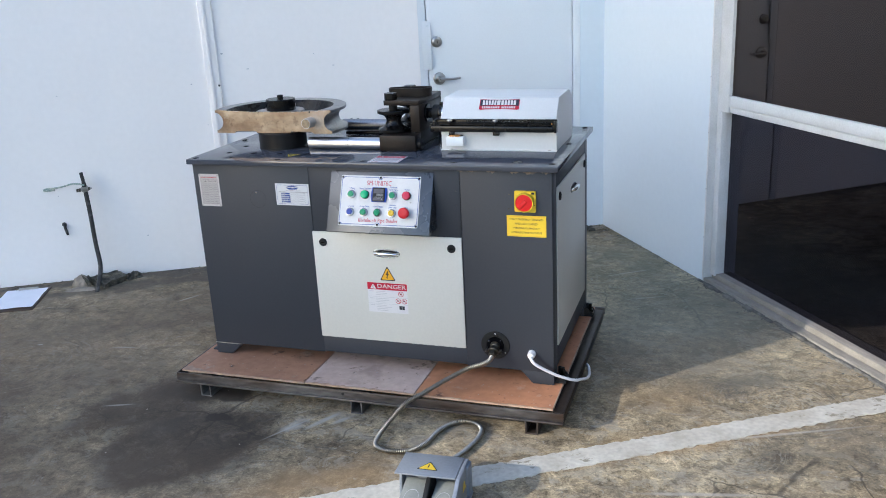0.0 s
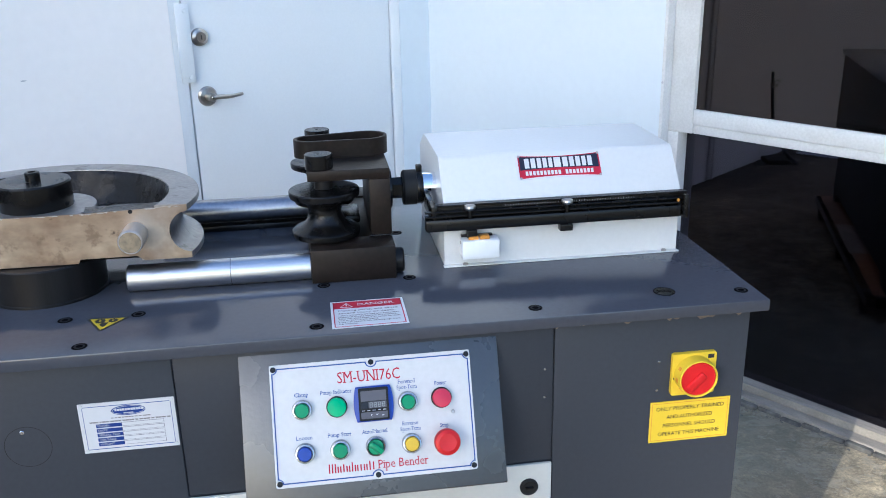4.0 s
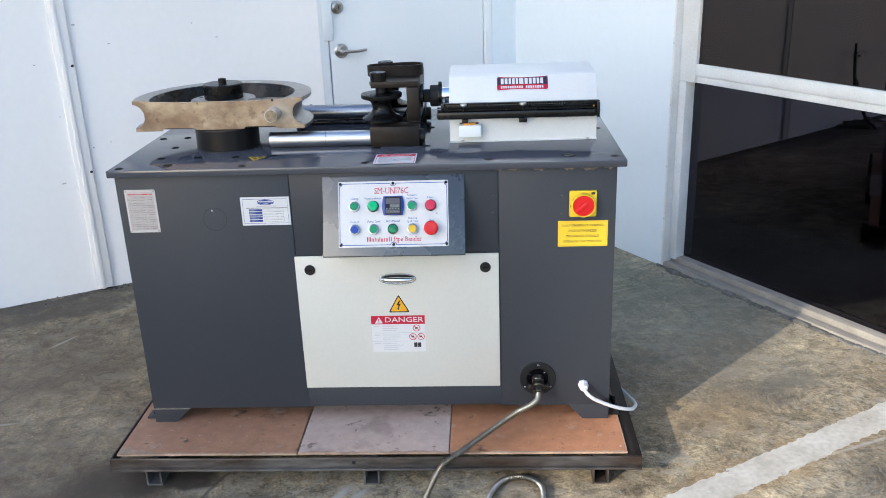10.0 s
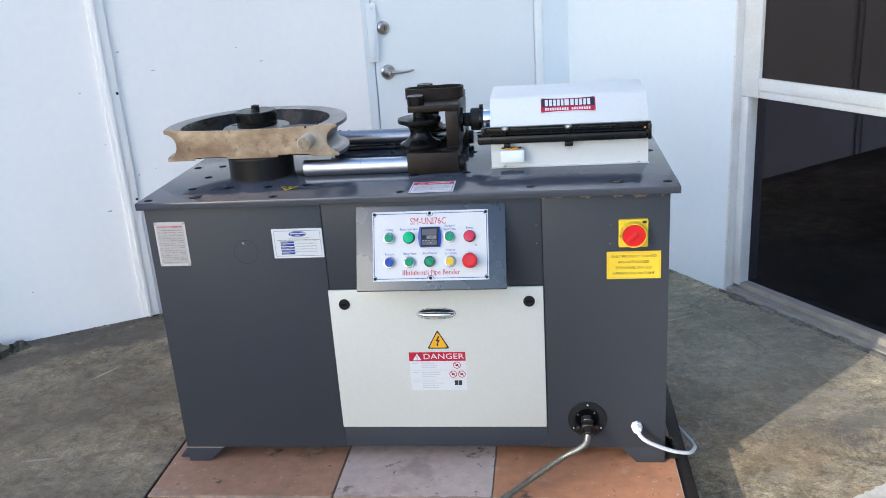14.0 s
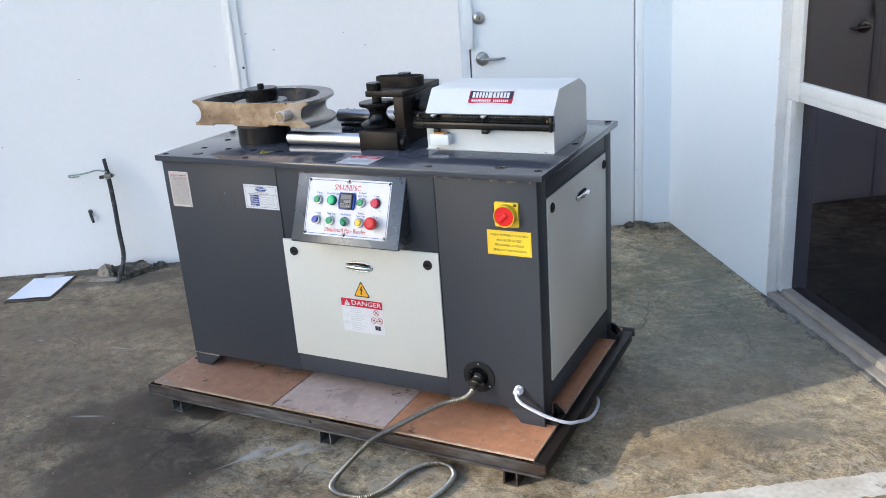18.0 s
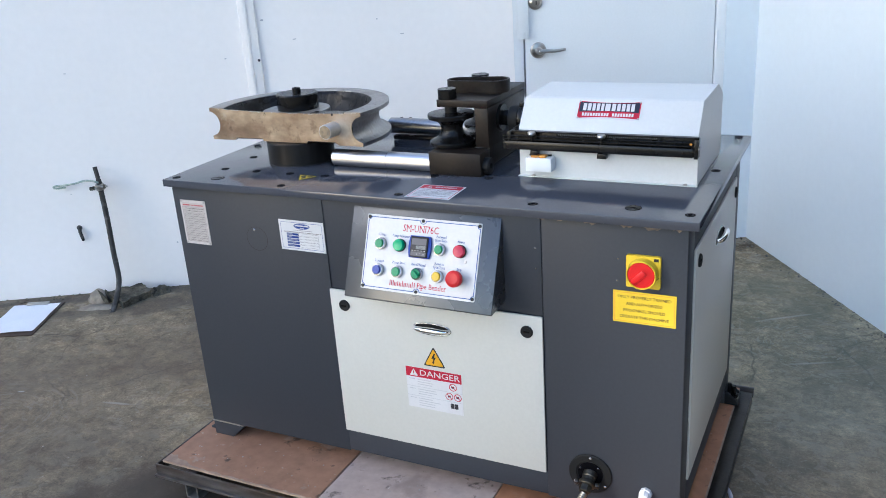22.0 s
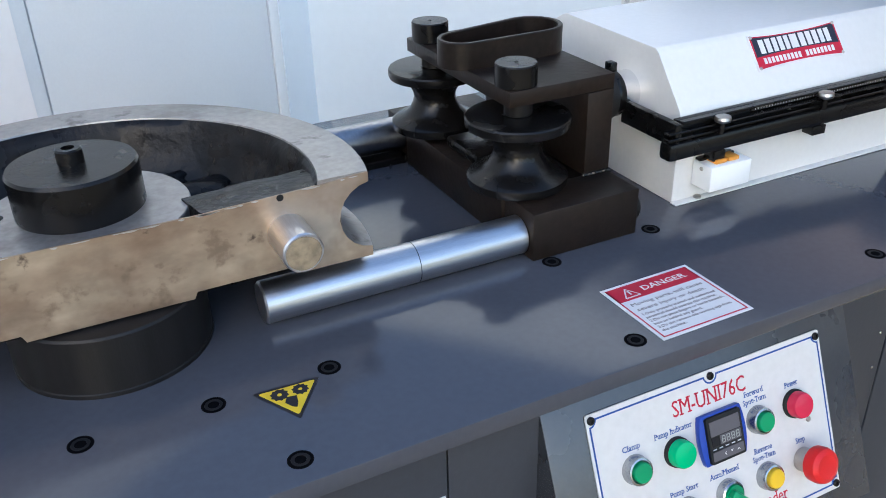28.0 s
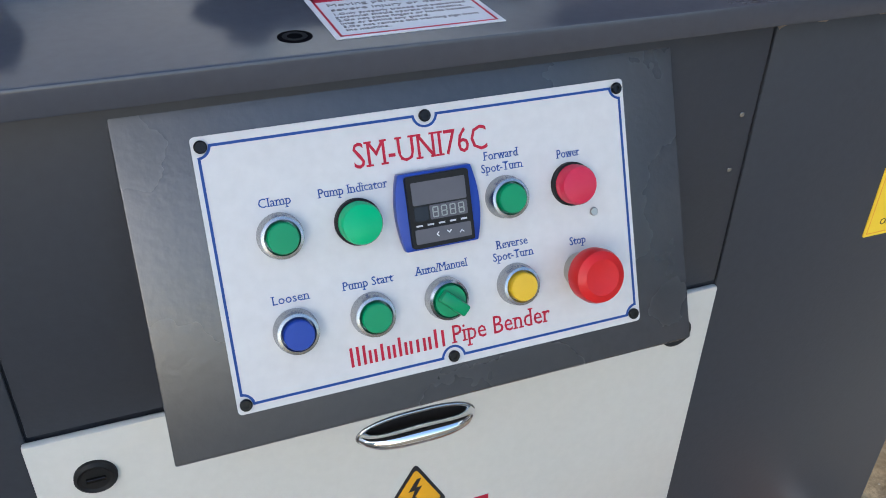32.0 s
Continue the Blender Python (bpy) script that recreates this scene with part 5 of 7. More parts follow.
def bending_die():
    m = pose(DCX, DCY, 0)
    d = thing("bending_die", "half-round cast steel bending former with rusty flat face", "die", m=m)
    g = groove()
    rim = [(RO, ZL)] + g + [(RO, ZU), (RO - 0.002, ZU + 0.0008), (0.2150, ZU + 0.0008), (0.2142, ZU - 0.001), (0.2142, ZU - 0.012), (0.205, ZL + 0.022), (0.186, ZL + 0.004), (0.186, ZL)]
    part("rim", half(lathe(rim, 96, closed=True)), "machined", d, "machined steel rim with a hollow pipe groove")
    web = [(0.2141, ZU - 0.0008), (0.2132, ZU - 0.0008), (0.210, ZU - 0.010), (0.206, ZU - 0.020), (0.202, ZU - 0.031), (0.196, ZU - 0.040), (0.188, ZL + 0.036), (0.178, ZL + 0.026), (0.165, ZL + 0.020), (0.150, ZL + 0.017), (0.130, ZL + 0.015), (0.110, ZL + 0.014), (0.0962, ZL + 0.016), (0.0962, ZL + 0.006), (0.1855, ZL + 0.006), (0.204, ZL + 0.023), (0.2141, ZU - 0.013)]
    b = lathe(web, 120, closed=True)
    for v in b.verts:                      # uneven sand-cast skin
        rad = math.hypot(v.co.x, v.co.y)
        if 0.100 < rad < 0.211:
            v.co += Vector((0, 0, 1)) * (noise.noise(v.co * 24) * 0.0036 + noise.noise(v.co * 70) * 0.0016) - Vector((v.co.x, v.co.y, 0)) / rad * (abs(noise.noise(v.co * 30 + Vector((5, 0, 0)))) * 0.0042 + abs(noise.noise(v.co * 85 + Vector((2, 0, 0)))) * 0.0024)
    gone = []                              # cored window through the web beside the hub
    for f in b.faces:
        c = f.calc_center_median()
        if 112 < math.degrees(math.atan2(c.y, c.x)) % 360 < 150 and 0.104 < math.hypot(c.x, c.y) < 0.172 and c.z < ZL + 0.03:
            gone.append(f)
    bmesh.ops.delete(b, geom=gone, context='FACES')
    part("web", half(b, False), "casting", d, "oily black cast web", smooth=60)
    hub = [(0.030, ZL + 0.004), (0.0955, ZL + 0.004), (0.0955, ZU - 0.012), (0.0945, ZU - 0.0105), (0.030, ZU - 0.0105)]
    part("hub", half(lathe(hub, 64, closed=True)), "machined", d, "turned steel hub disc")
    hx = math.sqrt(RO ** 2 - (DCY - FACE) ** 2)
    # bar behind the flat face, in two arms beside the hub, and a rough rib behind the left one
    y0 = FACE - DCY + 0.0018
    for s, wide, top in ((-1, 0.030, 0.0085), (1, 0.050, 0.0060)):
        low = [(s * 0.090, y0, ZL + 0.012), (s * 0.224, y0, ZL + 0.012), (s * 0.205, y0 + wide + 0.012, ZL + 0.012), (s * 0.080, y0 + wide, ZL + 0.012)]
        high = [(s * 0.092, y0, ZU - top), (s * 0.222, y0, ZU - top + 0.002), (s * 0.206, y0 + wide + 0.006, ZU - top - 0.003), (s * 0.084, y0 + wide - 0.004, ZU - top - 0.002)]
        part("arm", chunk(low + high, 3 + s, 0.0016, 9), "casting", d, smooth=40)
    low = [(-0.092, y0 + 0.040, ZL + 0.010), (-0.206, y0 + 0.050, ZL + 0.010), (-0.196, y0 + 0.082, ZL + 0.010), (-0.086, y0 + 0.062, ZL + 0.010)]
    high = [(-0.094, y0 + 0.042, ZU - 0.026), (-0.202, y0 + 0.054, ZU - 0.020), (-0.192, y0 + 0.076, ZU - 0.024), (-0.090, y0 + 0.056, ZU - 0.030)]
    part("rib", chunk(low + high, 9, 0.0050, 12), "casting", d, smooth=60)
    for k, (x, y, sx, sy, sz) in enumerate(((0.120, 0.105, 0.050, 0.026, 0.012), (0.165, 0.060, 0.034, 0.030, 0.014), (0.085, 0.150, 0.040, 0.018, 0.010), (-0.120, 0.115, 0.050, 0.022, 0.011), (-0.165, 0.070, 0.028, 0.030, 0.012), (0.010, 0.172, 0.045, 0.014, 0.009))):
        crust = bmesh.new()
        bmesh.ops.create_icosphere(crust, subdivisions=3, radius=1)
        for v in crust.verts:
            v.co *= 1 + 0.45 * noise.noise(v.co * 2.1 + Vector((k * 5.1, 0, 0))) + 0.2 * noise.noise(v.co * 6.0 + Vector((0, k * 3.3, 0)))
            v.co = Vector((x + v.co.x * sx, y + v.co.y * sy, ZL + 0.030 + v.co.z * sz))
        part("grease_crust", crust, "casting", d, "lumpy black grease on the casting", smooth=60)
    right = [(hx, ZL), *[(hx - (RO - r), z) for r, z in g], (hx, ZU), (hx - 0.012, ZU), (0.205, ZU - 0.003), (0.09, ZU - 0.0065)]
    outline = right + [(-x, z) for x, z in reversed(right)] + [(-0.178, ZL + 0.0005), (-0.166, ZL + 0.0085), (-0.0765, ZL + 0.0085), (-0.073, ZL + 0.0015), (0.073, ZL + 0.0015), (0.0765, ZL + 0.0085), (0.166, ZL + 0.0085), (0.178, ZL + 0.0005)]
    part("flat_face", prism(outline, "y", FACE - DCY - 0.0005, FACE - DCY + 0.0015), "rusty", d, "flat oiled raw steel face with brown rust bloom", smooth=20)
    rnd = random.Random(52)
    for i in range(26):
        x, w, h = rnd.uniform(-0.235, 0.235), rnd.uniform(0.004, 0.020), rnd.uniform(0.0008, 0.0022)
        z = ZU - 0.0068 + 0.0040 * max(0.0, abs(x) - 0.09) / 0.115
        pts = [(x + w * u, z - h * v * rnd.uniform(0.6, 1)) for u, v in ((0, 0), (0.3, 0.8), (0.7, 1), (1, 0.2), (0.6, -0.1))]
        part("edge_chip", prism(pts, "y", FACE - DCY - 0.0009, FACE - DCY - 0.0004), "shaft", d)
    pin = part("stop_pin", lathe([(0, 0), (0.0198, 0), (0.0198, 0.046), (0.0185, 0.0478), (0, 0.048)], 32), "shaft", d, "projecting round steel pin", m=pose(0.1685, FACE - DCY, 1.029, 90))
    part("pin_end", disc(0.0172, 0.0475, 0.0484, 0.0005, 28), "pinend", pin)
    for x, z in ((0.165, 1.0665),):
        part("pin_hole", disc(0.0035, 0, 0.0008, 0.0002, 12), "rubber", d, m=pose(x, FACE - DCY - 0.0004, z, 90))
    cap = part("clamping_cap", lathe([(0, 1.0628), (0.0580, 1.0628), (0.0584, 1.064), (0.0584, 1.104), (0.0565, 1.107), (0, 1.1075)], 64), "black", d, "black clamping cap", m=pose(-0.001, 0.012, 0))
    part("centre_screw", lathe([(0, 1.107), (0.0120, 1.107), (0.0120, 1.120), (0.0105, 1.1215), (0.006, 1.1215), (0.0055, 1.112), (0, 1.112)], 32), "black", cap)
    part("hub_hole", disc(0.007, 0, 0.0006, 0.0002, 14), "rubber", d, m=pose(-0.075, 0.022, ZU - 0.0105))


bending_die()
boss = part("spindle_boss", lathe([(0, TZ), (0.0955, TZ), (0.0955, TZ + 0.004), (0.0945, TZ + 0.005), (0.0950, 0.979), (0.0935, 0.9815), (0, 0.982)], 72), "turned", bender, "dark turned steel spindle boss", m=pose(DCX, DCY, 0))


# ---------------------------------------------------------------- sliding roller head
def rod(y, x0, x1, r, z, seam=None, mat="shaft"):
    t = thing("guide_rod", "polished round steel guide rod", "rod", "guide rods of the roller head")
    along = pose(0, y, z, 0, 90, 0)
    part("shaft", lathe([(0, x0), (r - 0.002, x0), (r, x0 + 0.002), (r, x1), (0, x1)], 40), mat, t, m=along)
    if seam:
        part("seam", lathe([(r + 0.0002, seam - 0.0004), (r + 0.0004, seam - 0.0003), (r + 0.0004, seam + 0.0003), (r + 0.0002, seam + 0.0004)], 40), "black", t, m=along)
    return t


rod(0.227, 0.405, 0.7105, 0.0228, 0.9412, 0.576)
rear = rod(0.560, 0.40, 0.7105, 0.0240, 0.9550, mat="darkshaft")
part("rail", box(0.42, 0.7105, 0.532, 0.588, TZ + 0.0003, 0.9300, 0.002), "black", rear, "black flat bar under the rod")
for x in (0.44, 0.47):
    part("bolt_hole", disc(0.005, 0, 0.0006, 0.0002, 12), "rubber", rear, m=pose(x, 0.560, 0.9806))

head = thing("roller_head", "blackened steel carriage with two pressure rollers", "machine part")
HX0, HX1 = 0.712, 0.857
part("front_block", box(HX0, HX1, 0.197, 0.262, TZ + 0.0005, 0.9775, 0.0015), "blackbrown", head)
part("base_plate", box(HX0 - 0.004, HX1 - 0.016, 0.2625, 0.5295, TZ + 0.0005, 0.9740, 0.0015), "blackbrown", head)
part("rear_block", box(HX0, HX1, 0.530, 0.600, TZ + 0.0005, 0.9775, 0.0015), "blackbrown", head)
part("upright_plate", prism([(0.2575, 0.978), (0.500, 0.978), (0.500, 1.02), (0.527, 1.070), (0.527, 1.0815), (0.2575, 1.0815)], "x", 0.8205, HX1, 0.0015), "blackbrown", head, "welded upright steel plate")
part("top_plate", box(0.7145, HX1, 0.2575, 0.527, 1.082, 1.1005, 0.0015), "blackbrown", head)
for x0, x1, y, z in ((0.8185, 0.858, 0.262, 0.979),):
    b = tube([(x, y - 0.0045 + 0.0006 * math.sin(x * 900), z) for x in [x0 + (x1 - x0) * i / 24 for i in range(25)]], lambda i: 0.0022 + 0.0006 * math.sin(i * 2.1), 8)
    part("weld_bead", b, "black", head)
for y in (0.2295, 0.565):
    st = part("rod_nut", lathe([(0, 0), (0.0215, 0), (0.0215, 0.013), (0.0195, 0.016), (0.008, 0.016), (0.007, 0.010), (0, 0.010)], 32), "turned", head, m=pose(HX1, y, 0.9412, 0, 90, 0))


def roller(y, n):
    r = part("roller", lathe([(0, 0.9782), (0.052, 0.9782), (0.0590, 0.9800), (0.0600, 0.983), (0.0600, 0.9900), (0.0560, 0.9935), (0.0430, 0.9985), (0.0350, 1.006), (0.0300, 1.016), (0.0284, 1.023), (0.0300, 1.031), (0.0345, 1.039), (0.0420, 1.0452), (0.0560, 1.0495), (0.0612, 1.0515), (0.0622, 1.0545), (0.0622, 1.0610), (0.0608, 1.0630), (0.0560, 1.0636), (0, 1.0636)], 64), "black", head, "waisted black steel roller", m=pose(0.742, y, 0))
    part("washer", disc(0.0165, 1.0638, 1.0818, 0.001, 32), "turned", r)
    rings = [(0, 1.1008), (0.0236, 1.1008)] + [(0.0243, 1.1022 + 0.0228 * k / 14) for k in range(15)] + [(0.0232, 1.1265), (0, 1.1265)]
    b = lathe(rings, 72)
    for k, v in enumerate(list(b.verts)[73:73 + 15 * 72]):      # diamond knurling
        f = 1 - 0.018 * ((k % 72 + k // 72) % 2)
        v.co.x, v.co.y = v.co.x * f, v.co.y * f
    c = part("pin_head", b, "black", head, "black knurled pin head", m=pose(0.736, y - 0.004, 0), smooth=12)
    part("centre_mark", disc(0.0025, 1.1262, 1.1268, 0.0002, 10), "rubber", c)


roller(0.284, 1)
roller(0.502, 2)
part("spacer", box(0.724, 0.806, 0.350, 0.436, 0.9745, 0.9900, 0.005), "black", head)


def loop_link():
    """A pear-shaped ring that stands on the top plate."""
    def pear(rad_a, rad_b):
        ca, cb = (0.722, 0.382), (0.826, 0.392)
        d = math.hypot(cb[0] - ca[0], cb[1] - ca[1])
        base, al = math.atan2(cb[1] - ca[1], cb[0] - ca[0]), math.acos((rad_a - rad_b) / d)
        pts = []
        for i in range(13):
            a = base - al + 2 * al * i / 12
            pts.append((cb[0] + rad_b * math.cos(a), cb[1] + rad_b * math.sin(a)))
        mid0, mid1 = pts[-1], (ca[0] + rad_a * math.cos(base + al), ca[1] + rad_a * math.sin(base + al))
        for k in (0.33, 0.66):
            pts.append((mid0[0] * (1 - k) + mid1[0] * k, mid0[1] * (1 - k) + mid1[1] * k))
        for i in range(13):
            a = base + al + (2 * math.pi - 2 * al) * i / 12
            pts.append((ca[0] + rad_a * math.cos(a), ca[1] + rad_a * math.sin(a)))
        mid0, mid1 = pts[-1], pts[0]
        for k in (0.33, 0.66):
            pts.append((mid0[0] * (1 - k) + mid1[0] * k, mid0[1] * (1 - k) + mid1[1] * k))
        return pts
    out, inn = pear(0.0300, 0.0390), pear(0.0240, 0.0330)
    b = bmesh.new()
    z0, z1, e = 1.1008, 1.1330, 0.0012
    loops = [[b.verts.new((x, y, z)) for x, y in P] for P, z in ((out, z0), (out, z1 - e), ([(ox * 0.8 + ix * 0.2, oy * 0.8 + iy * 0.2) for (ox, oy), (ix, iy) in zip(out, inn)], z1), ([(ox * 0.2 + ix * 0.8, oy * 0.2 + iy * 0.8) for (ox, oy), (ix, iy) in zip(out, inn)], z1), (inn, z1 - e), (inn, z0))]
    for a, c in zip(loops, loops[1:] + loops[:1]):
        for i in range(len(a)):
            j = (i + 1) % len(a)
            b.faces.new((a[i], a[j], c[j], c[i]))
    t = part("link_ring", b, "blackbrown")
    tagged(t, "pear-shaped black steel link ring on the carriage", "link")


loop_link()

# ---------------------------------------------------------------- hydraulic cylinder under its ivory hood
AY, AZ = 0.345, 1.040
ram = thing("hydraulic_ram", "hydraulic ram with black collar pushing the roller head", "ram")
AX = pose(0, AY, AZ, 0, 90, 0)
part("flange", lathe([(0, HX1 + 0.0005), (0.036, HX1 + 0.0005), (0.036, HX1 + 0.008), (0, HX1 + 0.008)], 40), "black", ram, m=AX)
part("hex_nut", lathe([(0, HX1 + 0.008), (0.0185, HX1 + 0.008), (0.020, HX1 + 0.011), (0.020, 0.886), (0, 0.886)], 6), "black", ram, m=AX, smooth=20)
part("collar", lathe([(0, 0.886), (0.0300, 0.886), (0.0325, 0.889), (0.0325, 0.9110), (0.030, 0.9115), (0, 0.9115)], 48), "rubber", ram, m=AX)
part("clamp_ring", lathe([(0, 0.9118), (0.0305, 0.9118), (0.0310, 0.913), (0.0310, 0.922), (0.0305, 0.923), (0, 0.923)], 48), "black", ram, m=AX)
part("clamp_lug", box(0.9120, 0.9228, AY - 0.007, AY + 0.007, AZ + 0.029, AZ + 0.042, 0.002), "black", ram)
part("piston_rod", lathe([(0, 0.923), (0.0265, 0.923), (0.0265, 0.962), (0, 0.962)], 40), "chrome", ram, m=AX)
part("follower_arm", box(0.9235, 0.9335, 0.2192, AY - 0.020, 1.006, 1.035, 0.0012), "black", ram)

HL, HR = 0.947, 1.383
hood = thing("cylinder_hood", "ivory painted steel hood bolted over the cylinder", "hood")
PROF = [(0.240, TZ + 0.0005), (0.240, 1.036), (0.2425, 1.041), (0.291, 1.102), (0.298, 1.1065), (0.490, 1.1095), (0.500, 1.107), (0.560, 1.076), (0.565, 1.070), (0.565, TZ + 0.0005)]
part("cover", prism(PROF, "x", HL, HR, 0.001), "hoodpaint", hood, smooth=20)
part("lip", box(HL - 0.002, HR + 0.002, 0.229, 0.2405, TZ + 0.0004, TZ + 0.0022, 0.0008), "hoodpaint", hood)
for x in (0.985, 1.357):
    part("screw", lathe([(0, 0), (0.0050, 0), (0.0050, 0.0022), (0.0035, 0.0035), (0, 0.0036)], 16), "satin", hood, m=pose(x, 0.2345, TZ + 0.0022))

rule = thing("stop_rail", "black slotted stop rail with thumbscrews along the hood", "rail")
part("channel", box(0.934, 1.386, 0.2285, 0.2385, 1.0125, 1.0360, 0.001), "black", rule)
for z0, z1, y in ((1.0335, 1.0370, 0.2195), (1.0235, 1.0262, 0.2170), (1.0150, 1.0185, 0.2165)):
    part("slat", box(0.934 if z0 > 1.03 else 0.912, 1.388, y, 0.2282, z0, z1, 0.0008, 1), "black", rule)
part("scale_strip", box(1.05, 1.30, 0.2262, 0.2272, 1.0275, 1.0318), "rubber", rule)
for i in range(50):
    part("tick", box(1.055 + i * 0.0048, 1.0558 + i * 0.0048, 0.2258, 0.2261, 1.0285, 1.0308 if i % 5 else 1.0314), "greyprint", rule)
part("lower_bar", box(0.912, 1.378, 0.2125, 0.2345, 0.9905, 1.0135, 0.005, 2), "black", rule)
part("end_plate", box(1.3785, 1.3875, 0.208, 0.2385, 0.9900, 1.0330, 0.001), "black", rule)
part("end_screw", disc(0.003, 0, 0.0015, 0.0004, 12), "orange", rule, m=on_front(1.3705, 1.022, 0.2163))
for x in (0.990, 1.164):
    k = part("thumbscrew", lathe([(0, 1.0275), (0.0045, 1.0275), (0.0050, 1.0290), (0.0095, 1.0300), (0.0105, 1.0330), (0.0095, 1.0365), (0.004, 1.0375), (0, 1.0375)], 24), "satin", rule, "knurled silver thumbscrew", m=pose(x, 0.2135, 0))
    part("thread", lathe([(0, 1.0135), (0.0038, 1.0135), (0.0038, 1.0285), (0, 1.0285)], 14), "black", k)
part("trip_dog", box(1.153, 1.176, 0.2135, 0.2320, 0.9780, 0.9902, 0.001), "black", rule)
part("trip_dog", box(0.985, 1.003, 0.2140, 0.2330, 0.9765, 0.9902, 0.001), "black", rule)

limit = thing("limit_switch", "white limit switch box with orange plunger on the hood", "switch")
part("housing", box(0.975, 1.041, 0.2050, 0.2395, 0.9400, 0.9735, 0.0018), "white", limit)
for x in (0.996, 1.016):
    part("plunger", box(x - 0.0088, x + 0.0088, 0.2110, 0.2290, 0.9735, 0.9790, 0.0012), "orange", limit)
part("lever_plate", box(0.977, 1.033, 0.2290, 0.2380, 0.9737, 0.9770, 0.0005), "black", limit)
part("screw", disc(0.0028, 0, 0.002, 0.0005, 12), "satin", limit, m=pose(0.975, 0.222, 0.967, 0, -90, 0))


# ---------------------------------------------------------------- stickers and plates
def tri_plate(w, h, t, r=0.08):
    """A triangle with blunt corners, its base at y = 0."""
    A = [Vector((-w / 2, 0)), Vector((w / 2, 0)), Vector((0, h))]
    pts = []
    for i in range(3):
        p, q, s = A[i], A[i - 1], A[(i + 1) % 3]
        pts += [tuple(p + (q - p) * r), tuple(p + ((q - p) + (s - p)) * r * 0.28), tuple(p + (s - p) * r)]
    return prism(pts, "z", 0, t)


def bars(parent, m, rows, mat="greyprint", z=0.0012):
    """Unreadable lines of print as thin bars; rows of (x0, x1, y, height)."""
    for x0, x1, y, h in rows:
        part("print_line", box(x0, x1, y - h / 2, y + h / 2, z, z + 0.0002), mat, parent, m=m)


def high_voltage_sign():
    m = on_front(0.7915, 0.4710, -0.0061)
    s = part("warning_sign", tri_plate(0.0625, 0.0570, 0.0008), "blackprint", bender, "yellow high-voltage warning triangle", m=m)
    part("field", tri_plate(0.0520, 0.0470, 0.0003), "amber", s, m=pose(0, 0.0036, 0.0008))
    bolt = [(0.001, 0.037), (-0.007, 0.022), (-0.001, 0.0225), (-0.004, 0.012), (-0.0065, 0.0125), (-0.0015, 0.006), (0.001, 0.0135), (-0.0012, 0.0128), (0.006, 0.0265), (0.0005, 0.026), (0.005, 0.037)]
    part("flash", prism(bolt, "z", 0, 0.0003), "blackprint", s, m=pose(0, 0.001, 0.0011))


def no_symbol(parent, x, y, r):
    part("prohibition_ring", arc_strip(r * 0.82, r, 0, 359.9, 0.0002, 28), "redprint", parent, m=pose(x, y, 0.0010))
    part("prohibition_bar", box(-r * 0.85, r * 0.85, -r * 0.09, r * 0.09, 0.0010, 0.0013), "redprint", parent, m=pose(x, y, 0, 0, 0, -45))
    part("symbol", box(-r * 0.4, r * 0.35, -r * 0.2, r * 0.25, 0.0010, 0.00115), "blackprint", parent, m=pose(x, y, 0, 0, 0, 20))


def danger_label():
    W, H = 0.1585, 0.1185
    s = part("danger_label", sheet(W, H, 0.0008), "labelw", bender, "white danger label with a red heading", m=on_front(0.7860, 0.4015, -0.0061))
    part("heading", box(-W / 2, W / 2, H / 2 - 0.0275, H / 2, 0.0008, 0.0010), "redprint", s)
    words("danger_word", "DANGER", 0.0235, "labelw", s, pose(0.0175, H / 2 - 0.0140, 0.0011), width=0.113)
    part("alert_triangle", tri_plate(0.024, 0.0205, 0.0002), "labelw", s, m=pose(-0.0565, H / 2 - 0.0245, 0.0010))
    part("exclamation", box(-0.0012, 0.0012, 0.006, 0.0145, 0, 0.0002), "redprint", s, m=pose(-0.0565, H / 2 - 0.0245, 0.0012))
    part("exclamation", box(-0.0012, 0.0012, 0.0025, 0.0046, 0, 0.0002), "redprint", s, m=pose(-0.0565, H / 2 - 0.0245, 0.0012))
    for y in (0.0035, -0.0240):
        part("rule", box(-W / 2, W / 2, y - 0.0005, y + 0.0005, 0.0008, 0.0010), "greyprint", s)
    rnd = random.Random(3)
    for x0, y0, n, L in ((-0.047, 0.025, 3, 0.055), (-0.047, -0.0035, 3, 0.062), (-0.047, -0.0305, 4, 0.066)):
        for i in range(n):
            part("print_line", box(x0, x0 + L * rnd.uniform(0.6, 1), y0 - i * 0.0068 - 0.0010, y0 - i * 0.0068 + 0.0010, 0.0008, 0.0010), "greyprint", s)
        part("print_line", box(-0.072, -0.054, y0 - 0.0010, y0 + 0.0010, 0.0008, 0.0010), "greyprint", s)
    no_symbol(s, 0.054, 0.0185, 0.0108)
    no_symbol(s, 0.042, -0.0095, 0.0108)
    no_symbol(s, 0.066, -0.0095, 0.0108)
    for x in (0.0495, 0.0605):
        part("book_symbol", box(x - 0.005, x + 0.005, -0.0440, -0.0290, 0.0008, 0.0010), "blackprint", s)


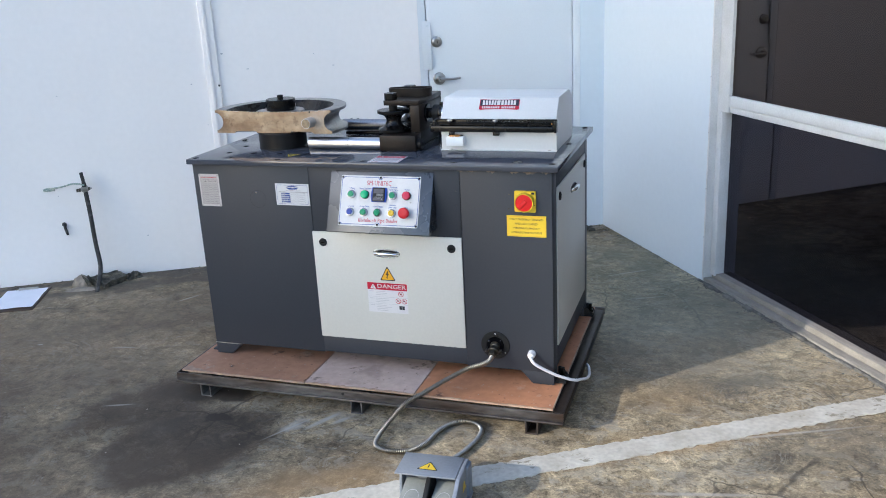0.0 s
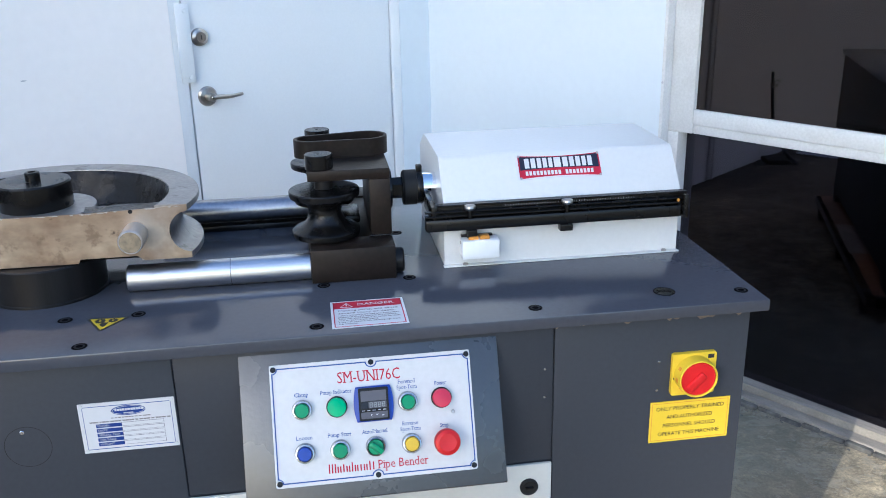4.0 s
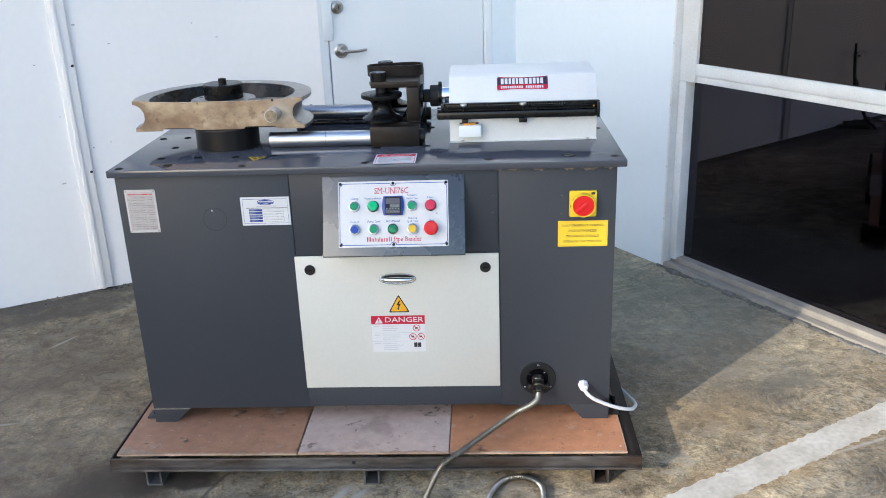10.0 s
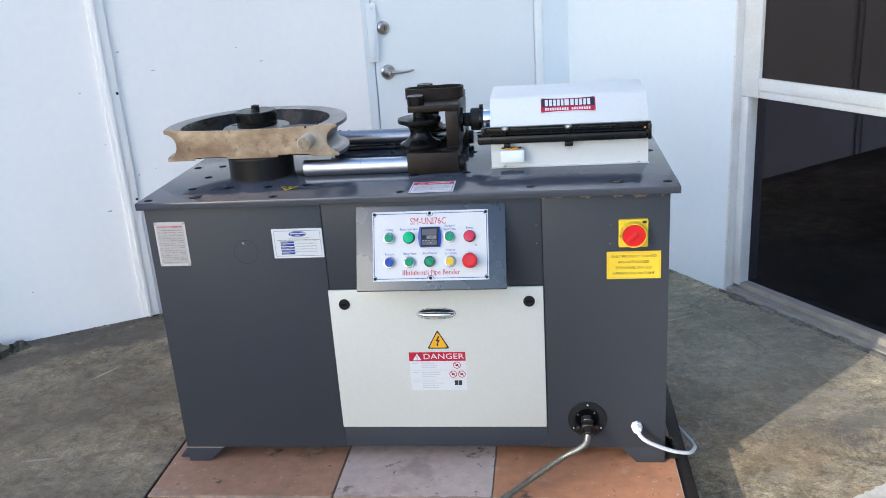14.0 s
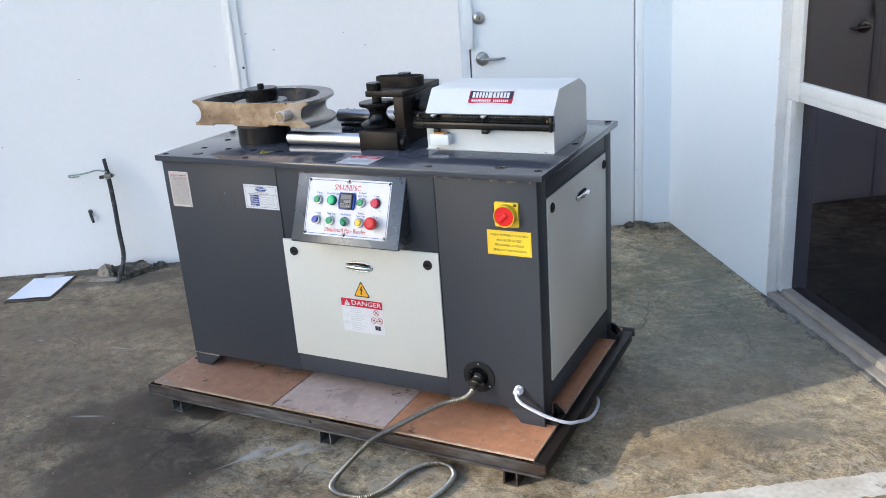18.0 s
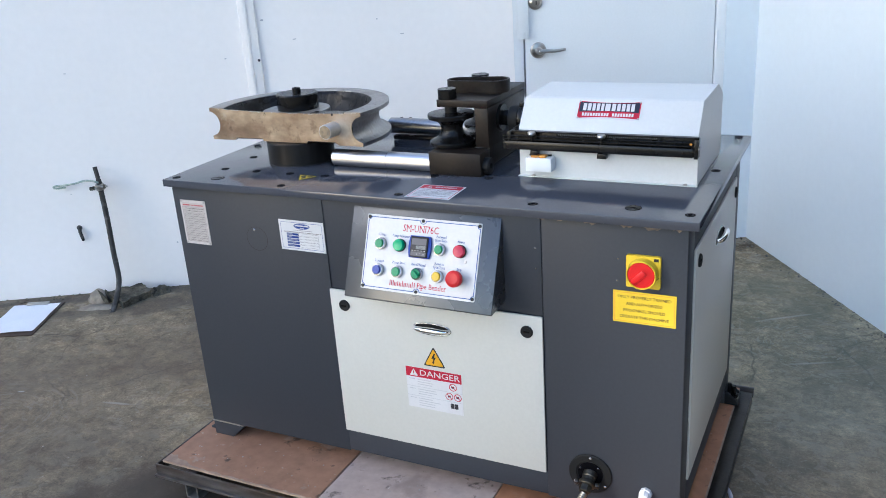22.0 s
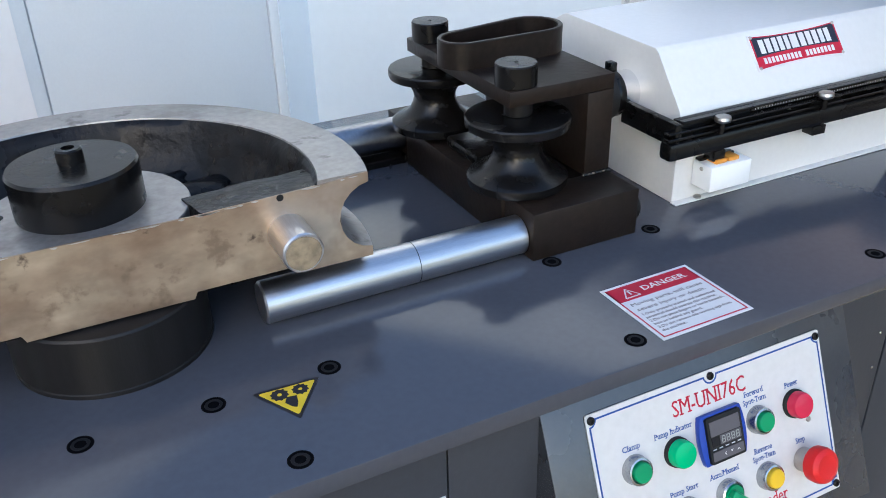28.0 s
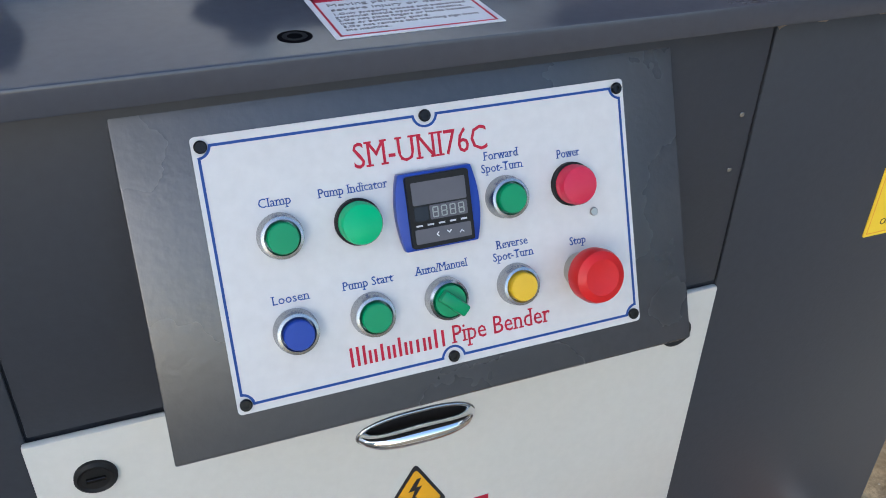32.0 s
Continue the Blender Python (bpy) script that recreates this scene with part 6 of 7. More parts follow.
def yellow_notice():
    W, H = 0.139, 0.076
    s = part("notice", sheet(W, H, 0.0012, 0.001), "yellow", bender, "yellow notice plate with black capitals", m=on_front(1.3215, 0.7035, 0))
    for x0, x1, y0, y1 in ((-W / 2 + 0.003, W / 2 - 0.003, H / 2 - 0.0038, H / 2 - 0.0030), (-W / 2 + 0.003, W / 2 - 0.003, -H / 2 + 0.0030, -H / 2 + 0.0038), (-W / 2 + 0.003, -W / 2 + 0.0038, -H / 2 + 0.003, H / 2 - 0.003), (W / 2 - 0.0038, W / 2 - 0.003, -H / 2 + 0.003, H / 2 - 0.003)):
        part("border", box(x0, x1, y0, y1, 0.0012, 0.0014), "orange", s)
    for i, (t, w) in enumerate((("ONLY PROPERLY TRAINED", 0.118), ("AND AUTHORIZED", 0.080), ("PERSONNEL SHOULD", 0.092), ("OPERATE THIS MACHINE", 0.108))):
        words("notice_line", t, 0.0100, "blackprint", s, pose(0, 0.0242 - i * 0.0158, 0.0013), width=w)


def main_switch():
    s = part("main_switch", sheet(0.0745, 0.0745, 0.008, 0.004), "yellow", bender, "yellow main switch with red rotary handle", m=on_front(1.3195, 0.7930, 0))
    part("ring", lathe([(0.0295, 0.008), (0.0335, 0.008), (0.0325, 0.0285), (0.0316, 0.0295), (0.0304, 0.0295), (0.0295, 0.0280)], 48, closed=True), "yellow", s)
    part("rotor", lathe([(0, 0.008), (0.0292, 0.008), (0.0292, 0.0265), (0.0280, 0.0280), (0.010, 0.0288), (0, 0.0288)], 40), "red", s)
    part("handle", box(-0.0070, 0.0070, -0.0255, 0.012, 0.0275, 0.0325, 0.0025), "red", s, m=pose(0, 0, 0, 0, 0, -45))
    for a in (60, 95, 130, 200, 245):
        part("slot", box(-0.0030, 0.0030, 0.0325, 0.0337, 0.0150, 0.0215), "orange", s, m=pose(0, 0, 0, 0, 0, a))
    part("mark", box(0.0225, 0.033, 0.0265, 0.0335, 0.0080, 0.0083), "blackprint", s)
    for a in (100, 150, 250):
        part("mark", box(-0.002, 0.002, 0.0335, 0.0355, 0.0080, 0.0083), "blackprint", s, m=pose(0, 0, 0, 0, 0, a))


def oval(w, h, t):
    return prism([(w / 2 * math.cos(2 * math.pi * i / 40), h / 2 * math.sin(2 * math.pi * i / 40)) for i in range(40)], "z", 0, t)


def name_plate():
    W, H = 0.1395, 0.0835
    s = part("name_plate", sheet(W, H, 0.0012, 0.001), "labelw", bender, "white rating plate with blue oval mark", m=on_front(0.4275, 0.7885, 0))
    z = 0.0012
    for x0, x1, y0, y1 in ((-0.063, 0.063, 0.0354, 0.0363), (-0.063, 0.063, -0.0363, -0.0354), (-0.0642, -0.0635, -0.035, 0.035), (0.0635, 0.0642, -0.035, 0.035)):
        part("border", box(x0, x1, y0, y1, z, z + 0.0002), "blueprint", s)
    part("oval_mark", oval(0.050, 0.0165, 0.0003), "navy", s, "blue oval maker's mark", m=pose(0.002, 0.0265, z))
    part("oval_line", arc_oval(0.0475, 0.0140), "labelw", s, m=pose(0.002, 0.0265, z + 0.0003))
    x = -0.0175
    for w in (0.0027, 0.0030, 0.0030, 0.0030, 0.0027, 0.0040, 0.0032, 0.0027, 0.0030, 0.0030, 0.0030):
        part("mark_bar", box(x, x + w, 0.0262, 0.0298, z + 0.0003, z + 0.0005), "labelw", s)
        x += w + 0.0008
    for i in range(6):
        part("mark_bar", box(-0.0050 + i * 0.0024, -0.0033 + i * 0.0024, 0.0212, 0.0230, z + 0.0003, z + 0.0005), "labelw", s)
    rnd = random.Random(3)
    for x, end, y, h in ((-0.024, 0.030, 0.0150, 0.0016), (-0.056, 0.058, 0.0096, 0.0022)):
        while x < end:
            w = rnd.uniform(0.0022, 0.0060)
            part("print_line", box(x, x + w, y - h / 2, y + h / 2, z, z + 0.0002), "inkgrey", s)
            x += w + rnd.choice((0.0007, 0.0007, 0.0020))
    for i, t in enumerate(("MODEL", "DATE", "SERIAL NO", "VOLTAGE", "WEIGHT")):
        y = 0.0033 - i * 0.0079
        part("field", box(-0.0475, -0.0105, y - 0.0029, y + 0.0029, z + 0.0001, z + 0.0003), "navy", s)
        part("field_frame", box(-0.0105, 0.0512, y - 0.0032, y + 0.0032, z, z + 0.0001), "navyblack", s)
        part("field", box(-0.0100, 0.0508, y - 0.0028, y + 0.0028, z + 0.0001, z + 0.0002), "labelw", s)
        words("field_name", t, 0.0048, "greyprint", s, pose(-0.0455, y, z + 0.0004), align='LEFT', width={"MODEL": 0.017, "DATE": 0.013, "SERIAL NO": 0.030, "VOLTAGE": 0.024, "WEIGHT": 0.021}[t])
    for x in (-0.0655, 0.0655):
        for y in (-0.0378, 0.0378):
            part("rivet", disc(0.0032, z, z + 0.0013, 0.0005, 14), "alu", s, m=pose(x, y, 0))


def arc_oval(w, h):
    n = 48
    out = [(w / 2 * math.cos(2 * math.pi * i / n), h / 2 * math.sin(2 * math.pi * i / n)) for i in range(n)]
    b = bmesh.new()
    a = [b.verts.new((x, y, 0)) for x, y in out]
    c = [b.verts.new((x * 0.965, y * 0.93, 0)) for x, y in out]
    for i in range(n):
        b.faces.new((a[i], a[(i + 1) % n], c[(i + 1) % n], c[i]))
    r = bmesh.ops.extrude_face_region(b, geom=b.faces[:])
    bmesh.ops.translate(b, vec=(0, 0, 0.0002), verts=[v for v in r["geom"] if isinstance(v, bmesh.types.BMVert)])
    return b


def spec_chart():
    W, H = 0.088, 0.1275
    s = part("chart_plate", sheet(W, H, 0.0012, 0.002), "tapew", bender, "aluminium bending chart plate in red and black print", m=on_front(0.0730, 0.7955, 0))
    z = 0.0012
    part("sheet", sheet(W - 0.012, H - 0.014, 0.0002), "chart", s, m=pose(0, 0, z))
    z = 0.0014
    rnd = random.Random(77)
    x = -0.0345
    while x < 0.034:                       # red heading, too small to read
        w = rnd.uniform(0.0020, 0.0032)
        part("chart_title", box(x, x + w, 0.0482, 0.0520, z, z + 0.0002), "redprint", s)
        x += w + (0.0009 if rnd.random() < 0.8 else 0.0026)
    cols = [-0.0375, -0.0265, -0.0045, 0.0145, 0.0375]
    for x in cols:
        part("rule", box(x - 0.0003, x + 0.0003, -0.056, 0.045, z, z + 0.0002), "inkgrey", s)
    for i in range(14):
        y = 0.0445 - (0.0 if i == 0 else 0.0165 + (i - 1) * 0.0070)
        part("rule", box(-0.0375, 0.0375, y - 0.00025, y + 0.00025, z, z + 0.0002), "inkgrey", s)
    for t, x, y in (("NO.", -0.032, 0.034), ("MATERIAL", -0.0155, 0.0400), ("DIAMETER", -0.0155, 0.0335), ("BENDING", 0.005, 0.0400), ("RADIUS", 0.005, 0.0335), ("THICKNESS", 0.026, 0.0400), ("OF PIPE", 0.026, 0.0335)):
        words("column_head", t, 0.0040, "blackprint", s, pose(x, y, z), width={"NO.": 0.007, "THICKNESS": 0.019, "OF PIPE": 0.013}.get(t, 0.016))
    for i in range(12):
        y = 0.0245 - i * 0.0070
        for c0, c1, n in ((-0.0345, -0.0295, 1), (-0.0235, -0.0070, 2), (-0.0025, 0.0125, 2), (0.0170, 0.0355, 3)):
            step = (c1 - c0) / n
            for k in range(n):
                w = step * rnd.uniform(0.72, 0.94)
                part("entry", box(c0 + k * step, c0 + k * step + w, y - 0.0012, y + 0.0010, z, z + 0.0002), "inkgrey", s)
    for x in (-0.040, 0.040):
        for y in (-0.0595, 0.0595):
            part("rivet", disc(0.0030, 0.0012, 0.0026, 0.0005, 14), "satin", s, m=pose(x, y, 0))


def table_label():
    W, H = 0.1175, 0.1045
    s = part("danger_label", sheet(W, H, 0.0005), "labelw", bender, "white danger sticker with red frame on the tabletop", m=pose(0.7985, 0.0555, TZ + 0.0002, 0, 0, 0.5))
    z = 0.0005
    f = 0.0038
    for x0, x1, y0, y1 in ((-W / 2 + f, W / 2 - f, -H / 2 + f, -H / 2 + f + 0.0016), (-W / 2 + f, -W / 2 + f + 0.0016, -H / 2 + f, H / 2 - f), (W / 2 - f - 0.0016, W / 2 - f, -H / 2 + f, H / 2 - f)):
        part("border", box(x0, x1, y0, y1, z, z + 0.0002), "redprint", s)
    part("heading", box(-W / 2 + f, W / 2 - f, H / 2 - 0.0300, H / 2 - f, z, z + 0.0002), "redprint", s)
    words("danger_word", "DANGER", 0.0120, "labelw", s, pose(0.013, H / 2 - 0.0175, z + 0.0003), width=0.058, serif=True)
    part("alert_triangle", tri_plate(0.0215, 0.0180, 0.0002), "labelw", s, m=pose(-0.0335, H / 2 - 0.0265, z + 0.0002))
    part("alert_field", tri_plate(0.0165, 0.0135, 0.0002), "redprint", s, m=pose(-0.0335, H / 2 - 0.0250, z + 0.0004))
    part("exclamation", box(-0.0010, 0.0010, 0.0025, 0.0100, 0, 0.0002), "labelw", s, m=pose(-0.0335, H / 2 - 0.0245, z + 0.0006))
    words("warning_line", "Moving parts, will cause", 0.0076, "inkgrey", s, pose(0, 0.0130, z + 0.0001), width=0.094)
    words("warning_line", "severe injury or death.", 0.0076, "inkgrey", s, pose(-0.002, 0.0030, z + 0.0001), width=0.090)
    for i, (line, w) in enumerate((("1.Only properly trained and authorized", 0.095), ("personnel should operate this machine.", 0.092), ("2.Do not place fingers or hands beneath,", 0.097), ("into or behind any guard.", 0.062), ("3.Do not remove this warning sign from", 0.095), ("the machine..", 0.031))):
        words("warning_line", line, 0.0056, "inkgrey", s, pose(-0.0485, -0.0062 - i * 0.0064, z + 0.0001), align='LEFT', width=w)


def gear_sign():
    s = part("warning_sign", tri_plate(0.0640, 0.0515, 0.0005, 0.05), "blackprint", bender, "yellow gear-hazard triangle on the tabletop", m=pose(0.3920, 0.1130, TZ + 0.0002, 0, 0, 177))
    part("field", tri_plate(0.0540, 0.0430, 0.0002, 0.05), "yellow", s, m=pose(0, 0.0030, 0.0005))
    for x, y, r in ((-0.0105, 0.0115, 0.0082), (0.0090, 0.0120, 0.0090)):
        teeth = []
        for i in range(20):
            rr = r if i % 2 else r * 0.80
            teeth.append((rr * math.cos(2 * math.pi * i / 20), rr * math.sin(2 * math.pi * i / 20)))
        part("gear_symbol", prism(teeth, "z", 0, 0.0002), "blackprint", s, m=pose(x, y, 0.0007))
        part("gear_hole", oval(r * 0.45, r * 0.45, 0.0002), "yellow", s, m=pose(x, y, 0.0009))
    part("crush_symbol", prism([(-0.004, 0.020), (0.003, 0.019), (0.0055, 0.025), (0.002, 0.031), (-0.001, 0.033), (-0.003, 0.028)], "z", 0, 0.0002), "blackprint", s, m=pose(0, -0.006, 0.0007) @ Matrix.Diagonal((1.3, 1.25, 1, 1)))


def maker_sign():
    """Bowed enamel badge on the hood's sloping front, the maker's words as plain bars."""
    lean = math.atan2(0.291 - 0.2425, 1.102 - 1.041)
    up, nr = Vector((0, math.sin(lean), math.cos(lean))), Vector((0, -math.cos(lean), math.sin(lean)))
    m = Matrix.Identity(4)
    for i, col in enumerate((Vector((1, 0, 0)), up, nr)):
        m.col[i][:3] = col
    m.translation = Vector((1.1655, 0.2425, 1.041)) + up * 0.0525 + nr * 0.0004

    def bowed(w, h, t, sag):
        n = 12
        top = [(-w / 2 + w * i / n, h / 2 - sag * (1 - (2 * i / n - 1) ** 2)) for i in range(n + 1)]
        bot = [(-x, -y) for x, y in top]
        return prism(top + [(x, y) for x, y in bot], "z", 0, t)

    s = part("maker_badge", bowed(0.1560, 0.0500, 0.0012, 0.0035), "labelw", hood, "bowed red, white and navy badge", m=m)
    part("red_field", bowed(0.1510, 0.0455, 0.0002, 0.0035), "redprint", s, m=pose(0, 0, 0.0012))
    part("navy_field", bowed(0.1460, 0.0270, 0.0002, 0.0028), "navyblack", s, m=pose(0, 0.0072, 0.0014))
    x = -0.064
    for w in (0.0095, 0.0095, 0.0085, 0.0085, 0.008, 0.014, 0.0105, 0.0095, 0.0095, 0.0085, 0.0095):
        part("letter_bar", box(x, x + w * 0.88, -0.0025, 0.0165, 0.0016, 0.0018), "labelw", s)
        x += w + 0.0021
    x = -0.064
    for i in range(19):
        if i != 10:
            part("letter_bar", box(x, x + 0.0046, -0.0165, -0.0085, 0.0014, 0.0016), "labelw", s)
        x += 0.0067
    for x in (-0.0735, 0.0735):
        for y in (-0.0215, 0.0215):
            part("rivet", disc(0.0024, 0.0012, 0.0024, 0.0004, 12), "satin", s, m=pose(x, y, 0))


for make in (high_voltage_sign, danger_label, yellow_notice, main_switch, name_plate, spec_chart, table_label, gear_sign, maker_sign):
    make()

# ---------------------------------------------------------------- hose, cable, foot pedal
gland = thing("hose_gland", "black flanged hose outlet low on the cabinet front", "fitting")
gm = on_front(1.197, 0.245, -0.0004)
part("flange", lathe([(0, 0), (0.0540, 0), (0.0540, 0.003), (0.0520, 0.0045), (0.036, 0.0045), (0.032, 0.001), (0, 0.001)], 48), "rubber", gland, m=gm)
for a in (88, 215, 325):
    part("screw", disc(0.0032, 0.0045, 0.0068, 0.0008, 12), "chrome", gland, m=gm @ pose(0.0460 * math.cos(radians(a)), 0.0460 * math.sin(radians(a)), 0))
for a in (45, 150, 270):
    part("inner_screw", disc(0.0024, 0.0016, 0.0046, 0.0005, 10), "bezel", gland, m=gm @ pose(0.0285 * math.cos(radians(a)), 0.0285 * math.sin(radians(a)), 0))
root, tip = Vector((1.197, 0.0, 0.247)), Vector((1.196, -0.052, 0.222))
ax = (tip - root).to_track_quat('Z', 'Y').to_matrix().to_4x4()
# flat near-black disc stands in for the flange's shaded recess
part("recess", disc(0.0315, 0.0011, 0.0016, 0.0002, 40), "hole", gland, m=gm)
part("body", lathe([(0, 0.001), (0.0175, 0.001), (0.0175, 0.014), (0.0160, 0.016), (0.0160, 0.026), (0, 0.026)], 28), "bronze", gland, m=Matrix.Translation(root) @ ax)
part("clamp_ring", lathe([(0, 0.026), (0.0195, 0.026), (0.0205, 0.028), (0.0205, 0.036), (0.0185, 0.038), (0, 0.038)], 28), "bronze", gland, m=Matrix.Translation(root) @ ax)
for s in (-1, 1):
    part("clamp_lug", box(s * 0.026 - 0.005, s * 0.026 + 0.005, -0.006, 0.006, 0.026, 0.037, 0.002), "bronze", gland, m=Matrix.Translation(root) @ ax)
part("hex_collar", lathe([(0, 0.038), (0.0150, 0.038), (0.0150, 0.054), (0.0120, 0.056), (0, 0.056)], 6), "bronze", gland, m=Matrix.Translation(root) @ ax, smooth=20)

hose_path = smooth_path([tuple(tip), (1.190, -0.076, 0.214), (1.168, -0.098, 0.208), (1.125, -0.125, 0.200), (1.052, -0.160, 0.165), (0.972, -0.186, 0.116), (0.912, -0.212, 0.082), (0.872, -0.285, 0.040), (0.856, -0.345, 0.0175), (0.862, -0.390, 0.0115), (0.888, -0.413, 0.0112),
                         (0.938, -0.420, 0.0112), (0.995, -0.400, 0.0112), (1.033, -0.340, 0.0122), (1.048, -0.255, 0.0122), (1.085, -0.187, 0.0122), (1.140, -0.167, 0.0122), (1.188, -0.200, 0.0122), (1.198, -0.262, 0.0122), (1.180, -0.350, 0.0122), (1.148, -0.440, 0.014), (1.125, -0.520, 0.024), (1.118, -0.560, 0.032)], 16)
hose = resample(hose_path, 0.00155)
hs = part("flexible_conduit", tube(hose, lambda i: (0.0068, 0.0090, 0.0094, 0.0084)[i % 4], 12), "conduit", smooth=40)
tagged(hs, "ribbed bare steel flexible conduit looping over the ground", "conduit")

cab = thing("white_cable", "white cable with a plastic gland looping over the pallet rail", "cable")
cm = on_front(1.333, 0.2230, -0.0004)
part("gland_nut", lathe([(0, 0), (0.0155, 0), (0.0155, 0.010), (0.0135, 0.0105), (0.0135, 0.020), (0.011, 0.027), (0, 0.027)], 8), "cable", cab, m=cm, smooth=20)
part("cord", tube(smooth_path([(1.333, -0.020, 0.222), (1.338, -0.038, 0.216), (1.352, -0.043, 0.203), (1.376, -0.036, 0.185), (1.428, -0.015, 0.152), (1.480, 0.018, 0.124), (1.503, 0.062, 0.108), (1.513, 0.120, 0.086), (1.510, 0.190, 0.064), (1.500, 0.262, 0.047), (1.484, 0.330, 0.036), (1.452, 0.390, 0.026)], 10), 0.0055, 14), "cable", cab)

pedal = thing("foot_pedal", "grey cast foot switch with two pedals under a guard", "foot switch", m=pose(1.168, -0.690, 0, 0, 0, 3))
part("base_plate", box(-0.108, 0.108, -0.130, 0.105, 0.001, 0.016, 0.004), "greymetal", pedal)
part("rear_box", box(-0.106, 0.106, 0.060, 0.104, 0.0165, 0.118, 0.004), "greymetal", pedal)
part("guard_roof", prism([(-0.0150, 0.1250), (0.106, 0.1240), (0.106, 0.1190), (-0.0150, 0.1200)], "x", -0.106, 0.084, 0.001), "greymetal", pedal, "folded grey guard plate")
part("guard_side", prism([(-0.120, 0.0165), (0.104, 0.0165), (0.104, 0.1235), (-0.012, 0.1235), (-0.120, 0.060)], "x", 0.0850, 0.0980, 0.002), "greymetal", pedal)
part("guard_side", prism([(0.010, 0.0165), (0.104, 0.0165), (0.104, 0.1180), (0.030, 0.1180)], "x", -0.1050, -0.0960, 0.002), "greymetal", pedal)
part("divider", prism([(-0.110, 0.0165), (0.058, 0.0165), (0.058, 0.1180), (0.020, 0.1180), (-0.110, 0.030)], "x", -0.011, 0.003, 0.002), "rubber", pedal)
for x in (-0.049, 0.049):
    t = part("pedal_tread", prism([(-0.115, 0.022), (0.050, 0.022), (0.050, 0.075), (0.030, 0.080), (-0.100, 0.046), (-0.115, 0.036)], "x", x - 0.0375, x + 0.0375, 0.006), "pedalgrey", pedal, "ribbed grey pedal tread")
    part("tread_ring", arc_oval(0.044, 0.060), "greyprint", t, m=pose(x, -0.040, 0.0635, 14.7, 0, 0))
rt = part("warning_sign", tri_plate(0.068, 0.046, 0.0006), "blackprint", pedal, "yellow warning triangle", m=pose(-0.012, 0.016, 0.1250))
part("field", tri_plate(0.056, 0.0375, 0.0003), "yellow", rt, m=pose(0, 0.0032, 0.0006))
part("exclamation", box(-0.0018, 0.0018, 0.012, 0.027, 0, 0.0003), "blackprint", rt, m=pose(0, 0.002, 0.0009))
part("exclamation", box(-0.0018, 0.0018, 0.006, 0.0095, 0, 0.0003), "blackprint", rt, m=pose(0, 0.002, 0.0009))
part("warning_sign", tri_plate(0.040, 0.034, 0.0006), "yellow", pedal, "yellow warning triangle", m=pose(0.0983, 0.03, 0.060, 90, 0, 90))

# ---------------------------------------------------------------- clutter by the wall
def lump(seed, sx, sy, sz, mat="rock", sub=3, rough=0.35):
    b = bmesh.new()
    bmesh.ops.create_icosphere(b, subdivisions=sub, radius=1)
    for v in b.verts:
        n = noise.noise(v.co * 1.6 + Vector((seed * 7.3, 0, 0))) * rough + noise.noise(v.co * 4 + Vector((0, seed * 3.1, 0))) * rough * 0.4
        v.co *= 1 + n
        v.co = Vector((v.co.x * sx, v.co.y * sy, max(v.co.z, -0.35) * sz))
    return part("lump", b, mat, smooth=25)


pp = thing("cut_pipe", "old bent black pipe stub rising from the ground", "pipe", m=WALL)
pth = smooth_path([(-3.035, -0.262, -0.014), (-3.030, -0.232, 0.012), (-3.024, -0.196, 0.040), (-3.015, -0.150, 0.106), (-3.027, -0.110, 0.224), (-3.034, -0.080, 0.383), (-3.043, -0.060, 0.536), (-3.051, -0.050, 0.612)], 8)
part("tube", tube(pth, lambda i: 0.0118 if i < 50 else 0.0095, 14), "oldpipe", pp)
part("clamp", lathe([(0, -0.013), (0.0185, -0.013), (0.0195, -0.010), (0.0195, 0.010), (0.0185, 0.013), (0, 0.013)], 16), "satin", pp, m=pose(-3.042, -0.062, 0.522, 8, -4, 0))
part("clamp_bolt", tube([(-3.082, -0.075, 0.518), (-3.005, -0.075, 0.526)], 0.0048, 8), "satin", pp)
for x in (-3.078, -3.066, -3.018):
    part("clamp_nut", lathe([(0, -0.005), (0.0095, -0.005), (0.0095, 0.005), (0, 0.005)], 6), "bronze", pp, m=pose(x, -0.075, 0.5185 + (x + 3.082) * 0.1, 0, 90, 0), smooth=20)
part("earth_wire", tube(smooth_path([(-3.040, -0.078, 0.545), (-3.066, -0.080, 0.556), (-3.105, -0.062, 0.555), (-3.150, -0.045, 0.543), (-3.200, -0.030, 0.534), (-3.252, -0.018, 0.530), (-3.262, -0.016, 0.524), (-3.248, -0.018, 0.519), (-3.205, -0.028, 0.523)], 8), 0.0044, 8), "wire", pp)
plug = thing("wall_plug", "small dark cable stub poking from the wall", "cable stub", m=WALL)
part("stub", tube(smooth_path([(-3.193, 0.004, 0.318), (-3.190, -0.014, 0.314), (-3.187, -0.020, 0.298), (-3.182, -0.021, 0.272)], 5), 0.0078, 10), "oldpipe", plug)
part("tip", tube([(-3.182, -0.021, 0.273), (-3.181, -0.021, 0.262)], 0.0066, 10), "rubber", plug)
part("hole_rim", disc(0.013, 0, 0.002, 0.0006, 14), "upstand", plug, m=pose(-3.193, -0.0004, 0.319, 90))

SLAB_LOW = [(-1.372, 0.880, -0.020), (-1.238, 0.828, -0.020), (-1.212, 0.985, -0.022), (-1.305, 1.020, -0.022)]
SLAB_TOP = [(-1.370, 0.862, 0.038), (-1.232, 0.836, 0.022), (-1.208, 0.977, 0.024), (-1.305, 1.025, 0.032)]
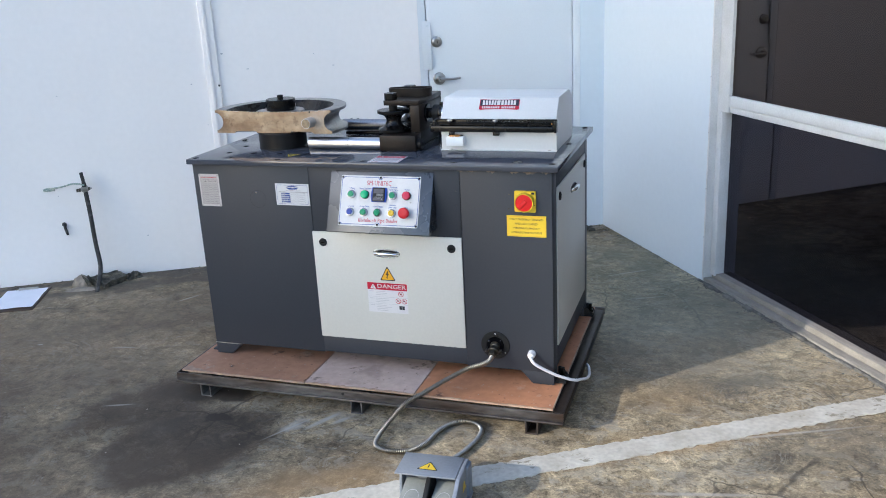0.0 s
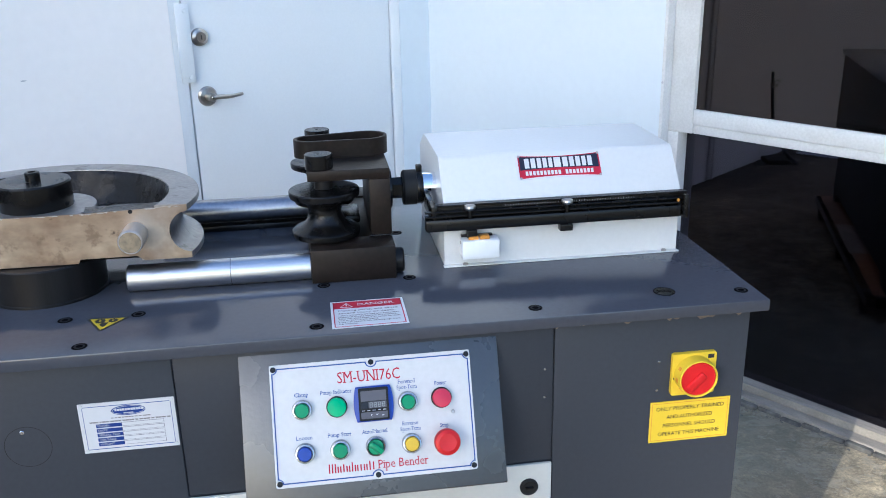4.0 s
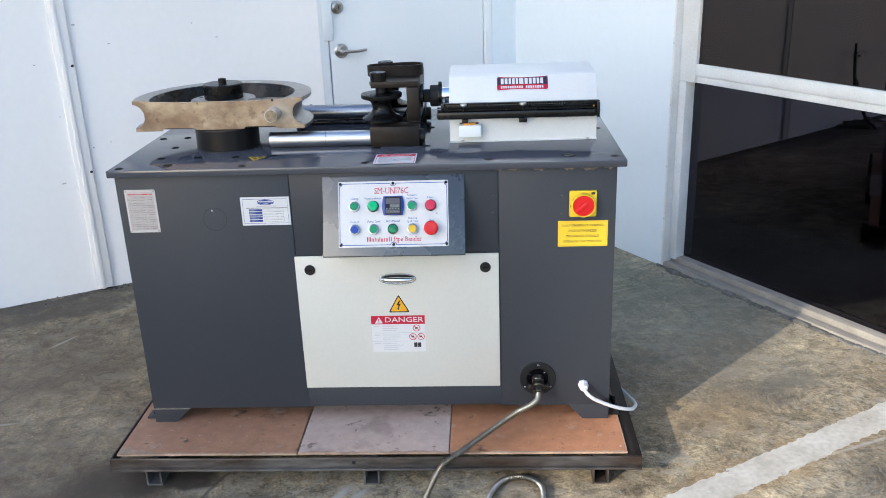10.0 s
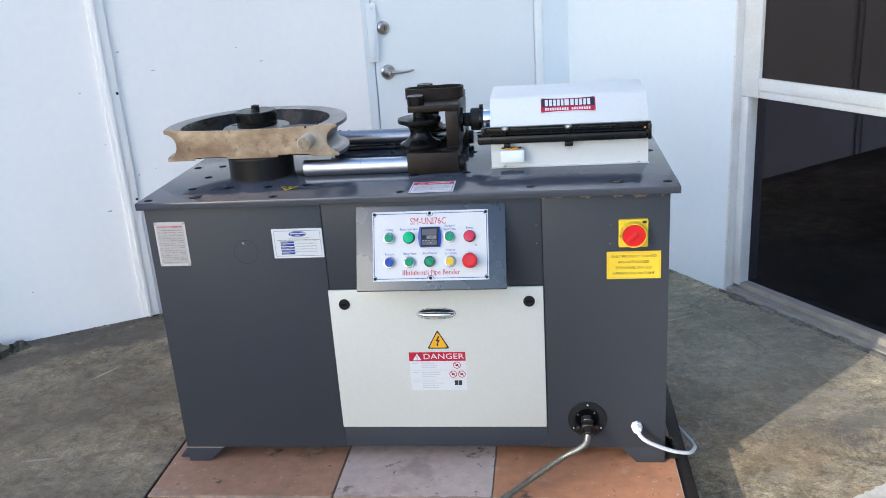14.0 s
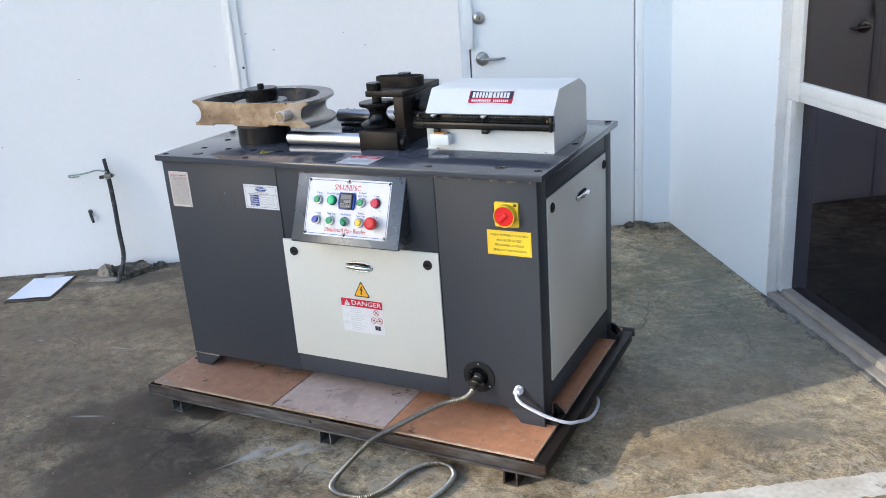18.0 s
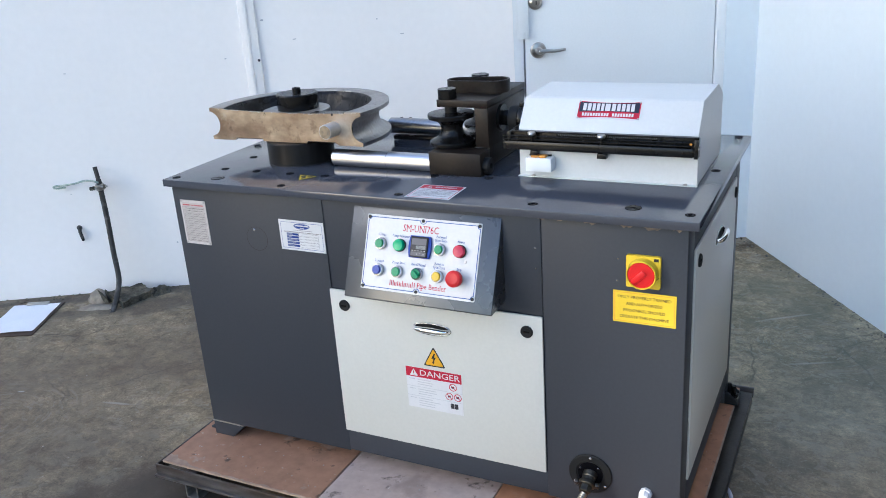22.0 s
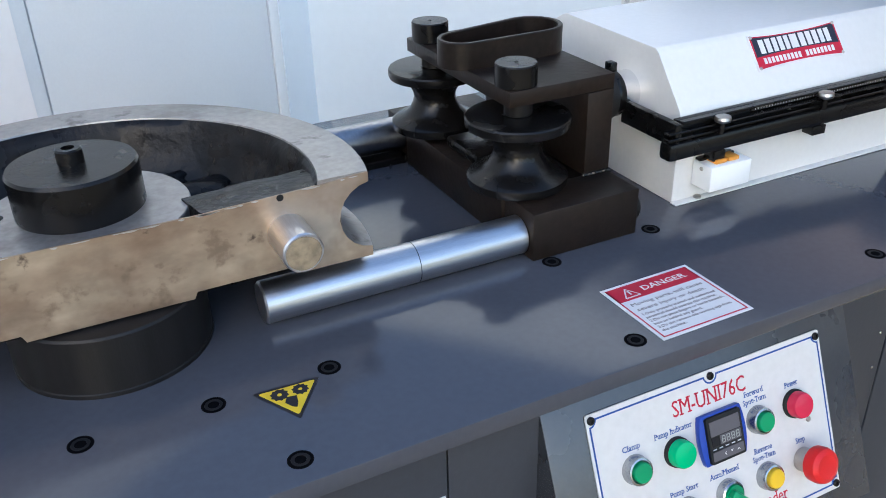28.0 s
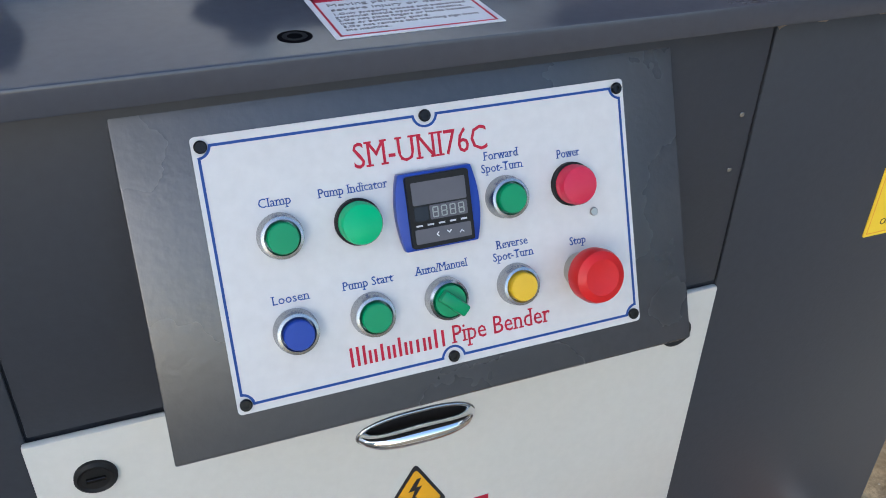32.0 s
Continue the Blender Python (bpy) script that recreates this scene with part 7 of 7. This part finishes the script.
slab = thing("broken_slab", "tilted broken concrete slab against the wall", "rubble")


part("slab_piece", chunk(SLAB_LOW + SLAB_TOP, 4, 0.010, 9), "rock", slab, smooth=20)
s2 = lump(5, 0.040, 0.030, 0.032, "rock", 3, 0.6)
s2.name, s2.parent, s2.matrix_basis = "slab_piece", slab, pose(-1.200, 1.035, -0.012, 0, 0, 40)
for k, (sx, sy, ang, lean, ln) in enumerate(((-1.372, 0.852, 30, 24, 0.085), (-1.352, 0.842, 18, 32, 0.070), (-1.360, 0.874, 40, 18, 0.075))):
    sliver = lump(40 + k, 0.010, 0.006, ln * 0.6, "rock", 2, 0.5)
    sliver.name, sliver.parent, sliver.matrix_basis = "splinter", slab, pose(sx, sy, 0.010, 0, -lean, ang)
st = lump(9, 0.048, 0.040, 0.044, "stone", 3, 0.22)
st.name, st.matrix_basis = "stone", pose(-1.412, 0.858, 0.006, 8, 0, 25)
tagged(st, "sandy coloured stone beside the pipe stub", "stone")
pad = lump(14, 0.090, 0.045, 0.011, "stone", 3, 0.35)
pad.name, pad.matrix_basis = "mortar_patch", pose(-1.372, 0.800, -0.013, 0, 0, 25)
tagged(pad, "flat pale mortar patch beside the pipe stub", "mortar")
rb = thing("rubble_pile", "small pile of dark rubble in the wall corner", "rubble")
rnd = random.Random(12)
for i in range(9):
    o = lump(20 + i, rnd.uniform(0.02, 0.05), rnd.uniform(0.015, 0.04), rnd.uniform(0.012, 0.026), "rock", 2)
    o.name, o.parent = "fragment", rb
    o.matrix_basis = pose(1.14 + rnd.uniform(-0.13, 0.06), 2.44 + rnd.uniform(-0.05, 0.03), -0.024, 0, 0, rnd.uniform(0, 180))

cb = thing("clipboard", "brown clipboard with a white sheet lying on the concrete", "clipboard", m=pose(-1.590, 0.580, gz(0.58) + 0.0008, -0.6, 0, 26.5))
part("board", box(-0.118, 0.118, -0.178, 0.178, 0, 0.005, 0.001), "clip", cb)
leaf = bmesh.new()
bmesh.ops.create_grid(leaf, x_segments=16, y_segments=22, size=0.5)
for v in leaf.verts:
    lift = 0.0022 + 0.0030 * noise.noise(Vector((v.co.x * 3.0, v.co.y * 4.0, 2.0)))
    v.co = Vector((-0.002 + v.co.x * 0.216, 0.004 + v.co.y * 0.312, 0.0054 + max(lift, 0.0004) + 0.006 * max(0.0, -v.co.y - 0.42) * 8))
lower = bmesh.ops.extrude_face_region(leaf, geom=leaf.faces[:])
bmesh.ops.translate(leaf, vec=(0, 0, -0.0004), verts=[g for g in lower["geom"] if isinstance(g, bmesh.types.BMVert)])
bmesh.ops.recalc_face_normals(leaf, faces=leaf.faces[:])
part("paper", leaf, "paper", cb, "slightly curled white sheet")
part("clip", box(-0.05, 0.05, 0.150, 0.176, 0.0068, 0.014, 0.002), "satin", cb)

# ---------------------------------------------------------------- dirt along the walls, chips on the ground
def scatter(name, label, seed, n, place, size, mat):
    rnd = random.Random(seed)
    verts, faces = [], []
    for i in range(n):
        x, y = place(rnd)
        s = size * rnd.uniform(0.4, 1.3)
        a = rnd.uniform(0, 6.3)
        k = len(verts)
        for j in range(4):
            r = s * rnd.uniform(0.6, 1.2)
            verts.append((x + r * math.cos(a + j * 1.57), y + r * math.sin(a + j * 1.57), gz(y) + 0.0005))
        verts.append((x, y, gz(y) + 0.001 + s * rnd.uniform(0.3, 0.7)))
        faces += [(k, k + 1, k + 4), (k + 1, k + 2, k + 4), (k + 2, k + 3, k + 4), (k + 3, k, k + 4)]
    me = bpy.data.meshes.new(name)
    me.from_pydata(verts, [], faces)
    me.materials.append(M[mat])
    tagged(new(name, me), label, "debris", kind="stuff")


def along(m, x0, x1, y0, y1):
    def f(r):
        p = m @ Vector((r.uniform(x0, x1), -abs(r.gauss(0, 1)) * y1 - y0, 0))
        return p.x, p.y
    return f


scatter("debris", "dark crumbs of dirt along the foot of the wall", 31, 520, along(WALL, -4.5, -0.02, 0.0, 0.03), 0.007, "rock")
scatter("debris", "crumbs of mortar along the foot of the glazing", 32, 240, along(GLAZ, 0.05, 3.2, 0.0, 0.03), 0.006, "upstand")
def flakes(seed, n):
    """Pale flakes lying on the plywood round the machine's feet."""
    rnd = random.Random(seed)
    verts, faces = [], []
    for i in range(n):
        x, y, r, a = rnd.uniform(-0.03, 1.43), rnd.uniform(-0.155, -0.01), rnd.uniform(0.0012, 0.0038), rnd.uniform(0, 6.3)
        k = len(verts)
        verts += [(x + r * rnd.uniform(0.5, 1.2) * math.cos(a + j * 1.57), y + r * rnd.uniform(0.5, 1.2) * math.sin(a + j * 1.57), 0.1028) for j in range(4)] + [(x, y, 0.1036)]
        faces += [(k + j, k + (j + 1) % 4, k + 4) for j in range(4)]
    me = bpy.data.meshes.new("flakes")
    me.from_pydata(verts, [], faces)
    me.materials.append(M["ash"])
    tagged(new("flakes", me), "pale flakes and crumbs scattered on the plywood", "debris", kind="stuff")


flakes(17, 65)
scatter("grit", "loose grit on the concrete yard", 33, 260, lambda r: (r.uniform(-2.2, 3.0), r.uniform(-1.6, 1.2)), 0.0035, "stone")

# ---------------------------------------------------------------- unseen screen added across the yard, keeps the low sun off the upper walls
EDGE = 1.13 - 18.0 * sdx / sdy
screen = thing("sun_screen", "unseen grey screen far across the yard, added to block the low sun", "building", kind="structure")
part("screen_side", box(-46, EDGE, -18.2, -18.0, 0, 14.6), "screen_grey", screen)
part("screen_top", box(EDGE + 0.01, -4, -18.2, -18.0, 12.02, 14.6), "screen_grey", screen)
part("post", box(-4.6, -4.3, -18.2, -18.0, 0, 12.0), "screen_grey", screen)
